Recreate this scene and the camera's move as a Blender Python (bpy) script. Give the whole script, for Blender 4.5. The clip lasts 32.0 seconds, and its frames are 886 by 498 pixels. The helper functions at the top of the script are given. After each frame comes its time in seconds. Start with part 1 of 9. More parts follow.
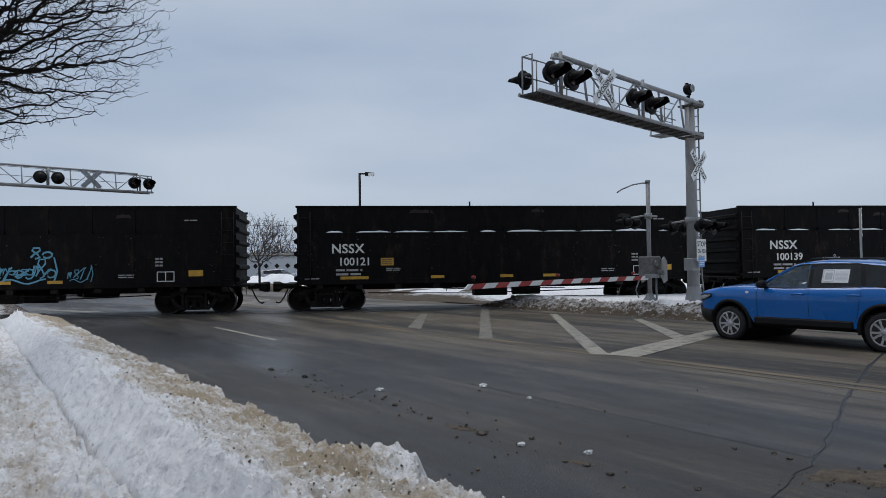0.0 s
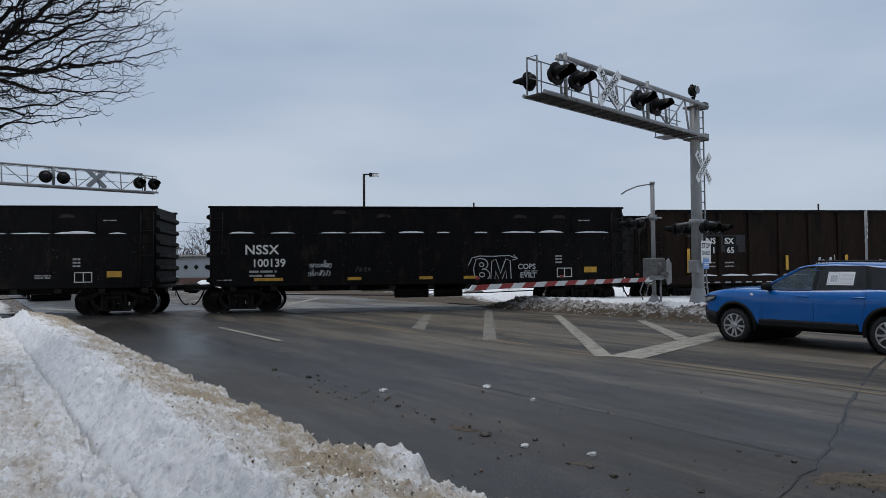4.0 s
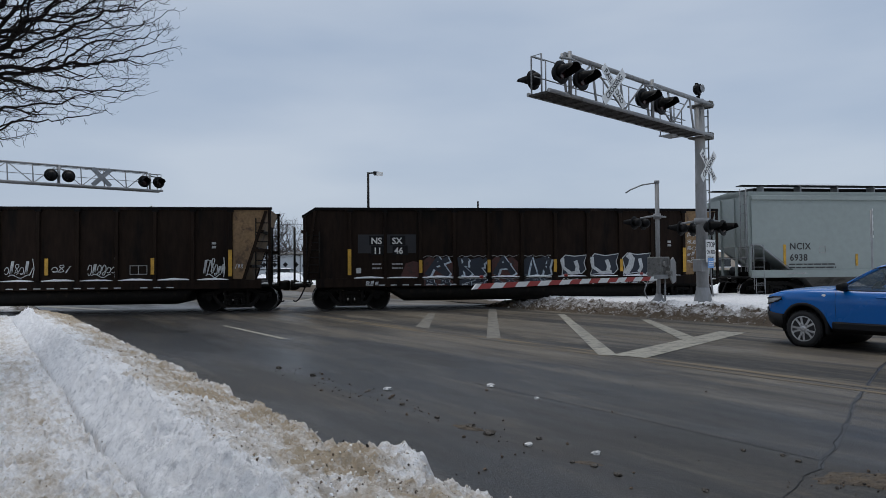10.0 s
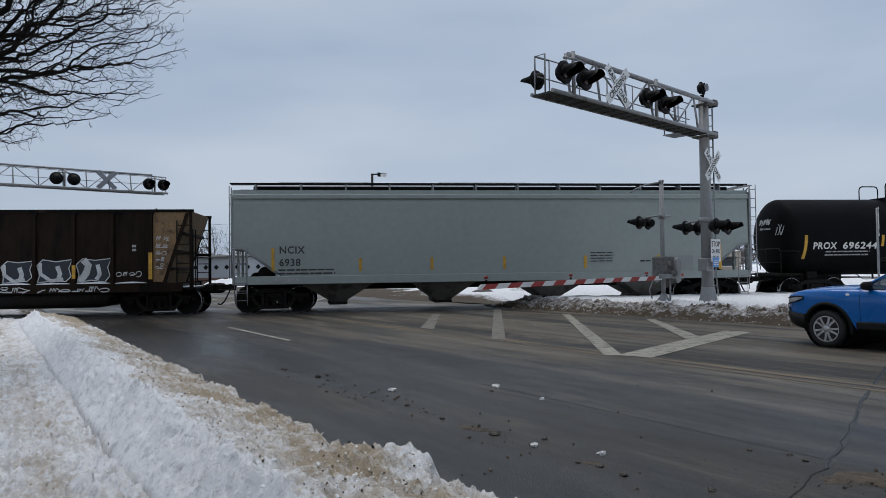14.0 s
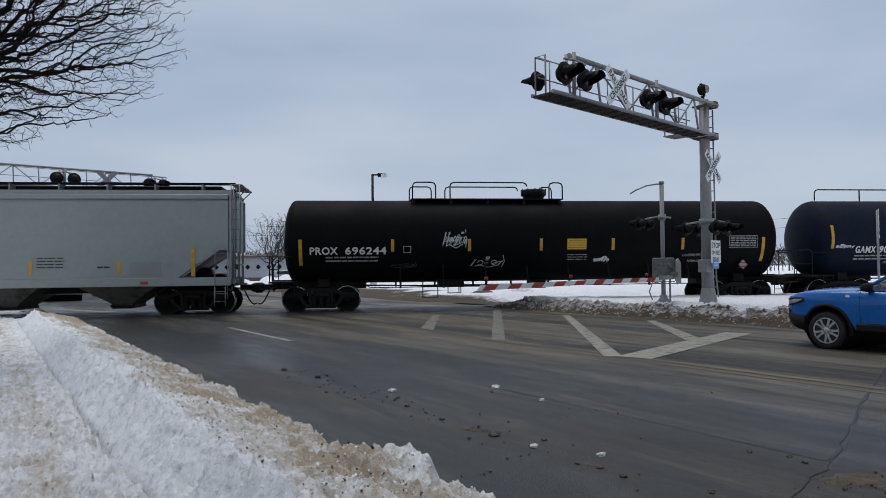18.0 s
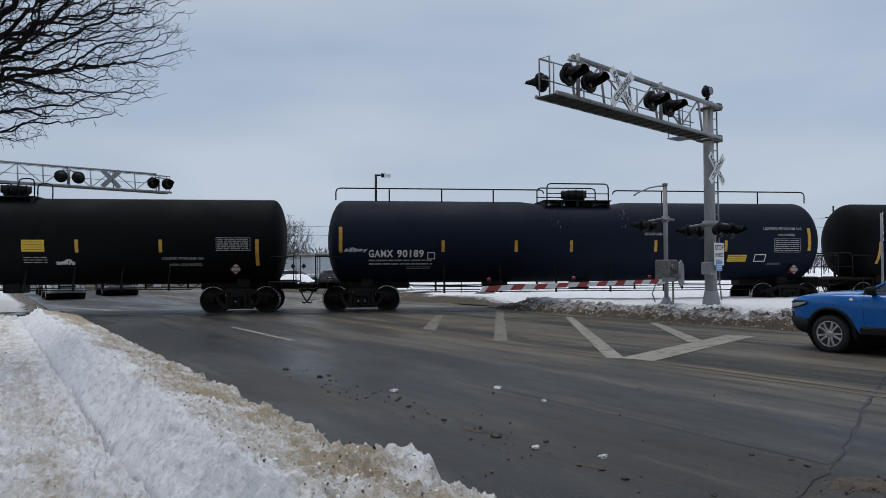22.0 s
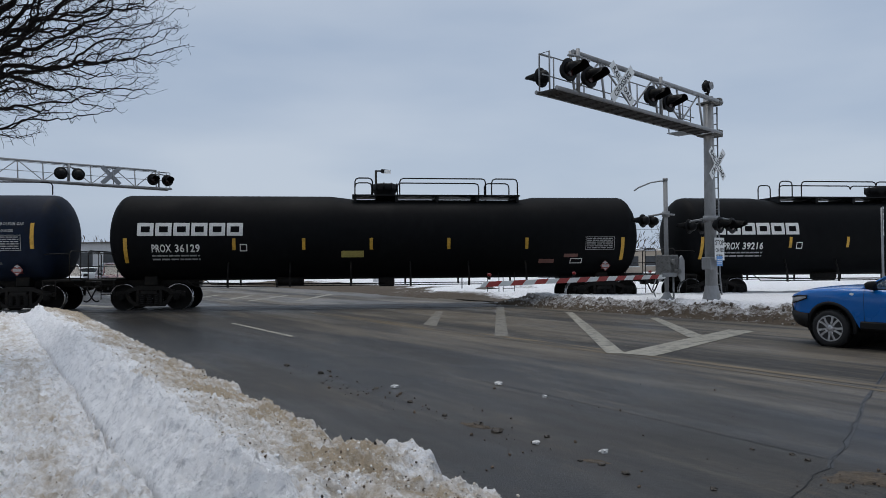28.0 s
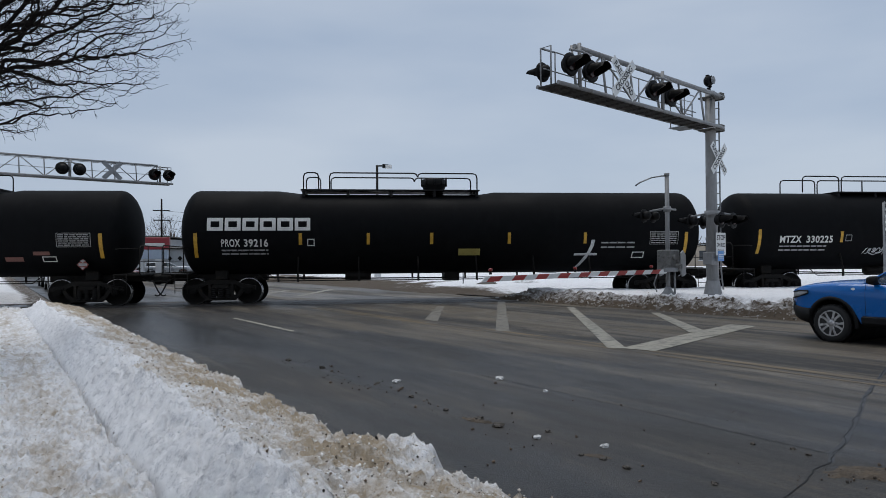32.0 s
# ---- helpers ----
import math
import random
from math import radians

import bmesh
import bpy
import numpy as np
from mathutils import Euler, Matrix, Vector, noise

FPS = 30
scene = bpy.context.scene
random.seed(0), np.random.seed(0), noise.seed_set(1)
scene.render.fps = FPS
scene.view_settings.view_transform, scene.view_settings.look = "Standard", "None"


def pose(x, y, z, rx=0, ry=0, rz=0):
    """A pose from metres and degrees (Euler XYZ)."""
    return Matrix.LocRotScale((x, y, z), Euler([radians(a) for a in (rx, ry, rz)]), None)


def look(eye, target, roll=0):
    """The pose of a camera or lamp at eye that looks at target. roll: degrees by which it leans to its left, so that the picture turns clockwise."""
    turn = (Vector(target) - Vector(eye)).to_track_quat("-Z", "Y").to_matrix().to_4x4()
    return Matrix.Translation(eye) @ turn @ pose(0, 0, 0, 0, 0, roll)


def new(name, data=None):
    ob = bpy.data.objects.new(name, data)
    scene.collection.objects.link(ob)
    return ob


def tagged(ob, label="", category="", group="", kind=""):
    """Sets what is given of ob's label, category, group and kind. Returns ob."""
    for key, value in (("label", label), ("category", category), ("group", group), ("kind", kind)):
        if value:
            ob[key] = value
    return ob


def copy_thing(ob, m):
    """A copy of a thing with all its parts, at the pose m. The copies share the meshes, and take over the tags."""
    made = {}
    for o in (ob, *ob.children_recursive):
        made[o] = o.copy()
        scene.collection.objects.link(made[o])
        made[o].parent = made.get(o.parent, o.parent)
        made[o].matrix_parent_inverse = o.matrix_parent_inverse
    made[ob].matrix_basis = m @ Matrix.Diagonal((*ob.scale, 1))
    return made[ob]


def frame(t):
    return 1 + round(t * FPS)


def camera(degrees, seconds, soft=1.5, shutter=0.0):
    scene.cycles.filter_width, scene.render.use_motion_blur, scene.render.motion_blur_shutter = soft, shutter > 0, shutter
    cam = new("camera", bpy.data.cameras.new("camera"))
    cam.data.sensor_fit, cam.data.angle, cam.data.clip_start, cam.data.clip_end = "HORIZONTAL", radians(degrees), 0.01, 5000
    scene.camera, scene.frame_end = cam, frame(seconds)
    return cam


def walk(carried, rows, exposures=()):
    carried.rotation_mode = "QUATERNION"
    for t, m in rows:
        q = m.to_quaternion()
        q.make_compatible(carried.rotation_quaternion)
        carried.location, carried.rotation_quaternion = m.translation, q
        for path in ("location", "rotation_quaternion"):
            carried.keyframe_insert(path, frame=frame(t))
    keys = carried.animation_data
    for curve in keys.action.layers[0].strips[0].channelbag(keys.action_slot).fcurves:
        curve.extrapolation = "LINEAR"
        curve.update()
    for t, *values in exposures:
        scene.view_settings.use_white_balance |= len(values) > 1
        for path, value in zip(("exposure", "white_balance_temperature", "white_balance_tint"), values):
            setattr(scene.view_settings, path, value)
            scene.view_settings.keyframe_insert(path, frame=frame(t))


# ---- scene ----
from mathutils import kdtree

cam = camera(64.0, 32.0, soft=0.7)
EYE = (0.0, 0.0, 1.459)
TURNS = [
    (0, 91.506, 0.752, 0.020),
    (0.5, 91.507, 0.636, 0.060),
    (1, 91.472, 0.502, 0.113),
    (1.5, 91.449, 0.397, 0.181),
    (2, 91.444, 0.437, 0.254),
    (2.5, 91.476, 0.487, 0.290),
    (3, 91.544, 0.519, 0.320),
    (3.5, 91.595, 0.566, 0.323),
    (5.5, 91.529, 0.387, 0.409),
    (6, 91.541, 0.430, 0.434),
    (6.5, 91.524, 0.512, 0.501),
    (7, 91.492, 0.545, 0.469),
    (7.5, 91.498, 0.491, 0.494),
    (8, 91.488, 0.418, 0.546),
    (8.5, 91.502, 0.297, 0.533),
    (9, 91.494, 0.278, 0.658),
    (9.5, 91.473, 0.320, 0.668),
    (10, 91.478, 0.459, 0.665),
    (10.5, 91.510, 0.572, 0.646),
    (11, 91.549, 0.675, 0.697),
    (11.5, 91.537, 0.657, 0.745),
    (12, 91.575, 0.606, 0.851),
    (12.5, 91.552, 0.634, 0.882),
    (13, 91.540, 0.690, 0.906),
    (13.5, 91.561, 0.765, 0.948),
    (14, 91.544, 0.767, 1.030),
    (14.5, 91.510, 0.729, 1.062),
    (16.5, 91.496, 0.631, 1.038),
    (17, 91.556, 0.625, 1.024),
    (17.5, 91.601, 0.628, 1.050),
    (18, 91.601, 0.626, 1.033),
    (18.5, 91.630, 0.614, 1.028),
    (19, 91.624, 0.614, 1.092),
    (19.5, 91.626, 0.574, 1.139),
    (20, 91.607, 0.491, 1.199),
    (20.5, 91.620, 0.379, 1.283),
    (21, 91.638, 0.284, 1.243),
    (21.5, 91.660, 0.266, 1.269),
    (22, 91.656, 0.260, 1.256),
    (22.5, 91.679, 0.244, 1.253),
    (23, 91.677, 0.226, 1.262),
    (23.5, 91.694, 0.304, 1.238),
    (24, 91.736, 0.363, 1.237),
    (24.5, 91.721, 0.378, 1.242),
    (25, 91.644, 0.489, 1.271),
    (25.5, 91.625, 0.508, 1.270),
    (27.5, 91.379, 0.462, 1.310),
    (28, 91.313, 0.424, 1.286),
    (28.5, 91.262, 0.423, 1.289),
    (29, 91.224, 0.434, 1.321),
    (29.5, 91.157, 0.365, 1.327),
    (30, 91.088, 0.350, 1.335),
    (30.5, 91.041, 0.349, 1.359),
    (31, 91.022, 0.340, 1.376),
    (31.5, 90.969, 0.372, 1.429),
    (32, 90.906, 0.426, 1.384)
]
walk(cam, [(t, pose(*EYE, rx, ry, rz)) for t, rx, ry, rz in TURNS])

# ---------------------------------------------------------------- light
SKY_GAIN = 1.02
world = bpy.data.worlds.new("overcast")
scene.world = world
world.use_nodes = True
wn, wl = world.node_tree.nodes, world.node_tree.links
wn.clear()
w_out = wn.new("ShaderNodeOutputWorld")
w_bg = wn.new("ShaderNodeBackground")
w_sky = wn.new("ShaderNodeTexSky")
w_sky.sky_type = "NISHITA"
w_sky.sun_disc = False
w_sky.sun_elevation = radians(28)
w_sky.sun_rotation = radians(200)
w_sky.air_density, w_sky.dust_density, w_sky.ozone_density = 1.0, 2.0, 1.0
w_co = wn.new("ShaderNodeTexCoord")
w_map = wn.new("ShaderNodeMapping")
w_map.inputs["Scale"].default_value = (1.2, 1.2, 4.5)
w_noise = wn.new("ShaderNodeTexNoise")
w_noise.inputs["Scale"].default_value = 1.6
w_noise.inputs["Detail"].default_value = 5
w_noise.inputs["Roughness"].default_value = 0.45
w_ramp = wn.new("ShaderNodeValToRGB")
w_ramp.color_ramp.elements[0].position, w_ramp.color_ramp.elements[0].color = 0.35, (0.375, 0.458, 0.592, 1)
w_ramp.color_ramp.elements[1].position, w_ramp.color_ramp.elements[1].color = 0.68, (0.510, 0.578, 0.682, 1)
w_scale = wn.new("ShaderNodeVectorMath")
w_scale.operation = "SCALE"
w_scale.inputs["Scale"].default_value = 0.10
w_mix = wn.new("ShaderNodeMix")
w_mix.data_type = "RGBA"
w_mix.inputs["Factor"].default_value = 0.9
wl.new(w_co.outputs["Generated"], w_map.inputs["Vector"])
wl.new(w_map.outputs["Vector"], w_noise.inputs["Vector"])
wl.new(w_noise.outputs["Fac"], w_ramp.inputs["Fac"])
wl.new(w_sky.outputs["Color"], w_scale.inputs[0])
wl.new(w_scale.outputs["Vector"], w_mix.inputs["A"])
wl.new(w_ramp.outputs["Color"], w_mix.inputs["B"])
wl.new(w_mix.outputs["Result"], w_bg.inputs["Color"])
w_bg.inputs["Strength"].default_value = SKY_GAIN
wl.new(w_bg.outputs["Background"], w_out.inputs["Surface"])

sun = new("sun", bpy.data.lights.new("sun", "SUN"))
sun.data.energy, sun.data.angle, sun.data.color = 1.45, radians(40), (1.0, 0.96, 0.91)
sun.matrix_world = look((-4, 14, 60), (0, 0, 0))
scene.view_settings.exposure = 0.0

# ---------------------------------------------------------------- materials
def mat(name, col, rough=0.6, metal=0.0, var=0.25, scale=2.0, fine=25.0, bump=0.0, second=None, amount=0.5, stretch=(1, 1, 1), spec=0.5, coat=0.0, each=0.0):
    """A painted or raw surface: col with two scales of variation, and a second colour that shows in patches."""
    m = bpy.data.materials.new(name)
    m.use_nodes = True
    n, l = m.node_tree.nodes, m.node_tree.links
    b = n["Principled BSDF"]
    co = n.new("ShaderNodeTexCoord")
    mp = n.new("ShaderNodeMapping")
    mp.inputs["Scale"].default_value = stretch
    l.new(co.outputs["Object"], mp.inputs["Vector"])
    big = n.new("ShaderNodeTexNoise")
    big.inputs["Scale"].default_value, big.inputs["Detail"].default_value = scale, 6
    small = n.new("ShaderNodeTexNoise")
    small.inputs["Scale"].default_value, small.inputs["Detail"].default_value = fine, 4
    l.new(mp.outputs["Vector"], big.inputs["Vector"])
    l.new(mp.outputs["Vector"], small.inputs["Vector"])
    add = n.new("ShaderNodeMath")
    add.operation = "ADD"
    l.new(big.outputs["Fac"], add.inputs[0])
    l.new(small.outputs["Fac"], add.inputs[1])
    rng = n.new("ShaderNodeMapRange")
    rng.inputs["From Min"].default_value, rng.inputs["From Max"].default_value = 0.7, 1.3
    rng.inputs["To Min"].default_value, rng.inputs["To Max"].default_value = 1 - var, 1 + var
    l.new(add.outputs[0], rng.inputs["Value"])
    mul = n.new("ShaderNodeVectorMath")
    mul.operation = "SCALE"
    mul.inputs[0].default_value = col[:3]
    if second:
        patch = n.new("ShaderNodeTexNoise")
        patch.inputs["Scale"].default_value, patch.inputs["Detail"].default_value, patch.inputs["Roughness"].default_value = scale * 1.7, 8, 0.65
        l.new(mp.outputs["Vector"], patch.inputs["Vector"])
        pr = n.new("ShaderNodeMapRange")
        pr.inputs["From Min"].default_value, pr.inputs["From Max"].default_value = 0.68 - 0.36 * amount, 0.82 - 0.36 * amount
        l.new(patch.outputs["Fac"], pr.inputs["Value"])
        mx = n.new("ShaderNodeMix")
        mx.data_type = "RGBA"
        mx.inputs["A"].default_value, mx.inputs["B"].default_value = (*col[:3], 1), (*second[:3], 1)
        l.new(pr.outputs["Result"], mx.inputs["Factor"])
        l.new(mx.outputs["Result"], mul.inputs[0])
    l.new(rng.outputs["Result"], mul.inputs["Scale"])
    if each:
        info = n.new("ShaderNodeObjectInfo")
        er = n.new("ShaderNodeMapRange")
        er.inputs["To Min"].default_value, er.inputs["To Max"].default_value = 1 - each, 1 + each
        l.new(info.outputs["Random"], er.inputs["Value"])
        em = n.new("ShaderNodeVectorMath")
        em.operation = "SCALE"
        l.new(mul.outputs["Vector"], em.inputs[0])
        l.new(er.outputs["Result"], em.inputs["Scale"])
        l.new(em.outputs["Vector"], b.inputs["Base Color"])
    else:
        l.new(mul.outputs["Vector"], b.inputs["Base Color"])
    rr = n.new("ShaderNodeMapRange")
    rr.inputs["From Min"].default_value, rr.inputs["From Max"].default_value = 0.3, 0.7
    rr.inputs["To Min"].default_value, rr.inputs["To Max"].default_value = max(0.03, rough - 0.1), min(1, rough + 0.1)
    l.new(big.outputs["Fac"], rr.inputs["Value"])
    l.new(rr.outputs["Result"], b.inputs["Roughness"])
    b.inputs["Metallic"].default_value = metal
    b.inputs["Specular IOR Level"].default_value = spec
    b.inputs["Coat Weight"].default_value = coat
    if bump:
        bp = n.new("ShaderNodeBump")
        bp.inputs["Strength"].default_value, bp.inputs["Distance"].default_value = 1.0, bump
        l.new(small.outputs["Fac"], bp.inputs["Height"])
        l.new(bp.outputs["Normal"], b.inputs["Normal"])
    return m


def glass_mat(name, tint=(0.02, 0.025, 0.03), alpha=0.75):
    m = bpy.data.materials.new(name)
    m.use_nodes = True
    n, l = m.node_tree.nodes, m.node_tree.links
    b = n["Principled BSDF"]
    b.inputs["Base Color"].default_value = (*tint, 1)
    b.inputs["Roughness"].default_value = 0.03
    b.inputs["Alpha"].default_value = alpha
    return m


def glow_mat(name, col, power):
    m = bpy.data.materials.new(name)
    m.use_nodes = True
    b = m.node_tree.nodes["Principled BSDF"]
    b.inputs["Base Color"].default_value = (*col, 1)
    b.inputs["Emission Color"].default_value = (*col, 1)
    b.inputs["Emission Strength"].default_value = power
    b.inputs["Roughness"].default_value = 0.3
    return m


M_CARBLACK = mat("coal_black_paint", (0.0050, 0.0048, 0.0050), 0.62, var=0.45, scale=1.6, fine=11, second=(0.020, 0.0135, 0.0105), amount=0.36, bump=0.006, stretch=(1, 1, 0.28), spec=0.08)
M_CARBROWN = mat("brown_black_paint", (0.0150, 0.0094, 0.0066), 0.65, var=0.4, scale=1.4, fine=9, second=(0.006, 0.005, 0.0045), amount=0.42, bump=0.006, stretch=(1, 1, 0.22), spec=0.08)
M_RUSTTAN = mat("rusty_tan_paint", (0.20, 0.125, 0.06), 0.75, var=0.35, scale=1.2, fine=12, second=(0.06, 0.035, 0.022), amount=0.42, bump=0.004)
M_HOPPER = mat("grey_hopper_paint", (0.250, 0.288, 0.276), 0.5, var=0.07, scale=0.35, fine=5, second=(0.23, 0.262, 0.25), amount=0.3)
M_HOPDARK = mat("grey_underside_grime", (0.10, 0.095, 0.085), 0.75, var=0.35, scale=1.2, second=(0.04, 0.035, 0.03), amount=0.5)
M_TANK = mat("tank_black_paint", (0.0046, 0.0050, 0.0056), 0.68, var=0.22, scale=0.6, fine=5, second=(0.007, 0.0075, 0.008), amount=0.35, stretch=(1, 1, 0.6), spec=0.06)
M_TANKBLUE = mat("tank_blue_black_paint", (0.0044, 0.0086, 0.0195), 0.66, var=0.22, scale=0.6, fine=5, second=(0.008, 0.0095, 0.013), amount=0.35, spec=0.12)
M_UNDER = mat("running_gear_grime", (0.0075, 0.0068, 0.006), 0.6, var=0.45, scale=3, fine=30, second=(0.022, 0.017, 0.012), amount=0.38, bump=0.003, spec=0.16)
M_WHEEL = mat("wheel_steel", (0.0075, 0.007, 0.0065), 0.7, 0.0, var=0.3, scale=4, fine=30, spec=0.1)
M_TREAD = mat("polished_tread", (0.45, 0.45, 0.45), 0.25, 1.0, var=0.15)
M_WHITE = mat("white_lettering", (0.62, 0.62, 0.60), 0.6, var=0.15, scale=5, fine=40)
M_GREYLET = mat("faded_white_lettering", (0.30, 0.30, 0.30), 0.7, var=0.35, scale=6, fine=50)
M_BLACKLET = mat("black_lettering", (0.03, 0.03, 0.032), 0.6, var=0.2)
M_YELLOW = mat("yellow_reflector", (0.48, 0.27, 0.025), 0.5, var=0.3, scale=6, fine=30)
M_ICE = mat("clean_snow", (0.80, 0.82, 0.85), 0.75, var=0.06, scale=3, fine=30, bump=0.01)
M_STEEL = mat("galvanised_steel", (0.24, 0.25, 0.26), 0.5, 0.25, var=0.18, scale=4, fine=30, second=(0.17, 0.175, 0.18), amount=0.4)
M_ALU = mat("painted_aluminium", (0.255, 0.26, 0.265), 0.55, 0.1, var=0.15, scale=3, fine=20, second=(0.17, 0.165, 0.155), amount=0.35, stretch=(1, 1, 0.3))
M_SIGBLACK = mat("signal_black", (0.0045, 0.0045, 0.005), 0.55, var=0.3, spec=0.18)
M_SIGN = mat("sign_white", (0.70, 0.71, 0.70), 0.45, var=0.08, scale=4)
M_RED = mat("gate_red", (0.33, 0.030, 0.025), 0.5, var=0.2, scale=6)
M_LENS = mat("dark_red_lens", (0.018, 0.003, 0.003), 0.3, var=0.2)
M_BARK = mat("bark", (0.012, 0.010, 0.009), 0.9, var=0.4, scale=6, fine=40, bump=0.01, spec=0.1)
M_TWIG = mat("far_twigs", (0.030, 0.026, 0.025), 0.9, var=0.3, scale=2)
M_RAIL = mat("rail_steel", (0.10, 0.075, 0.06), 0.5, 0.5, var=0.3)
M_RUBBER = mat("rubber", (0.008, 0.008, 0.0085), 0.75, var=0.3, scale=8, fine=60, bump=0.002)

# ---------------------------------------------------------------- mesh tools
def part(name, bm, material, parent=None, label="", smooth=False):
    me = bpy.data.meshes.new(name)
    bm.to_mesh(me)
    bm.free()
    for m in (material if isinstance(material, (list, tuple)) else [material]):
        me.materials.append(m)
    if smooth:
        me.shade_smooth()
    ob = new(name, me)
    if parent:
        ob.parent = parent
    if label:
        tagged(ob, label)
    return ob


def thing(name, m, label, category, group="", kind=""):
    ob = new(name)
    ob.matrix_basis = m
    return tagged(ob, label, category, group, kind)


def box(bm, x0, x1, y0, y1, z0, z1, bevel=0.0, m=None, mi=0):
    vs = [bm.verts.new((x, y, z)) for x in (x0, x1) for y in (y0, y1) for z in (z0, z1)]
    fs = [bm.faces.new([vs[i] for i in q]) for q in ((0, 1, 3, 2), (4, 6, 7, 5), (0, 4, 5, 1), (2, 3, 7, 6), (0, 2, 6, 4), (1, 5, 7, 3))]
    for f in fs:
        f.material_index = mi
    if bevel:
        es = list({e for f in fs for e in f.edges})
        r = bmesh.ops.bevel(bm, geom=es, offset=bevel, segments=1, affect="EDGES")
        vs = list({v for f in r["faces"] for v in f.verts} | {v for v in vs if v.is_valid})
    if m is not None:
        bmesh.ops.transform(bm, matrix=m, verts=vs)
    return vs


def ring(c, ax, r, n, start=0.0):
    ax = Vector(ax).normalized()
    s = ax.orthogonal().normalized()
    t = ax.cross(s)
    return [Vector(c) + r * (math.cos(start + 2 * math.pi * i / n) * s + math.sin(start + 2 * math.pi * i / n) * t) for i in range(n)]


def cyl(bm, p0, p1, r0, r1=None, n=10, caps=True, mi=0):
    r1 = r0 if r1 is None else r1
    p0, p1 = Vector(p0), Vector(p1)
    a = [bm.verts.new(v) for v in ring(p0, p1 - p0, r0, n)]
    b = [bm.verts.new(v) for v in ring(p1, p1 - p0, r1, n)]
    fs = [bm.faces.new((a[i], a[(i + 1) % n], b[(i + 1) % n], b[i])) for i in range(n)]
    for f in fs:
        f.smooth = True
    if caps:
        fs.append(bm.faces.new(a[::-1]))
        fs.append(bm.faces.new(b))
    for f in fs:
        f.material_index = mi
    return a + b


def tube(bm, pts, r, n=6, mi=0):
    """A bent pipe through the points; r one radius, or one for each point."""
    pts = [Vector(p) for p in pts]
    rad = r if isinstance(r, (list, tuple)) else [r] * len(pts)
    rows = []
    ref = None
    for i, p in enumerate(pts):
        d = (pts[min(i + 1, len(pts) - 1)] - pts[max(i - 1, 0)]).normalized()
        if ref is None:
            ref = d.orthogonal().normalized()
        ref = (ref - d * ref.dot(d)).normalized()
        t = d.cross(ref)
        rows.append([bm.verts.new(p + rad[i] * (math.cos(2 * math.pi * k / n) * ref + math.sin(2 * math.pi * k / n) * t)) for k in range(n)])
    for a, b in zip(rows, rows[1:]):
        for k in range(n):
            f = bm.faces.new((a[k], a[(k + 1) % n], b[(k + 1) % n], b[k]))
            f.smooth, f.material_index = True, mi
    bm.faces.new(rows[0][::-1]).material_index = mi
    bm.faces.new(rows[-1]).material_index = mi


def prism(bm, pts, y0, y1, mi=0, axis="y"):
    """A flat outline (x, z) given depth along y, or (y, z) along x."""
    at = (lambda p, d: (p[0], d, p[1])) if axis == "y" else (lambda p, d: (d, p[0], p[1]))
    a = [bm.verts.new(at(p, y0)) for p in pts]
    b = [bm.verts.new(at(p, y1)) for p in pts]
    n = len(pts)
    fs = [bm.faces.new((a[i], b[i], b[(i + 1) % n], a[(i + 1) % n])) for i in range(n)]
    fs += [bm.faces.new(a), bm.faces.new(b[::-1])]
    for f in fs:
        f.material_index = mi
    bmesh.ops.recalc_face_normals(bm, faces=fs)
    return a + b


def loft(bm, rings, close=True, caps=True, smooth=True, mi=0):
    rows = [[bm.verts.new(p) for p in r] for r in rings]
    n = len(rows[0])
    for a, b in zip(rows, rows[1:]):
        for k in range(n if close else n - 1):
            f = bm.faces.new((a[k], a[(k + 1) % n], b[(k + 1) % n], b[k]))
            f.smooth, f.material_index = smooth, mi
    if caps and close:
        bm.faces.new(rows[0][::-1]).material_index = mi
        bm.faces.new(rows[-1]).material_index = mi
    return rows


def lathe(bm, profile, n=24, axis="y", mi=0, at=(0, 0, 0)):
    """profile: (radius, place along the axis)."""
    rows = []
    for r, d in profile:
        row = []
        for k in range(n):
            c, s = r * math.cos(2 * math.pi * k / n), r * math.sin(2 * math.pi * k / n)
            p = {"y": (c, d, s), "x": (d, c, s), "z": (c, s, d)}[axis]
            row.append(bm.verts.new(Vector(p) + Vector(at)))
        rows.append(row)
    fs = []
    for a, b in zip(rows, rows[1:]):
        for k in range(n):
            f = bm.faces.new((a[k], a[(k + 1) % n], b[(k + 1) % n], b[k]))
            f.smooth = True
            fs.append(f)
    fs.append(bm.faces.new(rows[0][::-1]))
    fs.append(bm.faces.new(rows[-1]))
    for f in fs:
        f.material_index = mi
    bmesh.ops.recalc_face_normals(bm, faces=fs)


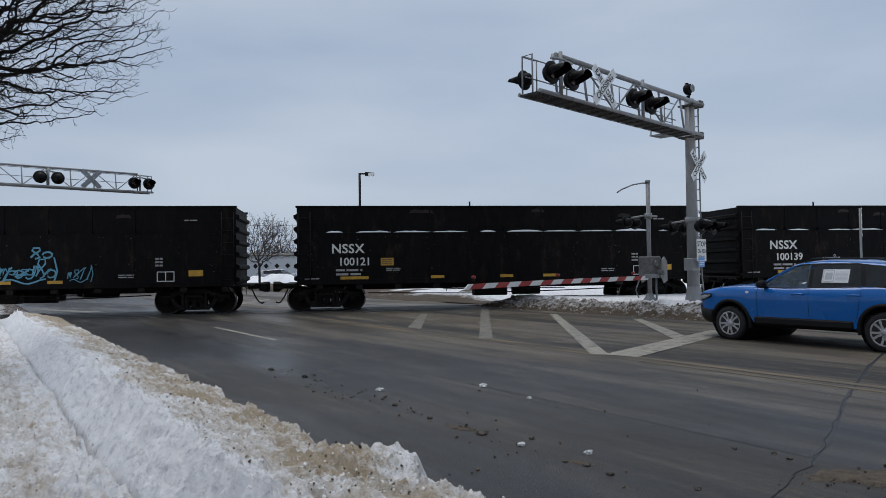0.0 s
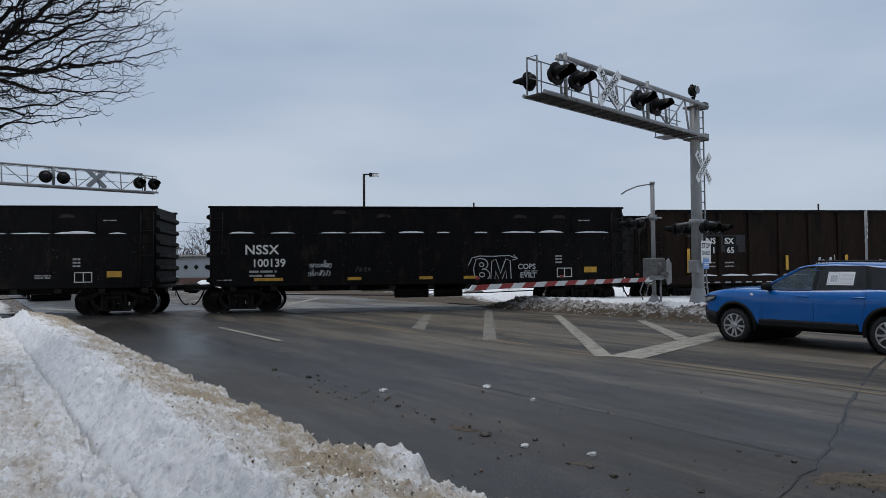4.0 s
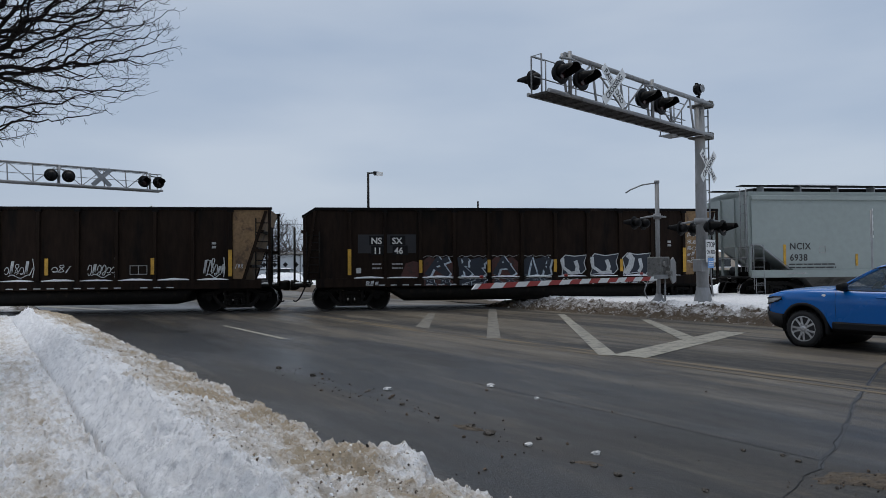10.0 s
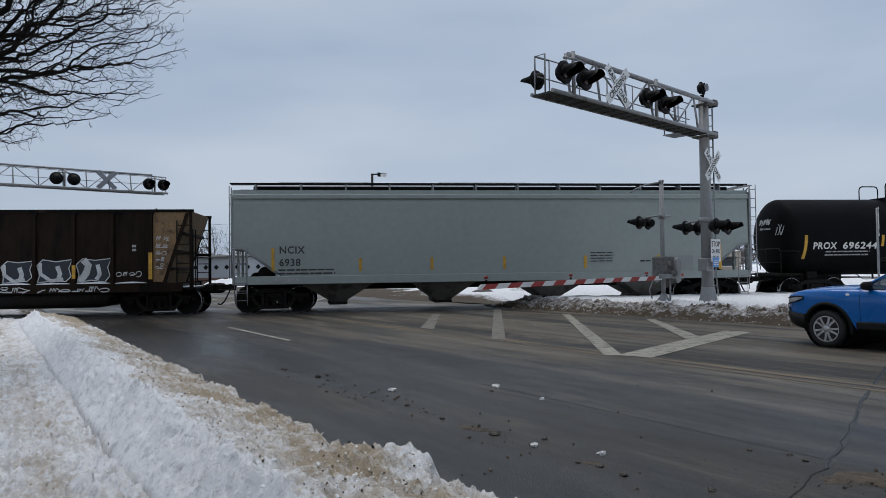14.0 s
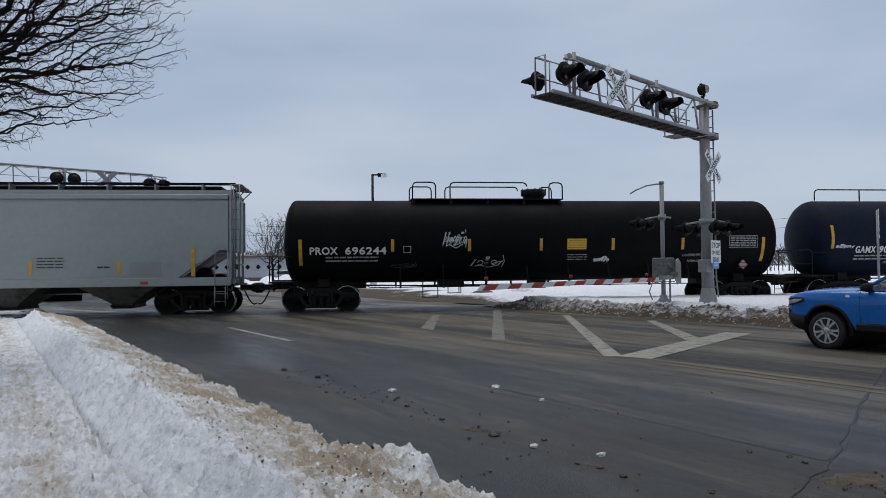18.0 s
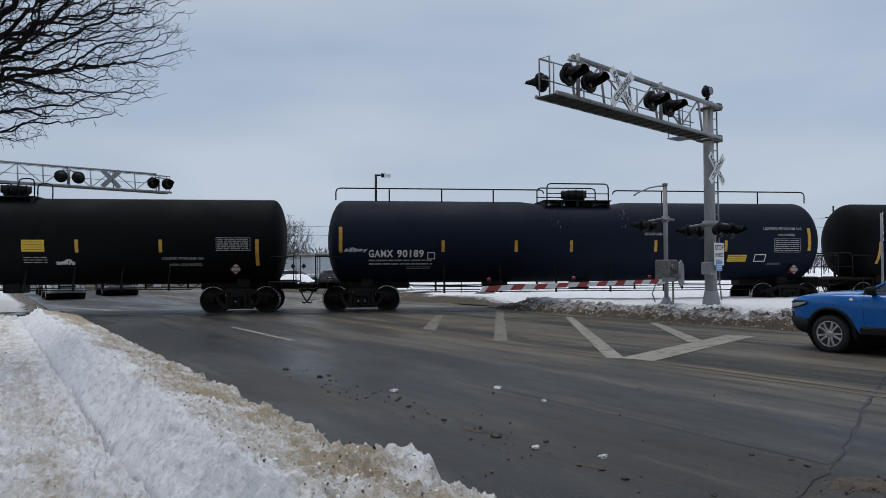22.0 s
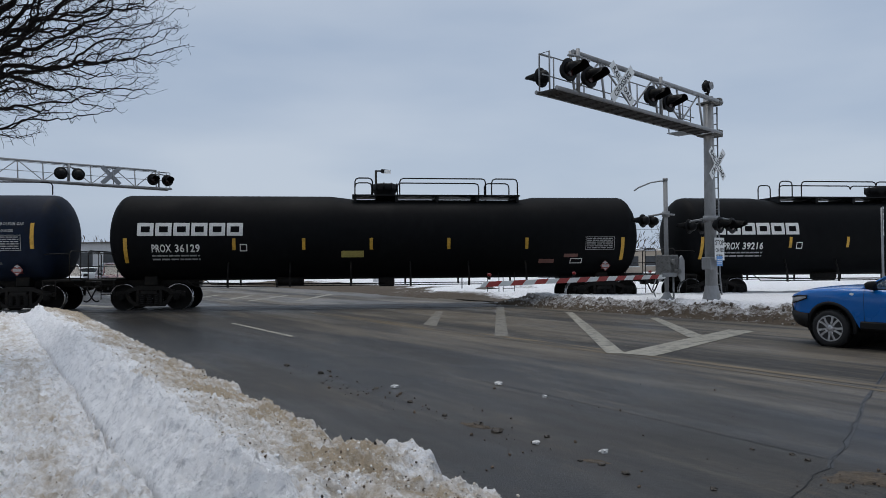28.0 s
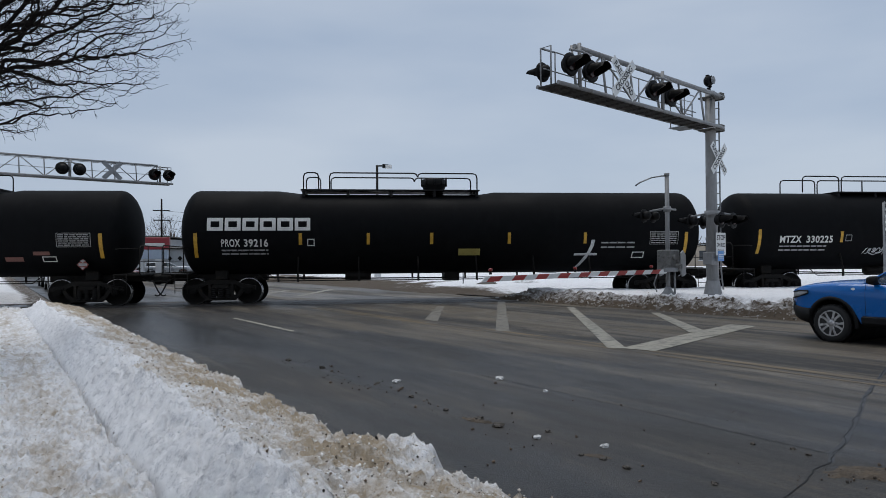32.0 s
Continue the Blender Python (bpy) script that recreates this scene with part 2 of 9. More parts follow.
def words_bm(text, height, depth=0.003, spacing=1.0, align="LEFT", squeeze=1.0, bold=0.028):
    """Raised writing in the built-in font, capitals that high, in the plane of x and y."""
    cu = bpy.data.curves.new("writing", "FONT")
    cu.body, cu.size, cu.extrude, cu.align_x, cu.space_character = text, height / 0.73, depth, align, spacing
    cu.resolution_u = 3
    cu.offset = bold * height
    ob = bpy.data.objects.new("writing", cu)
    scene.collection.objects.link(ob)
    dg = bpy.context.evaluated_depsgraph_get()
    me = bpy.data.meshes.new_from_object(ob.evaluated_get(dg))
    bm = bmesh.new()
    bm.from_mesh(me)
    bpy.data.objects.remove(ob)
    bpy.data.curves.remove(cu)
    bpy.data.meshes.remove(me)
    if squeeze != 1.0:
        bmesh.ops.scale(bm, vec=(squeeze, 1, 1), verts=bm.verts)
    return bm


STAND = pose(0, 0, 0, 90, 0, 0)


def stroke(bm, pts, w, y=0.0, th=0.004, mi=0):
    """A flat painted stroke along (x, z) points in the plane y."""
    pts = [Vector(p) for p in pts]
    L, Rr = [], []
    for i, p in enumerate(pts):
        d = pts[min(i + 1, len(pts) - 1)] - pts[max(i - 1, 0)]
        d = d.normalized() if d.length > 1e-6 else Vector((1, 0))
        nn = Vector((-d.y, d.x)) * w * 0.5
        L.append(bm.verts.new((p.x + nn.x, y, p.y + nn.y)))
        Rr.append(bm.verts.new((p.x - nn.x, y, p.y - nn.y)))
    for i in range(len(pts) - 1):
        bm.faces.new((L[i], L[i + 1], Rr[i + 1], Rr[i])).material_index = mi

# ---------------------------------------------------------------- ground, road, snow
# The road runs along local y of ROAD (away over the track), local x is across it.
ROAD = pose(0, 0, 0, 0, 0, 34)
TRACK_A = 8.272
TRACK_D = 26.135
TRACK = pose(0, TRACK_D, 0, 0, 0, TRACK_A)


def on_road(w, u, z=0.0):
    return ROAD @ Vector((w, u, z))


def snow_mat(name, clean, dirty, amount, scale, grain, brown=None):
    m = bpy.data.materials.new(name)
    m.use_nodes = True
    n, l = m.node_tree.nodes, m.node_tree.links
    b = n["Principled BSDF"]
    co = n.new("ShaderNodeTexCoord")
    dirt = n.new("ShaderNodeTexNoise")
    dirt.inputs["Scale"].default_value, dirt.inputs["Detail"].default_value, dirt.inputs["Roughness"].default_value = scale, 9, 0.74
    l.new(co.outputs["Object"], dirt.inputs["Vector"])
    speck = n.new("ShaderNodeTexNoise")
    speck.inputs["Scale"].default_value, speck.inputs["Detail"].default_value, speck.inputs["Roughness"].default_value = 28, 5, 0.7
    l.new(co.outputs["Object"], speck.inputs["Vector"])
    att = n.new("ShaderNodeAttribute")
    att.attribute_name = "dirt"
    s = n.new("ShaderNodeMath")
    s.operation = "MULTIPLY_ADD"
    s.inputs[1].default_value = 0.55
    l.new(att.outputs["Fac"], s.inputs[0])
    l.new(dirt.outputs["Fac"], s.inputs[2])
    r = n.new("ShaderNodeMapRange")
    r.inputs["From Min"].default_value, r.inputs["From Max"].default_value = 0.79 - 0.5 * amount, 1.10 - 0.5 * amount
    l.new(s.outputs[0], r.inputs["Value"])
    mx = n.new("ShaderNodeMix")
    mx.data_type = "RGBA"
    mx.inputs["A"].default_value, mx.inputs["B"].default_value = (*clean, 1), (*dirty, 1)
    l.new(r.outputs["Result"], mx.inputs["Factor"])
    # clean snow mottled at random with a darker grey
    mottle = n.new("ShaderNodeTexNoise")
    mottle.inputs["Scale"].default_value, mottle.inputs["Detail"].default_value, mottle.inputs["Roughness"].default_value = 13, 9, 0.80
    l.new(co.outputs["Object"], mottle.inputs["Vector"])
    ir = n.new("ShaderNodeMapRange")
    ir.inputs["From Min"].default_value, ir.inputs["From Max"].default_value = 0.50, 0.64
    l.new(mottle.outputs["Fac"], ir.inputs["Value"])
    mi_ = n.new("ShaderNodeMix")
    mi_.data_type = "RGBA"
    mi_.inputs["A"].default_value, mi_.inputs["B"].default_value = (*clean, 1), (clean[0] * 0.62, clean[1] * 0.63, clean[2] * 0.65, 1)
    l.new(ir.outputs["Result"], mi_.inputs["Factor"])
    l.new(mi_.outputs["Result"], mx.inputs["A"])
    sr = n.new("ShaderNodeMapRange")
    sr.inputs["From Min"].default_value, sr.inputs["From Max"].default_value = 0.66, 0.74
    l.new(speck.outputs["Fac"], sr.inputs["Value"])
    sm = n.new("ShaderNodeMath")
    sm.operation = "MULTIPLY"
    l.new(sr.outputs["Result"], sm.inputs[0])
    l.new(r.outputs["Result"], sm.inputs[1])
    mx2 = n.new("ShaderNodeMix")
    mx2.data_type = "RGBA"
    mx2.inputs["B"].default_value = (*(brown or (0.06, 0.045, 0.03)), 1)
    l.new(sm.outputs[0], mx2.inputs["Factor"])
    l.new(mx.outputs["Result"], mx2.inputs["A"])
    l.new(mx2.outputs["Result"], b.inputs["Base Color"])
    b.inputs["Roughness"].default_value = 0.8
    b.inputs["Specular IOR Level"].default_value = 0.25
    g = n.new("ShaderNodeTexNoise")
    g.inputs["Scale"].default_value, g.inputs["Detail"].default_value = 30, 8
    g.inputs["Roughness"].default_value = 0.74
    l.new(co.outputs["Object"], g.inputs["Vector"])
    bp = n.new("ShaderNodeBump")
    bp.inputs["Distance"].default_value = grain
    l.new(g.outputs["Fac"], bp.inputs["Height"])
    l.new(bp.outputs["Normal"], b.inputs["Normal"])
    return m


M_SNOW = snow_mat("packed_snow", (0.78, 0.80, 0.83), (0.40, 0.33, 0.25), 0.55, 1.3, 0.03)
M_BANK = snow_mat("plough_bank_snow", (0.93, 0.935, 0.95), (0.44, 0.362, 0.265), 0.57, 7.5, 0.034, (0.05, 0.04, 0.03))
M_VERGE = snow_mat("verge_bank_snow", (0.88, 0.885, 0.90), (0.080, 0.060, 0.041), 0.68, 5.0, 0.05)
M_FIELD = snow_mat("field_snow", (0.90, 0.91, 0.93), (0.55, 0.52, 0.47), 0.12, 0.4, 0.02)


def asphalt_mat():
    m = bpy.data.materials.new("wet_asphalt")
    m.use_nodes = True
    n, l = m.node_tree.nodes, m.node_tree.links
    b = n["Principled BSDF"]
    co = n.new("ShaderNodeTexCoord")

    def noise_of(scale, detail, stretch, rough=0.6):
        mp = n.new("ShaderNodeMapping")
        mp.inputs["Scale"].default_value = stretch
        l.new(co.outputs["Object"], mp.inputs["Vector"])
        t = n.new("ShaderNodeTexNoise")
        t.inputs["Scale"].default_value, t.inputs["Detail"].default_value, t.inputs["Roughness"].default_value = scale, detail, rough
        l.new(mp.outputs["Vector"], t.inputs["Vector"])
        return t.outputs["Fac"]

    def rng_of(v, a, c, lo=0.0, hi=1.0):
        r = n.new("ShaderNodeMapRange")
        r.inputs["From Min"].default_value, r.inputs["From Max"].default_value = a, c
        r.inputs["To Min"].default_value, r.inputs["To Max"].default_value = lo, hi
        l.new(v, r.inputs["Value"])
        return r.outputs["Result"]

    def mix_of(f, a, c):
        x = n.new("ShaderNodeMix")
        x.data_type = "RGBA"
        for key, val in (("Factor", f), ("A", a), ("B", c)):
            if isinstance(val, tuple):
                x.inputs[key].default_value = (*val, 1)
            elif isinstance(val, float):
                x.inputs[key].default_value = val
            else:
                l.new(val, x.inputs[key])
        return x.outputs["Result"]

    streak = noise_of(1.3, 10, (1.0, 0.08, 1), 0.75)
    wide = noise_of(0.35, 5, (1.0, 0.25, 1))
    grain = noise_of(55, 3, (1, 1, 1))
    grit = noise_of(3.2, 12, (1, 0.22, 1), 0.80)
    # dried salt lies most between the yellow line and the far kerb
    sep = n.new("ShaderNodeSeparateXYZ")
    l.new(co.outputs["Object"], sep.inputs[0])
    salt = rng_of(sep.outputs["X"], 5.2, 10.5)
    add = n.new("ShaderNodeMath")
    add.operation = "MULTIPLY_ADD"
    add.inputs[1].default_value = 0.30
    l.new(salt, add.inputs[0])
    l.new(streak, add.inputs[2])
    dry = rng_of(add.outputs[0], 0.52, 0.74)
    base = mix_of(dry, (0.021, 0.0185, 0.0158), (0.135, 0.112, 0.080))
    worn = rng_of(sep.outputs["X"], 4.2, 9.0, 0.12, 1.0)

    def times(a, c):
        x = n.new("ShaderNodeMath")
        x.operation = "MULTIPLY"
        l.new(a, x.inputs[0])
        l.new(c, x.inputs[1])
        return x.outputs[0]

    base = mix_of(times(rng_of(grit, 0.53, 0.62, 0.0, 0.6), worn), base, (0.10, 0.085, 0.063))
    band = noise_of(0.9, 3, (1.0, 0.02, 1))
    base = mix_of(rng_of(band, 0.51, 0.57, 0.0, 0.85), base, (0.0105, 0.0105, 0.011))
    tyre = noise_of(2.6, 10, (1.0, 0.045, 1), 0.82)
    base = mix_of(times(rng_of(tyre, 0.54, 0.60, 0.0, 0.85), worn), base, (0.098, 0.080, 0.056))
    # ragged dried patches drawn out along the lanes
    ragged = noise_of(1.5, 14, (1.0, 0.16, 1), 0.80)
    base = mix_of(times(rng_of(ragged, 0.535, 0.575, 0.0, 0.8), worn), base, (0.150, 0.126, 0.092))
    dark = noise_of(2.2, 12, (1.0, 0.07, 1), 0.74)
    base = mix_of(rng_of(dark, 0.55, 0.60, 0.0, 0.55), base, (0.0125, 0.0115, 0.0105))
    stone = noise_of(150, 2, (1, 1, 1))
    base = mix_of(rng_of(stone, 0.58, 0.68, 0.0, 0.85), base, (0.16, 0.152, 0.14))
    base = mix_of(rng_of(grain, 0.47, 0.62, 0.0, 0.6), base, (0.007, 0.007, 0.007))
    soak = noise_of(0.55, 7, (1.0, 0.2, 1), 0.68)
    base = mix_of(rng_of(soak, 0.49, 0.57, 0.0, 0.55), base, (0.0085, 0.0085, 0.009))
    # patches of brown grit along the wheel tracks
    muddy = noise_of(2.0, 13, (1.0, 0.30, 1), 0.82)
    base = mix_of(rng_of(muddy, 0.585, 0.64, 0.0, 0.65), base, (0.075, 0.058, 0.040))
    l.new(base, b.inputs["Base Color"])
    wet = n.new("ShaderNodeMath")
    wet.operation = "MULTIPLY_ADD"
    wet.inputs[1].default_value = 0.16
    l.new(worn, wet.inputs[0])
    l.new(rng_of(wide, 0.43, 0.57, 0.26, 0.56), wet.inputs[2])
    l.new(wet.outputs[0], b.inputs["Roughness"])
    b.inputs["Specular IOR Level"].default_value = 0.34
    bp = n.new("ShaderNodeBump")
    bp.inputs["Distance"].default_value = 0.007
    l.new(grain, bp.inputs["Height"])
    l.new(bp.outputs["Normal"], b.inputs["Normal"])
    return m


M_ASPHALT = asphalt_mat()
M_MARK = mat("worn_road_paint", (0.26, 0.245, 0.20), 0.65, var=0.25, scale=3, fine=18, second=(0.10, 0.092, 0.078), amount=0.5)
M_MARKOLD = mat("faded_road_paint", (0.155, 0.143, 0.117), 0.65, var=0.3, scale=3, fine=18, second=(0.06, 0.054, 0.046), amount=0.52)
M_YLINE = mat("worn_yellow_paint", (0.125, 0.09, 0.046), 0.65, var=0.3, scale=1.2, fine=14, second=(0.042, 0.037, 0.030), amount=0.68, stretch=(1, 0.12, 1))
M_MUD = mat("wet_mud", (0.036, 0.028, 0.020), 0.6, var=0.4, scale=3, fine=20, bump=0.02)


def sheet(name, ws, us, height, material, parent=None, dirt=None, skip=None):
    """A height field over road places (w, u); also says how dirty each place is."""
    nw, nu = len(ws), len(us)
    co, dv = [], []
    for u in us:
        for w in ws:
            co.append((w, u, height(w, u)))
            dv.append(dirt(w, u) if dirt else 0.0)
    faces = []
    for j in range(nu - 1):
        for i in range(nw - 1):
            if skip and skip(0.5 * (ws[i] + ws[i + 1]), 0.5 * (us[j] + us[j + 1])):
                continue
            k = j * nw + i
            faces.append((k, k + 1, k + nw + 1, k + nw))
    me = bpy.data.meshes.new(name)
    me.from_pydata(co, [], faces)
    a = me.attributes.new("dirt", "FLOAT", "POINT")
    a.data.foreach_set("value", dv)
    me.materials.append(material)
    me.shade_smooth()
    ob = new(name, me)
    ob.matrix_basis = ROAD
    if parent:
        ob.parent = parent
    return ob


def fr(x, y, z=0.0, octaves=4):
    return noise.fractal(Vector((x, y, z)), 1.0, 2.0, octaves)


def ease(a, b, x):
    t = min(1.0, max(0.0, (x - a) / (b - a)))
    return t * t * (3 - 2 * t)


def steps(a, b, fine, grow):
    """Places from a to b, fine at first, wider and wider."""
    out, s = [a], fine
    while out[-1] < b:
        out.append(min(b, out[-1] + s))
        s *= grow
    return out


# the one sheet of ground to the horizon
bm = bmesh.new()
g_n = 24
g_rad = [0.01, 20, 60, 150, 400, 1000, 2600]
rows_ = [[bm.verts.new((r * math.cos(2 * math.pi * k / g_n), 20 + r * math.sin(2 * math.pi * k / g_n), -0.05)) for k in range(g_n)] for r in g_rad]
for ra, rb in zip(rows_, rows_[1:]):
    for k in range(g_n):
        bm.faces.new((ra[k], rb[k], rb[(k + 1) % g_n], ra[(k + 1) % g_n]))
ground = part("ground", bm, M_FIELD)
tagged(ground, "open ground under trodden and ploughed winter snow", "ground", kind="structure")

# carriageway, with a slight crown
road = sheet("road", [2.0 + 0.5 * i for i in range(31)], [-14 + 2 * i for i in range(68)], lambda w, u: 0.0, M_ASPHALT)
tagged(road, "wet dark asphalt road with salt streaks and worn markings", "road", kind="structure")


def strip(name, pts, width, material, z=0.004, label=""):
    """A painted line through road places."""
    bm = bmesh.new()
    pts = [Vector(p) for p in pts]
    L, Rr = [], []
    for i, p in enumerate(pts):
        d = (pts[min(i + 1, len(pts) - 1)] - pts[max(i - 1, 0)]).normalized()
        q = Vector((-d.y, d.x)) * width / 2
        L.append(bm.verts.new((p.x + q.x, p.y + q.y, z)))
        Rr.append(bm.verts.new((p.x - q.x, p.y - q.y, z)))
    for i in range(len(pts) - 1):
        bm.faces.new((L[i], Rr[i], Rr[i + 1], L[i + 1]))
    ob = part(name, bm, material, road, label)
    return ob


def worldw(x, y):
    p = ROAD.inverted() @ Vector((x, y, 0))
    return (p.x, p.y)


mark_count = []


def quad_mark(corners, label, material=None):
    mark_count.append(1)
    z = 0.004 + 0.001 * len(mark_count)
    bm = bmesh.new()
    bm.faces.new([bm.verts.new((*worldw(x, y), z)) for x, y in corners])
    bmesh.ops.recalc_face_normals(bm, faces=bm.faces)
    for f in bm.faces:
        if f.normal.z < 0:
            f.normal_flip()
    return part("road_marking", bm, material or M_MARK, road, label)


quad_mark([(-0.89, 17.45), (-0.55, 16.92), (-0.51, 22.46), (-0.73, 22.51)], "faded white hatching stripe", M_MARKOLD)
quad_mark([(0.71, 14.47), (0.99, 14.44), (1.55, 24.7), (1.3, 24.8)], "faded white hatching stripe", M_MARKOLD)
quad_mark([(2.40, 11.68), (2.69, 11.60), (3.44, 21.6), (3.22, 21.7)], "worn white hatching stripe")
quad_mark([(2.60, 11.64), (3.05, 11.24), (6.3, 15.3), (5.9, 15.7)], "worn white stop line")
quad_mark([(5.11, 19.23), (5.33, 19.19), (4.85, 13.9), (4.5, 14.1)], "worn white hatching stripe")
for off in (-0.13, 0.13):
    strip("yellow_line", [(8.65 + off, -12), (8.7 + off, 8), (8.6 + off, 21.0)], 0.17, M_YLINE, label="worn yellow centre line")
    strip("yellow_line", [(8.55 + off, 27), (8.3 + off, 60)], 0.14, M_YLINE, label="worn yellow centre line")
strip("lane_line", [(5.34, 14.1), (5.34, 18.4)], 0.12, M_MARK, label="worn white lane dash")
for u0 in (38.5,):
    strip("lane_line", [(5.34, u0), (5.34, u0 + 4.3)], 0.12, M_MARK, label="worn white lane dash")
for wa, ua, wb, ub in ((8.5, 34.7, 10.2, 37.4), (9.1, 31.9, 11.2, 35.4), (9.3, 29.7, 12.6, 34.2), (10.9, 28.3, 15.2, 34.4)):
    strip("road_marking", [(wa, ua), (wb, ub)], 0.32, M_MARK, label="white hatching stripe beyond the track")
strip("stop_line", [(2.2, 33.2), (4.9, 26.2)], 0.5, M_MARK, label="white stop line beyond the track")
strip("crack", [worldw(0.27, 8.98), worldw(1.1, 7.8), worldw(1.6, 7.06), worldw(2.29, 6.0), worldw(2.74, 5.33)], 0.009, M_SIGBLACK, 0.003, "long joint crack along the lane")
tar = [(1.75, 4.1), (2.15, 4.58), (2.30, 4.75), (2.43, 4.97), (2.62, 5.12), (2.75, 5.37), (3.02, 5.70), (3.33, 6.20), (3.70, 6.72), (4.22, 7.52), (4.9, 8.5), (5.76, 9.75), (7.2, 11.6)]
M_SEAL = mat("crack_sealant", (0.016, 0.0168, 0.0185), 0.55, var=0.3, scale=6, fine=40)
strip("sealant", [worldw(x + 0.05 * fr(y * 3, 1.2), y) for x, y in tar[4:]], 0.04, M_SEAL, 0.0025, "smooth dark sealant over the crack")
strip("crack", [worldw(x + 0.05 * fr(y * 3, 1.2) + 0.010 * fr(y * 7, 4.2), y) for x, y in [(a[0] + (c[0] - a[0]) * k / 6, a[1] + (c[1] - a[1]) * k / 6) for a, c in zip(tar, tar[1:]) for k in range(6)]], 0.008, M_SIGBLACK, 0.0035, "tarred crack across the lanes")


# ploughed ridge of snow between footway and road
def chunks(x, y, scale, seed, share_=0.55):
    """Broken lumps of many sizes: flat-topped cells, some standing proud."""
    d, pts = noise.voronoi(Vector((x * scale + 0.35 * noise.noise(Vector((x * scale * 1.7, y * scale * 1.7, seed))), y * scale, seed)))
    q = noise.cell(pts[0] * 3.71 + Vector((seed, 0.3, 0.7)))
    q = 0.5 + 0.5 * q if q < 0 else q
    if q < 1 - share_:
        return 0.0
    return min(1.0, 3.2 * max(0.0, d[1] - d[0])) * (0.35 + 0.65 * (q - 1 + share_) / share_) / scale


def bank_edge(u):
    return 2.38 + 0.08 * fr(u * 0.8, 3.1) + 0.09 * fr(u * 3, 9.1) + 0.05 * fr(u * 8, 2.1) + 0.5 * ease(3.9, 2.6, u) + 0.28 * math.exp(-((u - 4.28) / 0.36) ** 4)


def bank_z(w, u):
    e = bank_edge(u)
    near = 1 - 0.7 * ease(7, 16, u)
    foot = 0.86 + 0.05 * fr(u * 0.9, 7.7) + 0.02 * fr(u * 4, 1.7)
    crest = 1.22 + 0.09 * fr(u * 0.8, 1.3) + 0.07 * fr(u * 3, 8.3)
    top = 0.40 + 0.06 * fr(u * 0.6, 4.2) + 0.06 * fr(w * 3, u * 3, 2)
    fade = ease(25.5, 23.0, u)
    if w < foot:
        base = 0.045 + 0.040 * fr(w * 0.9, u * 0.9, 5) + 0.040 * fr(w * 3.5, u * 3.5, 6) + 0.085 * abs(fr(w * 6, u * 6, 8)) + 0.045 * abs(fr(w * 16, u * 16, 2))
        base += near * (0.30 * chunks(w, u, 7, 3.0, 0.22) + 0.40 * chunks(w, u, 20, 4.0, 0.4))
        base -= near * 0.055 * (1 - min(1.0, abs(2.2 * noise.noise(Vector((w * 9, u * 7, 2.5)))))) ** 3 + near * 0.030 * (1 - min(1.0, abs(2.0 * noise.noise(Vector((w * 21, u * 17, 4.5)))))) ** 3
        rut = 0.22 * math.exp(-((w - foot + 0.016) / 0.015) ** 2) * max(0.0, 0.65 + 0.9 * fr(u * 1.5, 2.2))
        return base - rut
    if w < crest:
        t = (w - foot) / (crest - foot)
        lift = 0.060 * fr(w * 2.5, u * 2.2, 3) + 0.085 * fr(w * 4, u * 8, 4) + 0.055 * abs(fr(w * 12, u * 16, 5))
        lift += near * (0.32 * chunks(w, u, 6, 11.0, 0.4) * t + 0.22 * chunks(w, u, 17, 12.0, 0.4))
        lift -= near * (0.045 * (1 - min(1.0, abs(2.2 * noise.noise(Vector((w * 5, u * 9, 7.5)))))) ** 4 + 0.025 * (1 - min(1.0, abs(2.0 * noise.noise(Vector((w * 15, u * 22, 8.5)))))) ** 3)
        return 0.03 + (top - 0.03) * fade * (t ** 0.75) + lift * min(1, 0.30 + 1.4 * t)
    if w < e:
        t = (w - crest) / max(0.2, e - crest)
        side = top * (1 - 0.80 * t ** 1.1)
        edge = 1 - ease(0.90, 1.0, t)
        lump = (0.055 * fr(w * 2.6, u * 2.6, 1.7) + 0.055 * abs(fr(w * 6, u * 6, 2.2)) + 0.045 * abs(fr(w * 14, u * 14, 3)) * near) * (0.5 + 0.7 * t) * (1 - 0.5 * ease(0.75, 1, t))
        lump += (0.10 * chunks(w, u, 4.5, 21.0, 0.42) + 0.28 * chunks(w, u, 11, 22.0, 0.5)) * (0.45 + 0.55 * t) * (0.3 + 0.7 * near) + 0.50 * chunks(w, u, 28, 23.0, 0.5) * near
        lump -= near * (0.035 * (1 - min(1.0, abs(2.2 * noise.noise(Vector((w * 8, u * 8, 3.5)))))) ** 3 + 0.028 * (1 - min(1.0, abs(2.0 * noise.noise(Vector((w * 20, u * 20, 6.5)))))) ** 3)
        slab = 0.10 * math.exp(-((w - 2.60) / 0.17) ** 4) * math.exp(-((u - 4.28) / 0.33) ** 4)
        return max(-0.03, (side + lump + slab) * fade * edge - 0.03 * (1 - edge))
    return -0.03


def bank_dirt(w, u):
    if w < 0.86:
        return -0.02 + 0.22 * math.exp(-((w - 0.38) / 0.30) ** 2) + 0.16 * fr(w * 2, u * 2, 3)
    if w < 1.25:
        return -0.30
    t = min(1.0, (w - 1.25) / 1.2)
    return -0.16 + 0.60 * math.exp(-((t - 0.58) / 0.56) ** 2) + 0.34 * fr(w * 1.6, u * 1.1, 6) + 0.5 * ease(18.5, 21.5, u)


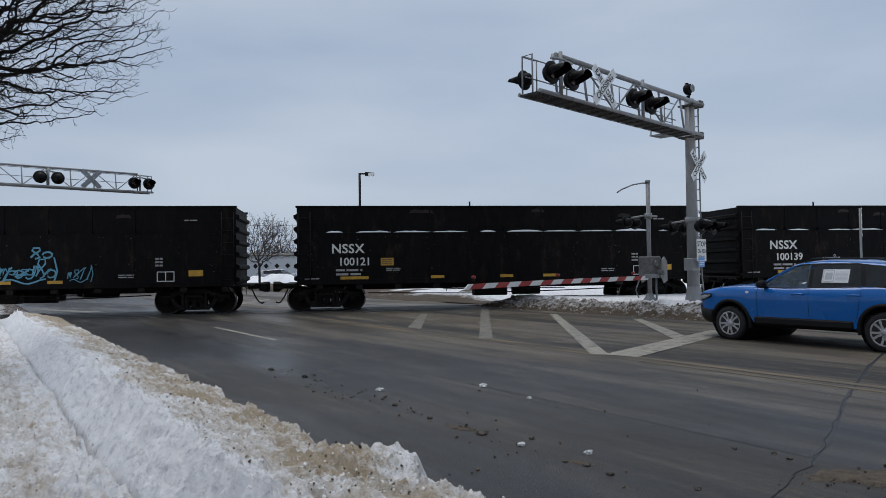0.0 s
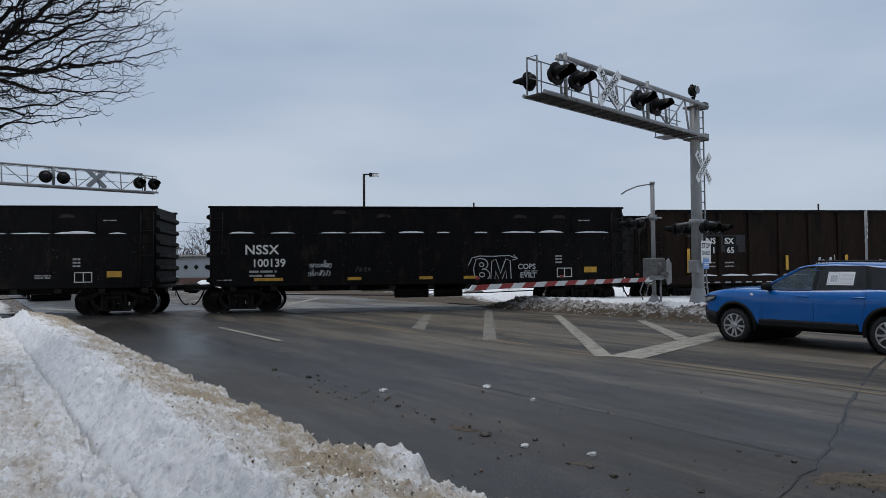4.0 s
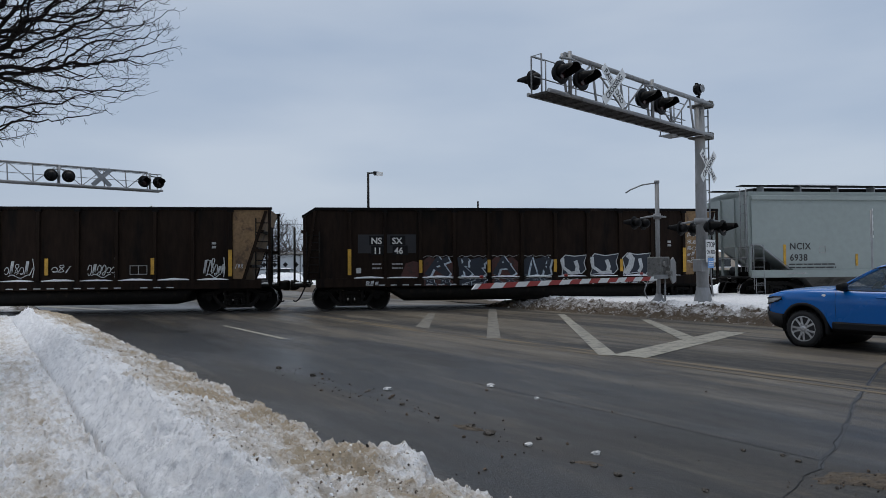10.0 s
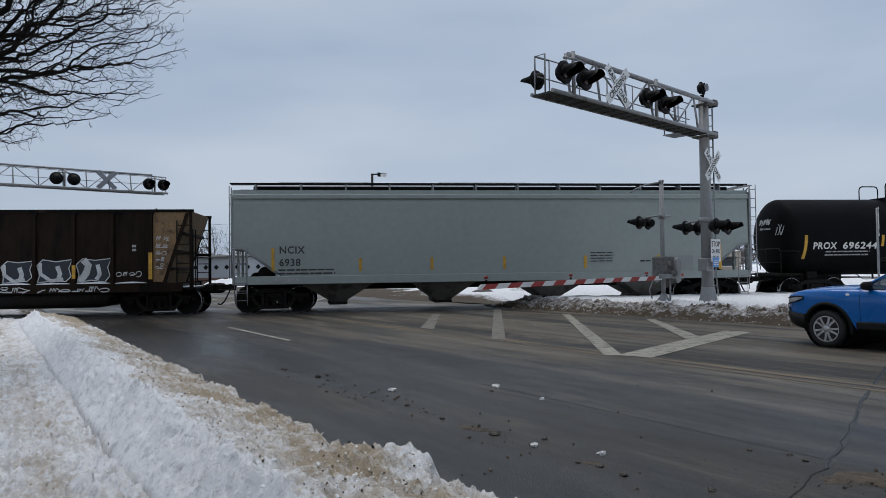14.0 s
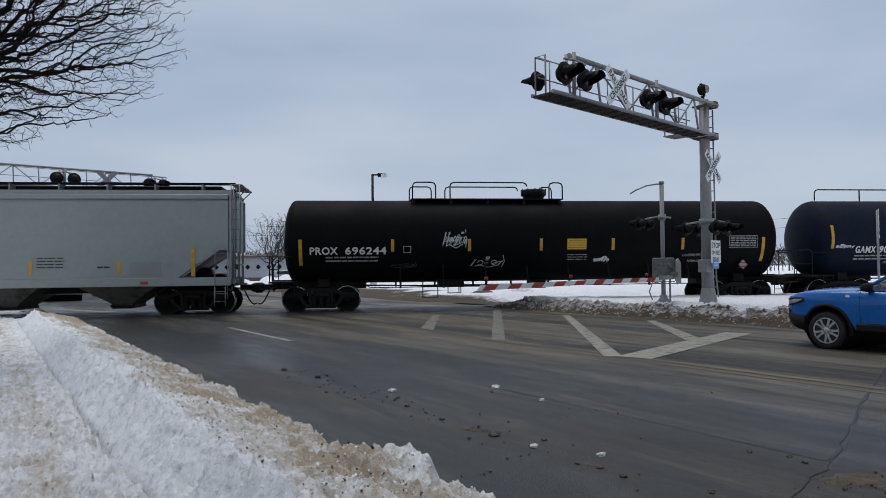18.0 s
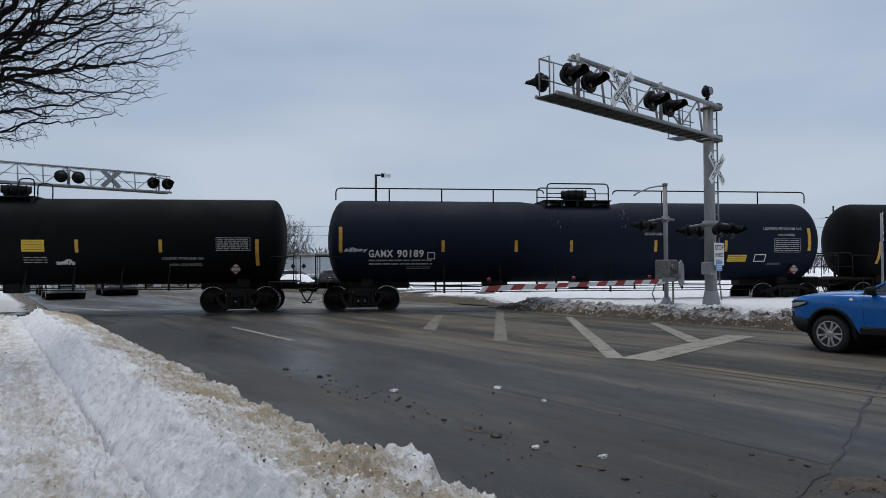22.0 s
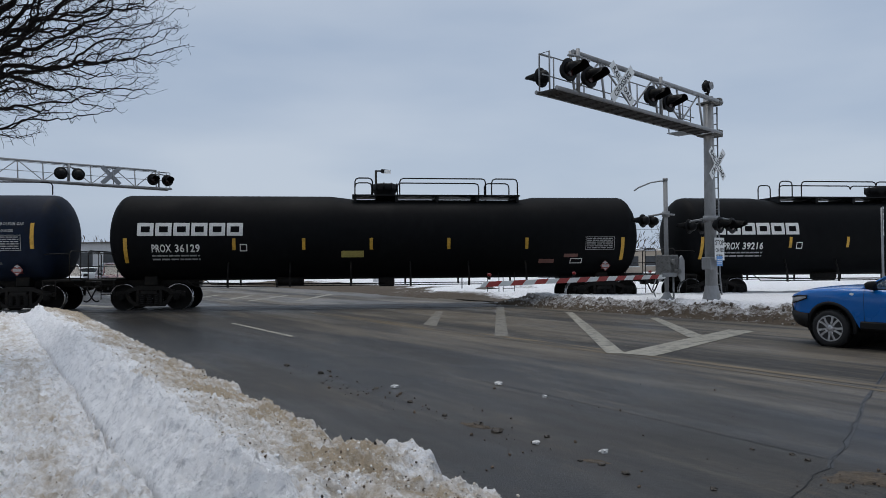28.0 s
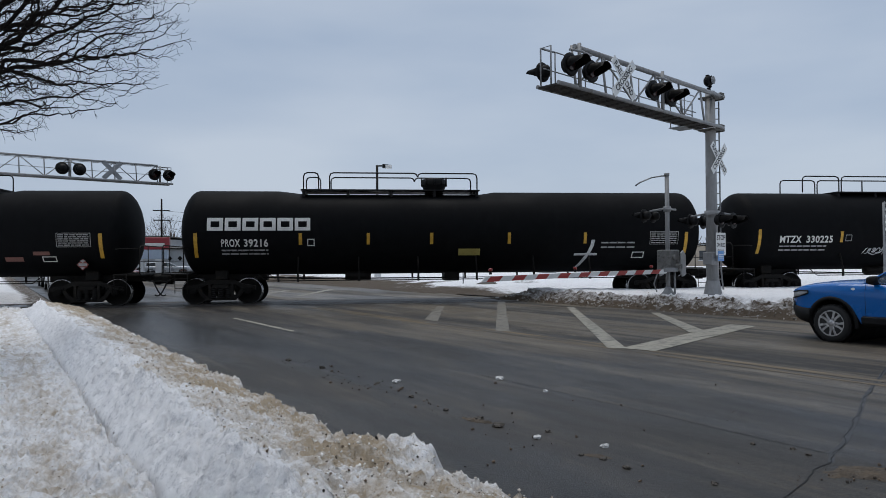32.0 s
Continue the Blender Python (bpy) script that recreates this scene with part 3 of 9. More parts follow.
near_w = [-3.0 + 0.12 * i for i in range(15)] + [-1.2 + 0.020 * i for i in range(90)] + [0.60 + 0.012 * i for i in range(28)] + [0.94 + 0.016 * i for i in range(137)]
near_u = [-9.0 + 0.24 * i for i in range(40)] + [0.6 + 0.1 * i for i in range(27)] + steps(3.3, 26.0, 0.014, 1.0085)
snow_bank = sheet("snow_bank", near_w, near_u, bank_z, M_BANK, dirt=bank_dirt)
tagged(snow_bank, "ploughed ridge of snow with brown road grit on its slope", "snow bank", kind="structure")
footway = sheet("footway_snow", [-30, -20, -12, -8, -5, -4, -3], [-10, -5, 0, 4, 8, 12, 16, 20, 26], lambda w, u: 0.05 + 0.05 * fr(w * 0.3, u * 0.3) if w < -3 else bank_z(-3, u), M_SNOW, dirt=lambda w, u: 0.2)
tagged(footway, "trodden snow over the verge beside the footway", "snow", kind="structure")


# the bank and the snowy verge on the far side of the lanes, up to the track
def verge_z(w, u):
    e = 15.65 + 0.15 * fr(u * 0.7, 11.3)
    if w < e:
        return -0.03
    t = (w - e) / 1.5
    up = 0.36 * ease(0, 1, t)
    lump = (0.10 * fr(w * 2.2, u * 2.2, 4.4) + 0.12 * abs(fr(w * 5, u * 5, 1.1)) + 0.08 * abs(fr(w * 11, u * 11, 3.1))) * (1.0 - 0.88 * ease(0.7, 1.4, t)) + 0.03 * fr(w * 0.8, u * 0.8, 7)
    end = ease(22.3, 20.5, u + 0.42 * (w - 15.6))
    return max(-0.03, (up + lump * ease(0, 0.25, t)) * end)


def verge_dirt(w, u):
    t = (w - 15.65) / 1.5
    return 0.62 - 0.27 * ease(0.08, 0.45, t) - 0.70 * ease(0.62, 0.98, t) + 0.14 * fr(w * 2, u * 2, 5)


far_w = [15.3 + 0.05 * i for i in range(50)] + steps(17.8, 60, 0.12, 1.12)
verge = sheet("verge_snow", far_w, [-14 + 0.5 * i for i in range(24)] + [-2 + 0.07 * i for i in range(345)], verge_z, M_VERGE, dirt=verge_dirt)
tagged(verge, "dirty ploughed snow bank and clean snow behind it", "snow bank", kind="structure")


# beyond the track
def beyond_z(w, u):
    e = 16.4 + 0.2 * fr(u * 0.5, 2.3) + 0.06 * max(0, u - 28)
    if w < e:
        return -0.03
    t = (w - e) / 1.6
    s = u + 0.48 * w
    return max(-0.03, (0.30 * ease(0, 2.6, t) + (0.08 * fr(w * 2, u * 2, 4) + 0.05 * abs(fr(w * 5, u * 5, 1))) * (1 - 0.8 * ease(0.8, 1.8, t))) * ease(33.6, 35.2, s))


def beyond_dirt(w, u):
    kerb = 0.70 - 1.03 * ease(1.5, 2.9, (w - 16.4 - 0.06 * max(0, u - 28)) / 1.6 + 1.1 * fr(w * 0.6, u * 0.6, 3) + 1.2 * ease(34, 29, u))
    mud = 0.75 - 1.1 * ease(37.6, 41.5, u + 0.48 * w + 1.6 * fr(w * 0.5, u * 0.5, 8)) - 1.2 * ease(17.8, 20.2, w)
    return max(kerb, mud, -0.33)


beyond = sheet("beyond_snow", [16.0 + 0.15 * i for i in range(20)] + steps(19, 130, 0.3, 1.15), [-20 + 2 * i for i in range(18)] + steps(15, 90, 0.25, 1.03), beyond_z, M_VERGE,
               dirt=beyond_dirt)
tagged(beyond, "snow bank and snow field beyond the railway", "snow bank", kind="structure")


def left_beyond_z(w, u):
    e = 1.9 + 0.2 * fr(u * 0.5, 6.3) - 0.03 * max(0, u - 28)
    if w > e:
        return -0.03
    t = (e - w) / 1.2
    s = u + 0.48 * w
    return max(-0.03, (0.40 * ease(0, 1, t) + 0.08 * fr(w * 2, u * 2, 9)) * ease(30.0, 31.5, s))


left_beyond = sheet("left_beyond_snow", [2.3 - 0.15 * i for i in range(16)] + [0.0 - 1.5 ** k for k in range(11)], [26 + 0.4 * i for i in range(60)] + [52, 60, 75, 90], left_beyond_z, M_VERGE,
                    dirt=lambda w, u: 0.45 - 0.7 * ease(0.4, 0.95, (1.9 - w) / 1.2))
for p in left_beyond.data.polygons:
    p.flip()
tagged(left_beyond, "ploughed snow beside the road beyond the railway", "snow bank", kind="structure")

# ---------------------------------------------------------------- railway
track = thing("railway_track", TRACK, "single railway track through the crossing panels", "railway track", kind="structure")
for sy in (-0.7525, 0.7525):
    bm = bmesh.new()
    box(bm, -90, 90, sy - 0.036, sy + 0.036, -0.03, 0.012, 0.008)
    part("rail", bm, M_RAIL, track)
M_PANEL = mat("crossing_panel", (0.045, 0.043, 0.042), 0.6, var=0.3, scale=2, fine=25, second=(0.10, 0.085, 0.07), amount=0.4)
M_BALLAST = mat("snowy_ballast", (0.10, 0.085, 0.07), 0.9, var=0.5, scale=3, fine=30, second=(0.5, 0.5, 0.52), amount=0.4, bump=0.04)
bm = bmesh.new()
for a0, a1 in ((-1.5, -0.80), (-0.69, 0.69), (0.80, 1.5)):
    for k in range(10):
        box(bm, -14.0 + 1.6 * k, -14.0 + 1.6 * k + 1.585, a0, a1, -0.04, 0.007)
part("crossing_panels", bm, M_PANEL, track, "dark rubber crossing panels")
for a0, a1 in ((-90, -14.2), (2.2, 90)):
    bm = bmesh.new()
    nx = int((a1 - a0) / 0.5)
    ys = (-2.0, -1.5, -0.85, -0.6, 0, 0.6, 0.85, 1.5, 2.0)
    vv = [[bm.verts.new((a0 + (a1 - a0) * i / nx, y, -0.045 + (0.05 if abs(y) < 1.8 else 0) + random.uniform(-0.02, 0.02))) for y in ys] for i in range(nx + 1)]
    for i in range(nx):
        for j in range(len(ys) - 1):
            bm.faces.new((vv[i][j], vv[i + 1][j], vv[i + 1][j + 1], vv[i][j + 1]))
    part("ballast", bm, M_BALLAST, track, "dark ballast with snow in it")

# ---------------------------------------------------------------- train
# A car's own space: x along the track from its left end, -y towards the road's near side, z from the rail.
SPEED, SLOWING = 4.6169, -0.01116


def gone(t):
    """How far the train has rolled to the left since 16 s."""
    return SPEED * (t - 16) + 0.5 * SLOWING * (t - 16) ** 2


def car_pose(s):
    return TRACK @ pose(s, 0, 0)


CARS = []
M_WSPRAY = mat("white_spray", (0.46, 0.48, 0.49), 0.7, var=0.3, scale=5)
WHEEL_R = 0.457
made_truck = {}


def truck_meshes():
    if made_truck:
        return made_truck
    bm = bmesh.new()   # bolster
    box(bm, -0.28, 0.28, -1.05, 1.05, 0.42, 0.72, 0.03)
    cyl(bm, (0, 0, 0.72), (0, 0, 0.84), 0.2, n=14)
    ob = part("bolster", bm, M_UNDER)
    made_truck["bolster"] = ob.data
    bpy.data.objects.remove(ob)
    bm = bmesh.new()   # cast side frame with window for the springs
    prism(bm, [(-1.15, 0.50), (-1.15, 0.64), (-0.75, 0.70), (-0.42, 0.84), (0.42, 0.84), (0.75, 0.70), (1.15, 0.64), (1.15, 0.50), (0.80, 0.54), (0.42, 0.70), (-0.42, 0.70), (-0.80, 0.54)], -0.07, 0.07)
    prism(bm, [(-0.80, 0.55), (-0.66, 0.32), (-0.46, 0.15), (0.46, 0.15), (0.66, 0.32), (0.80, 0.55), (0.68, 0.58), (0.54, 0.36), (0.36, 0.25), (-0.36, 0.25), (-0.54, 0.36), (-0.68, 0.58)], -0.075, 0.075)
    for x in (-0.37, 0.37):
        box(bm, x - 0.05, x + 0.05, -0.08, 0.08, 0.24, 0.72, 0.012)
    box(bm, -0.27, 0.27, -0.12, 0.0, 0.54, 0.68, 0.02)
    box(bm, -0.50, 0.50, -0.10, 0.10, 0.15, 0.20, 0.01)
    for x in (-0.889, 0.889):
        box(bm, x - 0.17, x + 0.17, -0.10, 0.08, 0.54, 0.66, 0.02)
        cyl(bm, (x * 0.72, -0.11, 0.60), (x * 0.72, -0.07, 0.60), 0.028, n=8)
    ob = part("side_frame", bm, M_UNDER)
    made_truck["side_frame"] = ob.data
    bpy.data.objects.remove(ob)
    bm = bmesh.new()   # one coil spring
    prof = []
    for z in range(6):
        prof += [(0.082, 0.21 + 0.068 * z), (0.105, 0.228 + 0.068 * z), (0.105, 0.252 + 0.068 * z), (0.082, 0.27 + 0.068 * z)]
    lathe(bm, prof, 12, "z")
    ob = part("spring", bm, M_UNDER)
    made_truck["spring"] = ob.data
    bpy.data.objects.remove(ob)
    bm = bmesh.new()   # bearing end cap
    cyl(bm, (0, -0.14, 0), (0, 0.02, 0), 0.11, n=14)
    cyl(bm, (0, -0.165, 0), (0, -0.14, 0), 0.07, n=10)
    ob = part("bearing_cap", bm, M_WHEEL)
    made_truck["bearing_cap"] = ob.data
    bpy.data.objects.remove(ob)
    bm = bmesh.new()   # wheelset round its own axle
    cyl(bm, (0, -0.9, 0), (0, 0.9, 0), 0.085, n=12)
    for s in (-1, 1):
        prof = [(0.10, s * 0.84), (0.13, s * 0.81), (0.36, s * 0.775), (0.385, s * 0.80), (0.434, s * 0.802), (0.452, s * 0.80)]
        lathe(bm, prof + [(0.457, s * 0.735), (0.482, s * 0.70), (0.482, s * 0.675), (0.39, s * 0.67), (0.36, s * 0.72), (0.12, s * 0.70), (0.10, s * 0.66)], 36, "y")
        # two pressed webs make the turning visible
        for k in range(2):
            a = math.pi * k + 0.4
            cyl(bm, (0.24 * math.cos(a), s * 0.765, 0.24 * math.sin(a)), (0.24 * math.cos(a), s * 0.80, 0.24 * math.sin(a)), 0.022, n=6)
    for f in bm.faces:
        c = f.calc_center_median()
        r = math.hypot(c.x, c.z)
        if 0.436 < r < 0.483 and abs(c.y) > 0.5:
            f.material_index = 1
    ob = part("wheelset", bm, [M_WHEEL, M_TREAD])
    made_truck["wheelset"] = ob.data
    bpy.data.objects.remove(ob)
    return made_truck


WHEELSETS = []


def add_truck(car, x):
    m = truck_meshes()
    tr = new("truck", m["bolster"])
    tr.parent = car
    tr.matrix_basis = pose(x, 0, 0)
    for s in (-1, 1):
        f = new("side_frame", m["side_frame"])
        f.parent, f.matrix_basis = tr, pose(0, s * 1.0, 0, 0, 0, 0 if s < 0 else 180)
        for dx in (-0.24, 0, 0.24):
            f = new("spring", m["spring"])
            f.parent, f.matrix_basis = tr, pose(dx, s * 1.03, 0)
        for dx in (-0.889, 0.889):
            c = new("bearing_cap", m["bearing_cap"])
            c.parent, c.matrix_basis = tr, pose(dx, s * 1.02, WHEEL_R + 0.02, 0, 0, 0 if s < 0 else 180)
    for dx in (-0.889, 0.889):
        wsx = new("wheelset", m["wheelset"])
        wsx.parent, wsx.matrix_basis = tr, pose(dx, 0, WHEEL_R)
        WHEELSETS.append((wsx, dx))
    return tr


def add_coupler(car, x, side):
    """Draft gear at one end; side -1 is the left end."""
    bm = bmesh.new()
    box(bm, min(x, x + side * 0.55), max(x, x + side * 0.55), -0.11, 0.11, 0.78, 0.98, 0.02)
    box(bm, x + side * 0.55 - 0.16, x + side * 0.55 + 0.16, -0.19, 0.19, 0.72, 1.02, 0.05)
    box(bm, x + side * 0.62 - 0.1, x + side * 0.62 + 0.14, -0.05, 0.22, 0.68, 1.04, 0.03)
    part("coupler", bm, M_UNDER, car)
    bm = bmesh.new()
    pts = [(x + side * 0.1, -0.30, 0.82)] + [(x + side * (0.18 + 0.42 * k / 8), -0.32, 0.80 - 0.50 * math.sin(math.pi * min(1, k / 8 * 0.62))) for k in range(9)]
    tube(bm, pts, 0.026, 7)
    tube(bm, [(x - side * 0.1, -0.62, 0.92), (x + side * 0.15, -0.62, 0.80), (x + side * 0.5, -0.58, 0.82)], 0.015, 5)
    part("brake_hose", bm, M_RUBBER, car)


def letters(car, text, x, z, h, y, material=None, squeeze=1.0, spacing=1.0, name="lettering", label=""):
    bm = words_bm(text, h, 0.002, spacing, squeeze=squeeze)
    ob = part(name, bm, material or M_WHITE, car, label)
    ob.matrix_basis = pose(x, y, z) @ STAND
    return ob


def plate(car, x0, x1, z0, z1, y, material, name="reflector", th=0.008, label=""):
    bm = bmesh.new()
    box(bm, x0, x1, y - th, y, z0, z1)
    return part(name, bm, material, car, label)


def bars(car, x0, x1, zs, h, y, material, name="stencil", gaps=4, seed=1):
    """Rows of small writing too small to read."""
    rnd = random.Random(seed)
    bm = bmesh.new()
    for z in zs:
        x = x0
        while x < x1:
            w = min(x1 - x, rnd.uniform(0.6, 1.4) * (x1 - x0) / gaps)
            if w > 0.02:
                box(bm, x, x + w * 0.86, y - 0.004, y, z, z + h)
            x += w
    return tagged(part(name, bm, material, car), "rows of stencilled writing too small to read", kind="stuff")


def outline_box(car, x0, x1, z0, z1, y, t, material, name="stencil_box", divide=False):
    bm = bmesh.new()
    box(bm, x0, x1, y - 0.004, y, z0, z0 + t)
    box(bm, x0, x1, y - 0.004, y, z1 - t, z1)
    box(bm, x0, x0 + t, y - 0.004, y, z0 + t, z1 - t)
    box(bm, x1 - t, x1, y - 0.004, y, z0 + t, z1 - t)
    if divide:
        box(bm, (x0 + x1) / 2 - t / 2, (x0 + x1) / 2 + t / 2, y - 0.004, y, z0 + t, z1 - t)
    return part(name, bm, material, car)


def scrawl(car, x0, x1, z0, z1, y, material, n, seed, w=0.035, name="graffiti", curve=None, label=""):
    """Spray-painted loops that spell nothing. curve maps (x, z) to the car's skin."""
    rnd = random.Random(seed)
    bm = bmesh.new()
    step = (x1 - x0) / n
    for k in range(n):
        cx, cz = x0 + (k + 0.5) * step, (z0 + z1) / 2
        a = rnd.uniform(0, 6.28)
        pts = []
        kind = rnd.randrange(3)
        for i in range(13):
            t = i / 12
            if kind == 0:
                p = (cx + step * 0.55 * math.sin(a + 5 * t), cz + (z1 - z0) * 0.5 * math.cos(a * 0.5 + 4 * t))
            elif kind == 1:
                p = (cx + step * (t - 0.5) * 1.3, cz + (z1 - z0) * 0.48 * math.sin(a + 9 * t))
            else:
                p = (cx + step * 0.4 * (t - 0.5) + 0.2 * step * math.sin(7 * t + a), z0 + (z1 - z0) * t)
            pts.append(p)
        stroke(bm, pts, w * rnd.uniform(0.7, 1.3), y - rnd.uniform(0.001, 0.004))
    if curve:
        for v in bm.verts:
            v.co = curve(v.co.x, v.co.z, 0.006)
    return part(name, bm, material, car, label)


def tag(car, x0, x1, z0, z1, y, material, n, seed, w=0.022, under=True, curve=None, lean=0.12):
    """A running tag of loops and hooks that spells nothing."""
    rnd = random.Random(seed)
    bm = bmesh.new()
    H, W = z1 - z0, (x1 - x0) / n
    pts = []
    for k in range(n):
        tall = rnd.choice((0.55, 0.7, 1.0))
        kind = rnd.randrange(4)
        for i in range(9):
            a = 2 * math.pi * i / 9
            if kind == 0:
                q = (0.5 - 0.42 * math.cos(a), 0.30 + 0.30 * tall * math.sin(a))
            elif kind == 1:
                q = (0.2 + 0.6 * i / 8, 0.12 + 0.85 * tall * abs(math.sin(1.5 * a)))
            elif kind == 2:
                q = (0.5 + 0.40 * math.sin(2 * a), 0.10 + 0.85 * tall * (1 - math.cos(a)) / 2)
            else:
                q = (0.3 + 0.30 * math.cos(a) + 0.3 * i / 8, 0.45 * tall + 0.42 * tall * math.sin(a + 2))
            x, z = x0 + (k + q[0]) * W, z0 + q[1] * H
            pts.append((x + lean * (z - z0), z))
        if rnd.random() < 0.35 and len(pts) > 3:
            stroke(bm, pts, w, y - 0.002)
            pts = []
    if len(pts) > 1:
        stroke(bm, pts, w, y - 0.003)
    if under:
        stroke(bm, [(x0 + (x1 - x0) * (0.15 + 0.7 * i / 8), z0 - 0.02 * H + 0.10 * H * math.sin(i)) for i in range(9)], w, y - 0.0025)
        stroke(bm, [(x1 - 0.15 * W, z0 + H), (x1 + 0.15 * W, z0 + 0.4 * H), (x1 - 0.2 * W, z0 - 0.1 * H)], w, y - 0.0022)
    if curve:
        for v in bm.verts:
            v.co = curve(v.co.x, v.co.z, 0.006)
    return part("graffiti", bm, material, car)


def ladder(bm, x0, x1, y, z0, z1, n, r=0.014):
    tube(bm, [(x0, y, z0), (x0, y, z1)], r, 5)
    tube(bm, [(x1, y, z0), (x1, y, z1)], r, 5)
    for k in range(n):
        z = z0 + (z1 - z0) * (k + 0.5) / n
        tube(bm, [(x0, y, z), (x1, y, z)], r * 0.8, 5)


M_FLAKE = mat("peeling_paint", (0.045, 0.043, 0.042), 0.8, var=0.5, scale=12)
M_RUSTP = mat("rust_patch", (0.016, 0.0085, 0.007), 0.8, var=0.4, scale=6)


# ---- coal gondola with smooth sides and a raised, set-back top
def gondola_a(s, label, bare=False):
    L = 14.4
    car = thing("coal_gondola", car_pose(s), label, "freight car", "train")
    add_truck(car, 0.97)
    add_truck(car, 12.98)
    y0, y1, zs, zl, zt = -1.52, -1.44, 0.93, 2.68, 3.62
    for sgn in (-1, 1):
        bm = bmesh.new()
        box(bm, 0.05, L - 0.05, min(sgn * 1.46, sgn * 1.52), max(sgn * 1.46, sgn * 1.52), zs + 0.15, zl, 0.01)
        part("lower_side", bm, M_CARBLACK, car)
        bm = bmesh.new()
        box(bm, 0.0, L, min(sgn * 1.36, sgn * 1.42), max(sgn * 1.36, sgn * 1.42), zl - 0.02, zt - 0.06, 0.01)
        part("upper_side", bm, M_CARBLACK, car)
        bm = bmesh.new()
        box(bm, -0.04, L + 0.04, min(sgn * 1.33, sgn * 1.46), max(sgn * 1.33, sgn * 1.46), zt - 0.07, zt, 0.012)
        part("top_chord", bm, M_CARBLACK, car)
        bm = bmesh.new()
        box(bm, 0.0, L, min(sgn * 1.42, sgn * 1.525), max(sgn * 1.42, sgn * 1.525), zl - 0.03, zl + 0.015, 0.006)
        part("ledge", bm, M_CARBLACK, car)
        bm = bmesh.new()
        box(bm, 0.1, L - 0.1, min(sgn * 1.44, sgn * 1.535), max(sgn * 1.44, sgn * 1.535), zs, zs + 0.17, 0.01)
        part("side_sill", bm, M_CARBLACK, car)
    for k in range(11):
        x = 0.55 + 1.33 * k
        bm = bmesh.new()
        box(bm, x - 0.012, x + 0.012, -1.528, -1.518, zs + 0.17, zl - 0.03)
        part("weld_seam", bm, M_CARBLACK, car)
        bm = bmesh.new()
        box(bm, x - 0.03, x + 0.03, -1.50, -1.42, zl + 0.015, zl + 0.12)
        box(bm, x - 0.02, x + 0.02, -1.435, -1.42, zl + 0.1, zt - 0.07)
        part("stake", bm, M_CARBLACK, car)
        bm = bmesh.new()
        box(bm, x + 0.1, x + 0.32, -1.515, -1.3, zs - 0.16, zs - 0.01, 0.01)
        part("bracket", bm, M_UNDER, car)
    bm = bmesh.new()
    box(bm, 0.3, L - 0.3, -1.45, 1.45, zs, zs + 0.12)
    part("floor_plate", bm, M_UNDER, car)
    bm = bmesh.new()
    box(bm, 0.0, L, -0.2, 0.2, zs - 0.22, zs, 0.02)
    part("centre_sill", bm, M_UNDER, car)
    for xe, d in ((0.0, -1), (L, 1)):
        bm = bmesh.new()
        box(bm, min(xe, xe - d * 0.05), max(xe, xe - d * 0.05), -1.40, 1.40, zs, zt - 0.05)
        part("end_wall", bm, M_CARBLACK, car)
        for k in range(6):
            z = 1.15 + 0.42 * k
            bm = bmesh.new()
            prism(bm, [(xe, z - 0.10), (xe + d * 0.11, z - 0.05), (xe + d * 0.11, z + 0.05), (xe, z + 0.10)], -1.38, 1.38)
            part("end_rib", bm, M_CARBLACK, car)
        for sy in (-1.55, 1.55):
            bm = bmesh.new()
            ladder(bm, xe - d * 0.05, xe - d * 0.45, sy, 0.55, 3.4, 7)
            part("corner_ladder", bm, M_UNDER, car)
        bm = bmesh.new()
        box(bm, min(xe, xe + d * 0.45), max(xe, xe + d * 0.45), -1.35, 1.35, zs - 0.02, zs + 0.06, 0.01)
        part("end_platform", bm, M_UNDER, car)
        add_coupler(car, xe + d * 0.2, d)
    # brake gear below the floor
    bm = bmesh.new()
    box(bm, 6.2, 7.4, -0.9, -0.3, 0.45, 0.8, 0.03)
    cyl(bm, (7.6, -0.8, 0.62), (8.6, -0.8, 0.62), 0.16, n=12)
    tube(bm, [(2.4, -1.0, 0.62), (6.0, -1.0, 0.55), (9.5, -1.1, 0.6), (11.6, -1.0, 0.66)], 0.02, 5)
    tube(bm, [(5.0, -1.3, 0.72), (9.4, -1.3, 0.70)], 0.018, 5)
    part("brake_gear", bm, M_UNDER, car)
    for k, x in enumerate((1.45, 4.55, 7.0, 8.55, 12.9)):
        plate(car, x, x + (0.95 if k == 0 else 0.46), 1.10 if k not in (4,) else 1.28, 1.20 if k not in (4,) else 1.48, -1.536, M_YELLOW, label="yellow reflective strip")
    # snow caught on the ledge
    rnd = random.Random(int(s * 7) % 1000)
    spans = [(1.15, 1.5)] if bare else [(0.60 + 1.33 * k + rnd.uniform(0, 0.06) + (0.35 if rnd.random() < 0.25 else 0), 0.56 + 1.33 * (k + 1) - rnd.uniform(-0.05, 0.08) - (0.4 if rnd.random() < 0.25 else 0)) for k in range(10)]
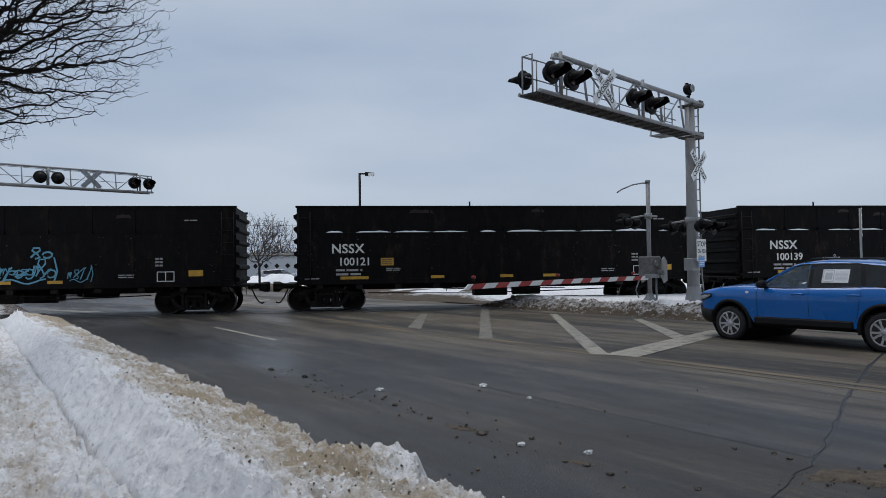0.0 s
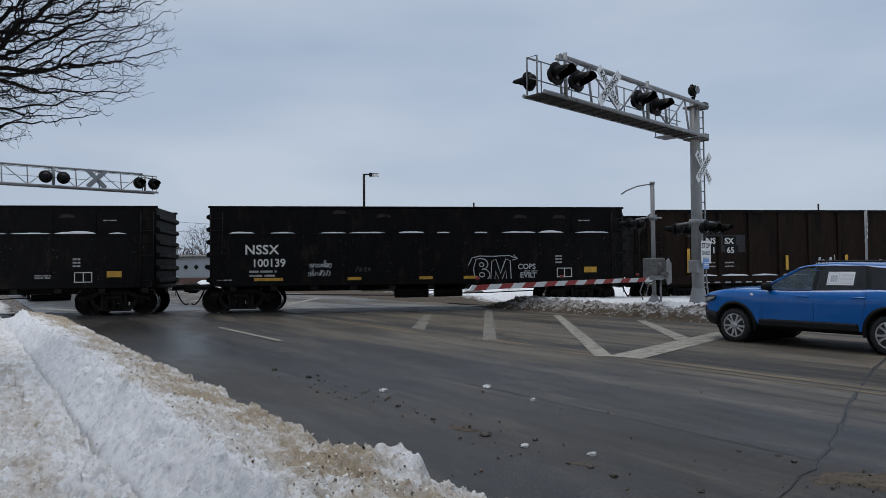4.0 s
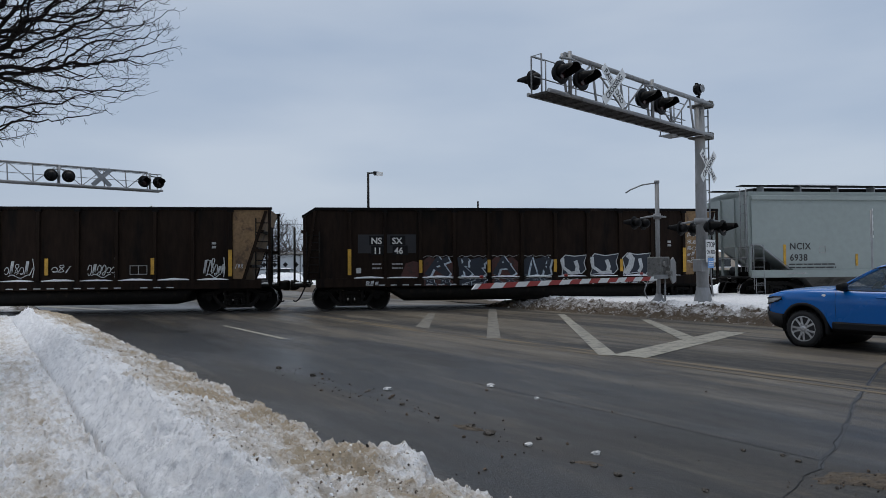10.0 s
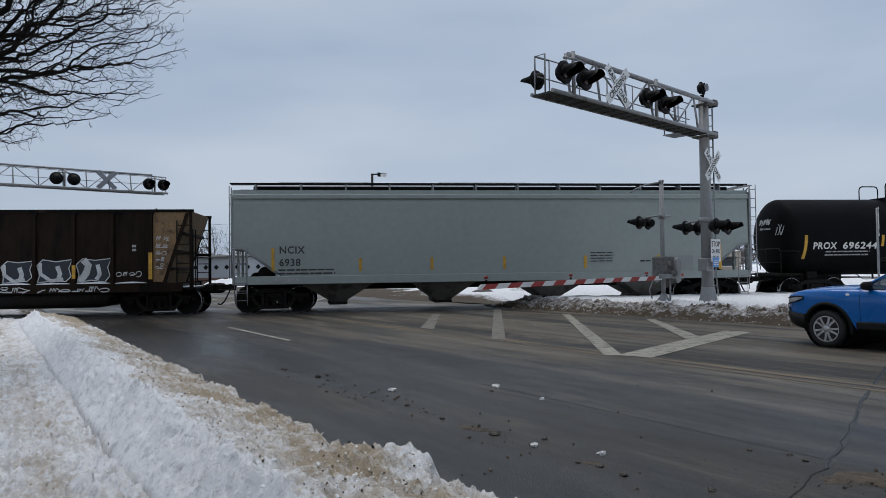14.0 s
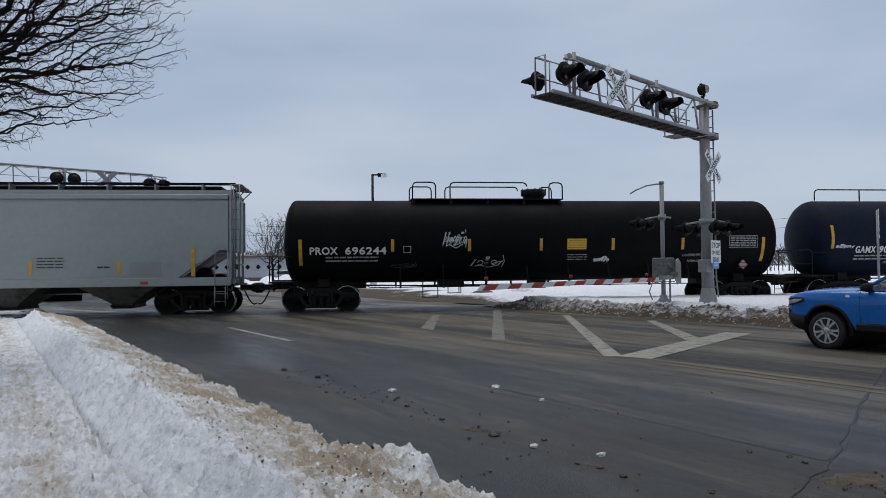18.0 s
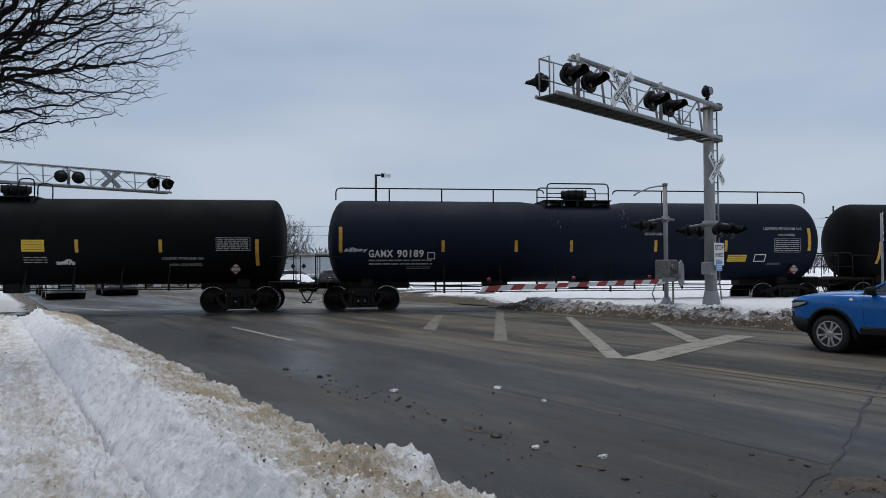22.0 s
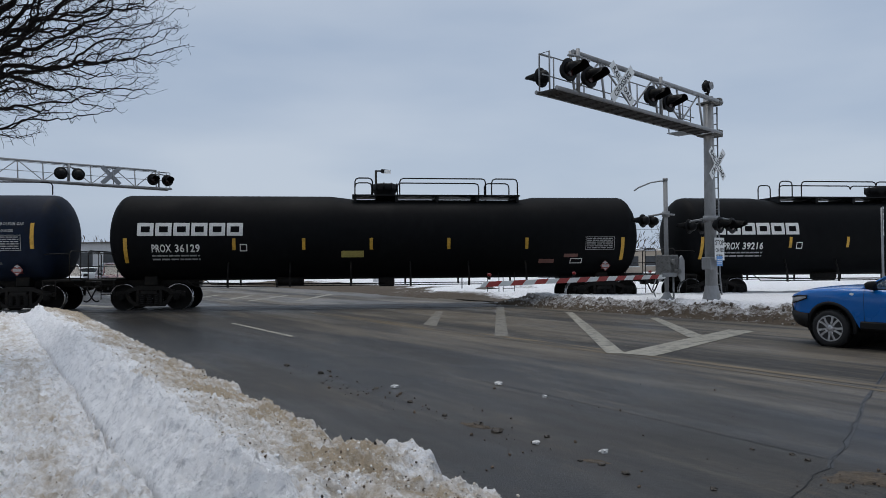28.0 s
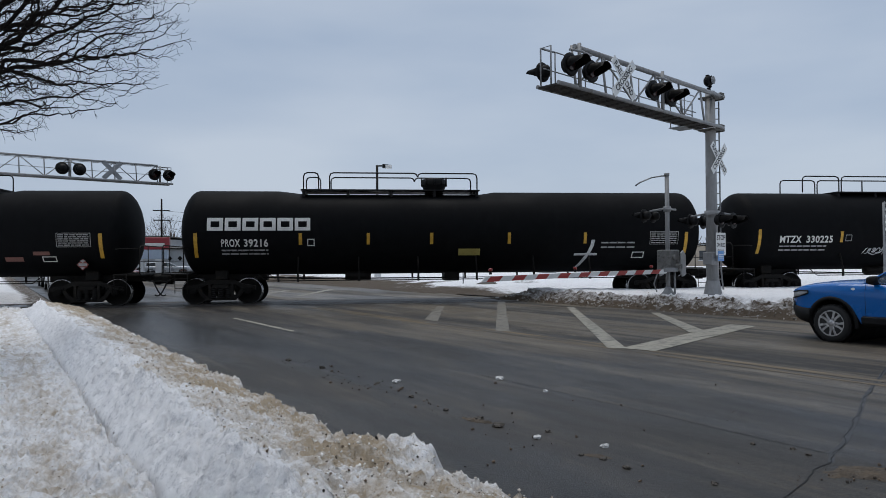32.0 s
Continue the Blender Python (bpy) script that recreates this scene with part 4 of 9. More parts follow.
    for k, (x0, x1) in enumerate(spans):
        bm = bmesh.new()
        n = 9
        prof = []
        deep = 0.075 if k == 8 and not bare else rnd.uniform(0.035, 0.06)
        for i in range(n + 1):
            t = i / n
            hh = deep * rnd.uniform(0.75, 1.15) * math.sin(math.pi * t) ** 0.4 if 0 < i < n else 0.004
            x = x0 + (x1 - x0) * t
            prof.append([(x, -1.52, zl + 0.016), (x, -1.505, zl + 0.016 + hh), (x, -1.43, zl + 0.02 + hh * 1.1), (x, -1.425, zl + 0.016)])
        loft(bm, prof)
        part("ledge_snow", bm, M_ICE, car, "snow caught on the ledge")
    # flaked paint along the seams and rust patches near the top
    bm = bmesh.new()
    for k in range(150):
        x = 0.55 + 1.33 * rnd.randrange(11) + rnd.gauss(0, 0.16)
        if not 0.2 < x < L - 0.2:
            continue
        z, w, h = rnd.uniform(1.2, 2.6), rnd.uniform(0.008, 0.05), rnd.uniform(0.01, 0.05)
        bm.faces.new([bm.verts.new((x + u * w, -1.5235, z + v * h)) for u, v in ((0, 0), (1, 0.2), (0.8, 1), (0.1, 0.7))])
    tagged(part("paint_flakes", bm, M_FLAKE, car), "small pale flakes of peeling paint", kind="stuff")
    for k in range(4):
        x, z = rnd.uniform(0.8, L - 1.2), rnd.uniform(3.2, 3.38)
        bm = bmesh.new()
        bm.faces.new([bm.verts.new((x + u, -1.424, z + v)) for u, v in ((0, 0), (0.3, 0.02), (0.5, 0.0), (0.46, 0.1), (0.2, 0.14), (0.05, 0.1))])
        part("rust_patch", bm, M_RUSTP, car)
    CARS.append((car, s))
    return car


def mark_gondola_a(car, number, style):
    y = -1.529
    letters(car, "NSSX", 1.15, 2.0, 0.32, y, squeeze=1.02, spacing=1.05)
    letters(car, number, 1.38, 1.58, 0.27, y, squeeze=1.0)
    bars(car, 1.3, 2.2, (1.38, 1.24), 0.07, y, M_GREYLET, gaps=2, seed=3)
    bars(car, 0.25, 0.75, (1.12,), 0.04, y, M_GREYLET, gaps=2, seed=4)
    outline_box(car, 11.9, 12.45, 1.12, 1.45, y, 0.025, M_WHITE, divide=True)
    bars(car, 11.85, 12.1, (1.62, 1.73, 1.84), 0.06, y, M_GREYLET, gaps=2, seed=5)
    bars(car, 10.7, 11.2, (1.26, 1.33), 0.035, y, M_GREYLET, gaps=2, seed=6)
    bars(car, 7.0, 7.55, (1.04,), 0.04, y, M_GREYLET, gaps=3, seed=7)
    bars(car, 12.75, 13.2, (3.12,), 0.035, -1.425, M_GREYLET, gaps=2, seed=8)
    if style == 1:
        plate(car, 2.82, 3.26, 1.56, 1.82, y, M_YELLOW, "placard", label="yellow placard with unreadable lines")
        bars(car, 2.86, 3.22, (1.60, 1.67, 1.74), 0.03, y - 0.009, M_BLACKLET, gaps=2, seed=2)
        bars(car, 3.0, 3.5, (1.38, 1.44), 0.035, y, M_GREYLET, gaps=2, seed=12)


gA0 = gondola_a(-96.9, "black coal gondola with blue graffiti on its side", True)
gA1 = gondola_a(-80.5, "black coal gondola with white lettering and snow on its ledge")
gA2 = gondola_a(-64.4, "black coal gondola with white sprayed graffiti near one end")
mark_gondola_a(gA0, "100117", 0)
mark_gondola_a(gA1, "100121", 1)
mark_gondola_a(gA2, "100139", 0)
M_BLUEG = mat("blue_spray", (0.10, 0.30, 0.42), 0.6, var=0.2)
tag(gA0, 6.85, 8.8, 1.2, 1.95, -1.53, M_BLUEG, 6, 4, 0.05)
tag(gA0, 7.0, 8.7, 1.35, 1.75, -1.531, M_BLUEG, 5, 7, 0.04, False)
tag(gA0, 8.0, 8.7, 1.85, 2.45, -1.53, M_BLUEG, 2, 9, 0.06, False)
tag(gA0, 9.1, 9.9, 1.2, 1.7, -1.53, M_BLUEG, 4, 14, 0.025)


def outlined(car, x0, x1, z0, z1, y, material, w=0.03):
    """A large sprayed piece drawn in outline only: fat rounded shapes, an arrow and a halo."""
    def at(u, v):
        return (x0 + u * (x1 - x0), z0 + v * (z1 - z0))
    def oval(cu, cv, ru, rv, a0=0.0, a1=6.2832, n=18):
        return [at(cu + ru * math.cos(a0 + (a1 - a0) * k / n), cv + rv * math.sin(a0 + (a1 - a0) * k / n)) for k in range(n + 1)]
    lines = [[at(0.10, 0.05), at(0.06, 0.55), at(0.12, 0.95), at(0.24, 0.98)], oval(0.25, 0.74, 0.13, 0.22, 1.6, -1.6), oval(0.27, 0.30, 0.15, 0.24, 1.6, -1.8), oval(0.24, 0.72, 0.05, 0.08), oval(0.25, 0.30, 0.06, 0.09),
             [at(0.44, 0.05), at(0.47, 0.85), at(0.56, 0.95), at(0.62, 0.60), at(0.66, 0.35), at(0.72, 0.65), at(0.78, 0.95), at(0.88, 0.88), at(0.90, 0.10)], [at(0.44, 0.05), at(0.53, 0.04), at(0.55, 0.45), at(0.63, 0.08), at(0.69, 0.08), at(0.78, 0.50), at(0.80, 0.08), at(0.90, 0.10)],
             [at(-0.05, 0.70), at(0.03, 1.00), at(0.2, 1.08), at(0.5, 1.06), at(0.85, 1.10), at(1.02, 0.98)], [at(0.96, 1.12), at(1.05, 0.96), at(0.93, 0.90)]]
    for k, pts in enumerate(lines):
        bm = bmesh.new()
        stroke(bm, pts, w, y - 0.0006 * k)
        part("graffiti", bm, material, car)


outlined(gA2, 8.80, 10.40, 0.98, 1.82, -1.53, M_WSPRAY)
letters(gA2, "COPS", 10.48, 1.42, 0.19, -1.531, M_WSPRAY, name="graffiti")
letters(gA2, "EVIL!", 10.56, 1.12, 0.19, -1.531, M_WSPRAY, name="graffiti")
tag(gA2, 3.26, 4.0, 1.52, 1.78, -1.53, M_WSPRAY, 8, 25, 0.024, False)
tag(gA2, 3.22, 4.0, 1.24, 1.48, -1.53, M_WSPRAY, 8, 29, 0.022, False)
tag(gA2, 4.78, 5.35, 1.35, 1.6, -1.53, M_FLAKE, 4, 27, 0.02, False)


# ---- coal gondola with ribbed sides, sloped ends and a tub belly
def gondola_b(s, label, marks, strip_z):
    L = 14.5
    car = thing("coal_gondola", car_pose(s), label, "freight car", "train")
    add_truck(car, 1.19)
    add_truck(car, 13.28)
    zt, zb = 3.52, 1.05
    for sgn in (-1, 1):
        bm = bmesh.new()
        a, b = (1.44, 1.50) if sgn > 0 else (-1.50, -1.44)
        prism(bm, [(-0.40, 3.18), (0.0, zt - 0.05), (L - 0.10, zt - 0.05), (L - 0.62, 2.0), (L - 0.95, zb), (-0.32, zb), (-0.36, 2.0)], a, b)
        part("side_sheet", bm, M_CARBROWN, car)
        lo, hi = (b, b + 0.012) if sgn > 0 else (a - 0.012, a)
        bm = bmesh.new()
        prism(bm, [(L - 0.10, zt - 0.06), (L - 0.95, zb + 0.08), (L - 1.28, zb + 0.08), (L - 1.28, zt - 0.06)], lo, hi)
        part("end_panel", bm, M_RUSTTAN, car, "rusty tan panel at the end")
        bm = bmesh.new()
        yo = sgn * 1.58
        prism(bm, [(L - 0.14, zt - 0.12), (L - 0.24, zt - 0.12), (L - 0.99, zb), (L - 0.88, zb)], min(yo, sgn * 1.51), max(yo, sgn * 1.51))
        part("end_brace", bm, M_CARBROWN, car)
        bm = bmesh.new()
        prism(bm, [(0.02, zt - 0.12), (-0.07, zt - 0.12), (-0.40, zb), (-0.31, zb)], min(yo, sgn * 1.51), max(yo, sgn * 1.51))
        part("end_brace", bm, M_CARBROWN, car)
        bm = bmesh.new()
        prism(bm, [(-0.46, 3.16), (-0.46, 3.24), (-0.02, zt), (L, zt), (L, zt - 0.09), (-0.02, zt - 0.09)], min(sgn * 1.42, sgn * 1.56), max(sgn * 1.42, sgn * 1.56))
        part("top_chord", bm, M_CARBLACK, car)
        bm = bmesh.new()
        box(bm, 0.0, L - 0.35, min(sgn * 1.40, sgn * 1.60), max(sgn * 1.40, sgn * 1.60), 0.80, 1.10, 0.012)
        part("side_sill", bm, M_CARBROWN, car)
    posts = [1.15 + 1.2 * k for k in range(11)]
    for x in posts:
        for sy in (-1, 1):
            bm = bmesh.new()
            box(bm, x - 0.055, x + 0.055, min(sy * 1.50, sy * 1.585), max(sy * 1.50, sy * 1.585), 1.10, zt - 0.09, 0.012)
            part("side_post", bm, M_CARBROWN, car)
        bm = bmesh.new()
        box(bm, x - 0.10, x + 0.10, -1.592, -1.50, zt - 0.16, zt - 0.09)
        part("post_cap", bm, M_CARBLACK, car)
    bm = bmesh.new()   # belly
    rows_ = []
    for x, dz in ((2.45, 0.50), (2.55, 0.28), (3.0, 0.0), (L - 3.1, 0.0), (L - 2.75, 0.1), (L - 2.55, 0.5)):
        z0 = 0.31 + dz
        rows_.append([(x, -1.38, 0.9), (x, -1.36, z0 + 0.12), (x, -1.2, z0), (x, 1.2, z0), (x, 1.36, z0 + 0.12), (x, 1.38, 0.9)])
    loft(bm, rows_)
    part("tub_belly", bm, M_UNDER, car)
    bm = bmesh.new()
    box(bm, 0.1, L - 0.4, -1.42, 1.42, 0.95, 1.05)
    part("floor_plate", bm, M_UNDER, car)
    for xe, d, top, bot, ztop in ((0.0, -1, -0.42, -0.34, 3.2), (L, 1, L - 0.1, L - 0.92, zt - 0.05)):
        bm = bmesh.new()
        prism(bm, [(top, ztop), (top - d * 0.07, ztop), (bot - d * 0.08, zb), (bot, zb)], -1.42, 1.42)
        part("end_wall", bm, M_RUSTTAN if d > 0 else M_CARBROWN, car)
        for k in range(3):
            z = 1.55 + 0.58 * k
            xx = bot + (top - bot) * (z - zb) / (ztop - zb)
            bm = bmesh.new()
            box(bm, min(xx, xx + d * 0.09), max(xx, xx + d * 0.09), -1.47, 1.47, z - 0.05, z + 0.05, 0.01)
            part("end_rib", bm, M_CARBROWN, car)
        for sy in (-1.56, 1.56):
            bm = bmesh.new()
            ladder(bm, L - 0.52 if d > 0 else -0.30, L - 0.06 if d > 0 else 0.12, sy, 0.95, 3.15 if d > 0 else 2.7, 7, 0.022)
            part("corner_ladder", bm, M_UNDER, car)
            bm = bmesh.new()
            if d > 0:
                box(bm, L - 0.12, L - 0.03, sy - 0.03, sy + 0.03, 0.86, zt - 0.09, 0.008)
                box(bm, L - 0.62, L - 0.03, sy - 0.03, sy + 0.03, 2.02, 2.12, 0.008)
            else:
                box(bm, -0.42, -0.33, sy - 0.03, sy + 0.03, 0.86, 3.2, 0.008)
            part("corner_post", bm, M_CARBROWN, car)
        bm = bmesh.new()
        xr = xe - d * 0.02 if d > 0 else -0.72
        tube(bm, [(xr, -1.5, 0.9), (xr, -1.5, 2.85), (xr, -1.1, 2.85), (xr, -1.1, 0.95)], 0.024, 6)
        tube(bm, [(xr, -1.5, 1.95), (xr, 1.5, 1.95)], 0.018, 5)
        tube(bm, [(xr, 1.5, 0.9), (xr, 1.5, 2.0)], 0.018, 5)
        part("end_railing", bm, M_UNDER, car)
        bm = bmesh.new()
        xo = xe + d * 0.1 if d > 0 else -0.8
        box(bm, min(xo, bot - d * 0.1), max(xo, bot - d * 0.1), -1.5, 1.5, 0.86, 0.94, 0.01)
        part("end_platform", bm, M_UNDER, car)
        bm = bmesh.new()
        box(bm, min(xo, bot + d * 0.15) + 0.05, max(xo, bot + d * 0.15) - 0.05, -1.46, -0.3, 0.94, 0.98, 0.015)
        part("platform_snow", bm, M_ICE, car, "snow on the end platform")
        add_coupler(car, xe - d * 0.3 if d > 0 else -0.25, d)
    rnd = random.Random(int(s * 3) % 997)
    for xa, xb in zip(posts, posts[1:]):   # snow lies on the sill from post to post
        x0, x1 = xa + rnd.uniform(0.06, 0.14), xb - rnd.uniform(0.06, 0.16)
        prof = []
        hh = rnd.uniform(0.045, 0.075)
        for i in range(9):
            t = i / 8
            h = hh * max(0.12, math.sin(math.pi * t)) ** 0.45 * rnd.uniform(0.85, 1.1)
            x = x0 + (x1 - x0) * t
            prof.append([(x, -1.595, 1.10), (x, -1.598, 1.10 + 0.7 * h), (x, -1.575, 1.10 + h), (x, -1.505, 1.10 + 1.1 * h), (x, -1.503, 1.10)])
        bm = bmesh.new()
        loft(bm, prof)
        part("sill_snow", bm, M_ICE, car, "snow along the sill")
    for x in marks:
        plate(car, x - 0.055, x + 0.055, *strip_z, -1.588, M_YELLOW, label="upright yellow reflective strip", th=0.006)
    for x in (1.13, 13.15):
        plate(car, x - 0.06, x + 0.06, 1.22, 2.10, -1.588, M_YELLOW, label="tall yellow reflective strip", th=0.006)
    for k in range(24):
        if rnd.random() > 0.12:
            plate(car, 1.7 + 0.41 * k, 1.92 + 0.41 * k, 0.85, 0.885, -1.602, M_WSPRAY, "sill_mark", 0.004)
    CARS.append((car, s))
    return car


def mark_gondola_b(car, n1, n2):
    y = -1.506
    M = mat("number_panel", (0.0085, 0.0095, 0.0125), 0.6, var=0.2)
    plate(car, 1.42, 3.40, 1.96, 2.60, y + 0.002, M, "number_panel", 0.003)
    for x, z, txt in ((1.86, 2.28, "NS"), (2.58, 2.28, "SX"), (1.93, 1.94, n1), (2.66, 1.94, n2)):
        plate(car, x - 0.06, x + 0.46, z - 0.05, z + 0.28, y - 0.002, M_BLACKPL, "number_panel", 0.003)
        letters(car, txt, x, z, 0.22, y - 0.008)
    plate(car, 1.36, 1.52, 1.28, 1.46, y, M_WSPRAY, "paint_patch", 0.003)
    bars(car, 1.9, 2.22, (1.42, 1.56), 0.05, y, M_GREYLET, gaps=3, seed=2)
    bars(car, 2.58, 2.95, (1.42, 1.56), 0.05, y, M_GREYLET, gaps=3, seed=3)
    bars(car, 12.55, 12.7, (2.15, 2.28), 0.08, y, M_GREYLET, gaps=1, seed=5)


M_BLACKPL = mat("black_patch", (0.004, 0.004, 0.005), 0.6, var=0.2, spec=0.2)
M_REDG = mat("faded_red_spray", (0.055, 0.017, 0.013), 0.7, var=0.3, scale=3, second=(0.02, 0.011, 0.009), amount=0.45)
M_NAVYG = mat("navy_spray", (0.010, 0.016, 0.028), 0.6, var=0.3, scale=3)
M_PALEG = mat("pale_blue_spray", (0.40, 0.46, 0.52), 0.7, var=0.3, scale=3, second=(0.14, 0.18, 0.23), amount=0.35)
gB0 = gondola_b(-48.7, "brown-black ribbed coal gondola with rusty end and white scribbles", (5.0, 7.42, 10.68), (1.30, 1.84))
gB1 = gondola_b(-32.75, "brown-black ribbed coal gondola with large graffiti along its side", (3.56, 5.95, 8.33, 10.77), (1.27, 1.71))
mark_gondola_b(gB0, "11", "65")
mark_gondola_b(gB1, "11", "46")
outline_box(gB0, 9.95, 10.5, 1.30, 1.60, -1.508, 0.022, M_GREYLET, divide=True)
tag(gB0, 6.1, 7.0, 1.28, 1.84, -1.512, M_WSPRAY, 6, 40, 0.024)
tag(gB0, 7.52, 8.15, 1.36, 1.75, -1.512, M_WSPRAY, 3, 47, 0.026, False)
tag(gB0, 8.62, 9.5, 1.28, 1.86, -1.512, M_WSPRAY, 6, 42, 0.026)
tag(gB0, 12.25, 12.95, 1.25, 1.85, -1.512, M_WSPRAY, 6, 53, 0.03)
tag(gB0, 5.78, 6.0, 1.28, 1.55, -1.512, M_WSPRAY, 2, 44, 0.03, False)


def blocks(car, x0, x1, z0, z1, y, n, seed, fill, edge, w=0.034):
    """A graffiti piece of leaning block shapes, filled, edged and slashed with light paint; it spells nothing."""
    rnd = random.Random(seed)
    step, H = (x1 - x0) / n, z1 - z0
    for k in range(n):
        def at(u, v):
            return (x0 + (k + u) * step, z0 + v * H)
        out = [at(rnd.uniform(0, 0.12), 0.02), at(0.10, 0.35), at(0.02, 0.75), at(rnd.uniform(0.1, 0.25), 1.0), at(0.55, rnd.uniform(0.88, 0.95)), at(1.0, 1.0), at(0.9, 0.62), at(0.97, 0.28), at(0.82, rnd.uniform(0.0, 0.1)), at(0.45, 0.10)]
        bm = bmesh.new()
        bm.faces.new([bm.verts.new((p[0], y, p[1])) for p in out])
        part("graffiti", bm, fill, car)
        bm = bmesh.new()
        stroke(bm, out + [out[0], out[1]], w, y - 0.003)
        c = rnd.choice((0, 1, 2))
        if c == 0:
            stroke(bm, [at(0.12, 0.04), at(0.30, 0.4), at(0.36, 0.72), at(0.22, 0.95)], 0.22, y - 0.002)
            stroke(bm, [at(0.62, 0.75), at(0.68, 0.35), at(0.58, 0.12)], 0.13, y - 0.002)
        elif c == 1:
            stroke(bm, [at(0.2, 0.2), at(0.25, 0.62), at(0.55, 0.72), at(0.8, 0.9)], 0.05, y - 0.002)
            stroke(bm, [at(0.2, 0.18), at(0.5, 0.14), at(0.85, 0.2)], 0.07, y - 0.002)
            stroke(bm, [at(0.7, 0.62), at(0.82, 0.92)], 0.18, y - 0.002)
        else:
            stroke(bm, [at(0.10, 0.85), at(0.12, 0.4), at(0.4, 0.10), at(0.75, 0.16)], 0.12, y - 0.002)
            stroke(bm, [at(0.58, 0.72), at(0.66, 0.4), at(0.62, 0.2)], 0.14, y - 0.002)
        part("graffiti", bm, edge, car)


GLYPHS = (((0.05, 0.0), (0.2, 1.0)), ((0.95, 0.95), (0.25, 0.5), (1.0, 0.0)), ((1.0, 0.9), (0.35, 1.0), (0.15, 0.65), (0.85, 0.45), (0.75, 0.05), (0.0, 0.1)),
          ((0.0, 0.0), (0.45, 1.0), (0.95, 0.0)), ((0.1, 0.0), (0.1, 1.0), (0.8, 0.85), (0.75, 0.55), (0.2, 0.5), (0.95, 0.0)), ((0.95, 0.05), (0.15, 0.1), (0.1, 0.9), (0.95, 1.0)), ((0.15, 0.5), (0.8, 0.55)))


def wild(car, x0, x1, z0, z1, y, n, seed):
    """A busy piece: dark leaning strokes thrown over pale ones, with red between; it spells nothing."""
    rnd = random.Random(seed)
    step, H = (x1 - x0) / n, z1 - z0
    w = min(0.24, 0.30 * H, 0.30 * step)
    bm = bmesh.new()
    bm.faces.new([bm.verts.new((x0 + (x1 - x0) * u, y, z0 + H * v)) for u, v in ((0.0, 0.0), (1.0, 0.0), (1.0, 0.7), (0.8, 0.95), (0.45, 0.85), (0.2, 1.0), (0.0, 0.8))])
    part("graffiti", bm, M_REDG if seed % 2 else M_NAVYG, car)
    for k in range(n):
        picks = rnd.sample(GLYPHS, 2)
        lean = rnd.uniform(-0.1, 0.15)
        for j, (material, grow, dx, dz) in enumerate(((M_PALEG, 1.0, 0.09, -0.05), (M_NAVYG, 0.95, 0.0, 0.0))):
            for i, g in enumerate(picks):
                bm = bmesh.new()
                stroke(bm, [(x0 + (k + 0.12 + 0.74 * u) * step + dx * H + lean * v, max(z0 + 0.02, z0 + H * (0.08 + 0.84 * v) + dz * H)) for u, v in g], w * grow, y - 0.001 - 0.0012 * j - 0.0004 * i)
                part("graffiti", bm, material, car)
    bm = bmesh.new()
    stroke(bm, [(x0 + (x1 - x0) * i / 9, z1 + 0.05 * H * math.sin(2.3 * i + seed)) for i in range(10)], 0.016, y - 0.005)
    part("graffiti", bm, M_GREYLET, car)


bm = bmesh.new()
bm.faces.new([bm.verts.new((x, -1.511, z)) for x, z in ((2.85, 1.14), (3.6, 1.14), (3.62, 1.62), (3.3, 1.68), (3.05, 1.6), (2.95, 1.35))])
part("graffiti", bm, M_REDG, gB1)
for xa, xb, k in ((3.66, 4.68, 0), (4.90, 5.86, 1), (6.06, 7.0, 2), (7.2, 8.2, 3)):
    wild(gB1, xa, xb, 1.13, 1.84, -1.512, 1 + k % 2, 61 + k)
    wild(gB1, xa, xb, 0.83, 1.06, -1.603, 2, 81 + k)
blocks(gB1, 8.52, 9.50, 1.14, 1.86, -1.512, 1, 5, M_NAVYG, M_WSPRAY)
blocks(gB1, 9.60, 10.70, 1.14, 1.90, -1.512, 1, 3, M_NAVYG, M_WSPRAY)
blocks(gB1, 10.80, 11.90, 1.14, 1.92, -1.512, 1, 12, M_NAVYG, M_WSPRAY)
for xa, xb, k in ((8.5, 9.5, 0), (9.6, 10.7, 1), (10.8, 11.9, 2)):
    tag(gB1, xa, xb, 0.83, 1.04, -1.604, M_WSPRAY, 3, 30 + k, 0.03, False)
tag(gB1, 1.65, 2.12, 0.84, 1.10, -1.604, M_WSPRAY, 3, 70, 0.035, False)
tag(gB1, 12.02, 12.85, 1.30, 1.62, -1.508, M_WSPRAY, 4, 71, 0.026, False)
for k in range(5):
    tag(gB1, 13.26, 13.55 + 0.05 * k, 1.55 + 0.23 * k, 1.75 + 0.23 * k, -1.516, M_WSPRAY, 2, 90 + k, 0.02, False)
tag(gB0, 13.28, 13.55, 1.45, 1.75, -1.516, M_WSPRAY, 3, 99, 0.018, False)


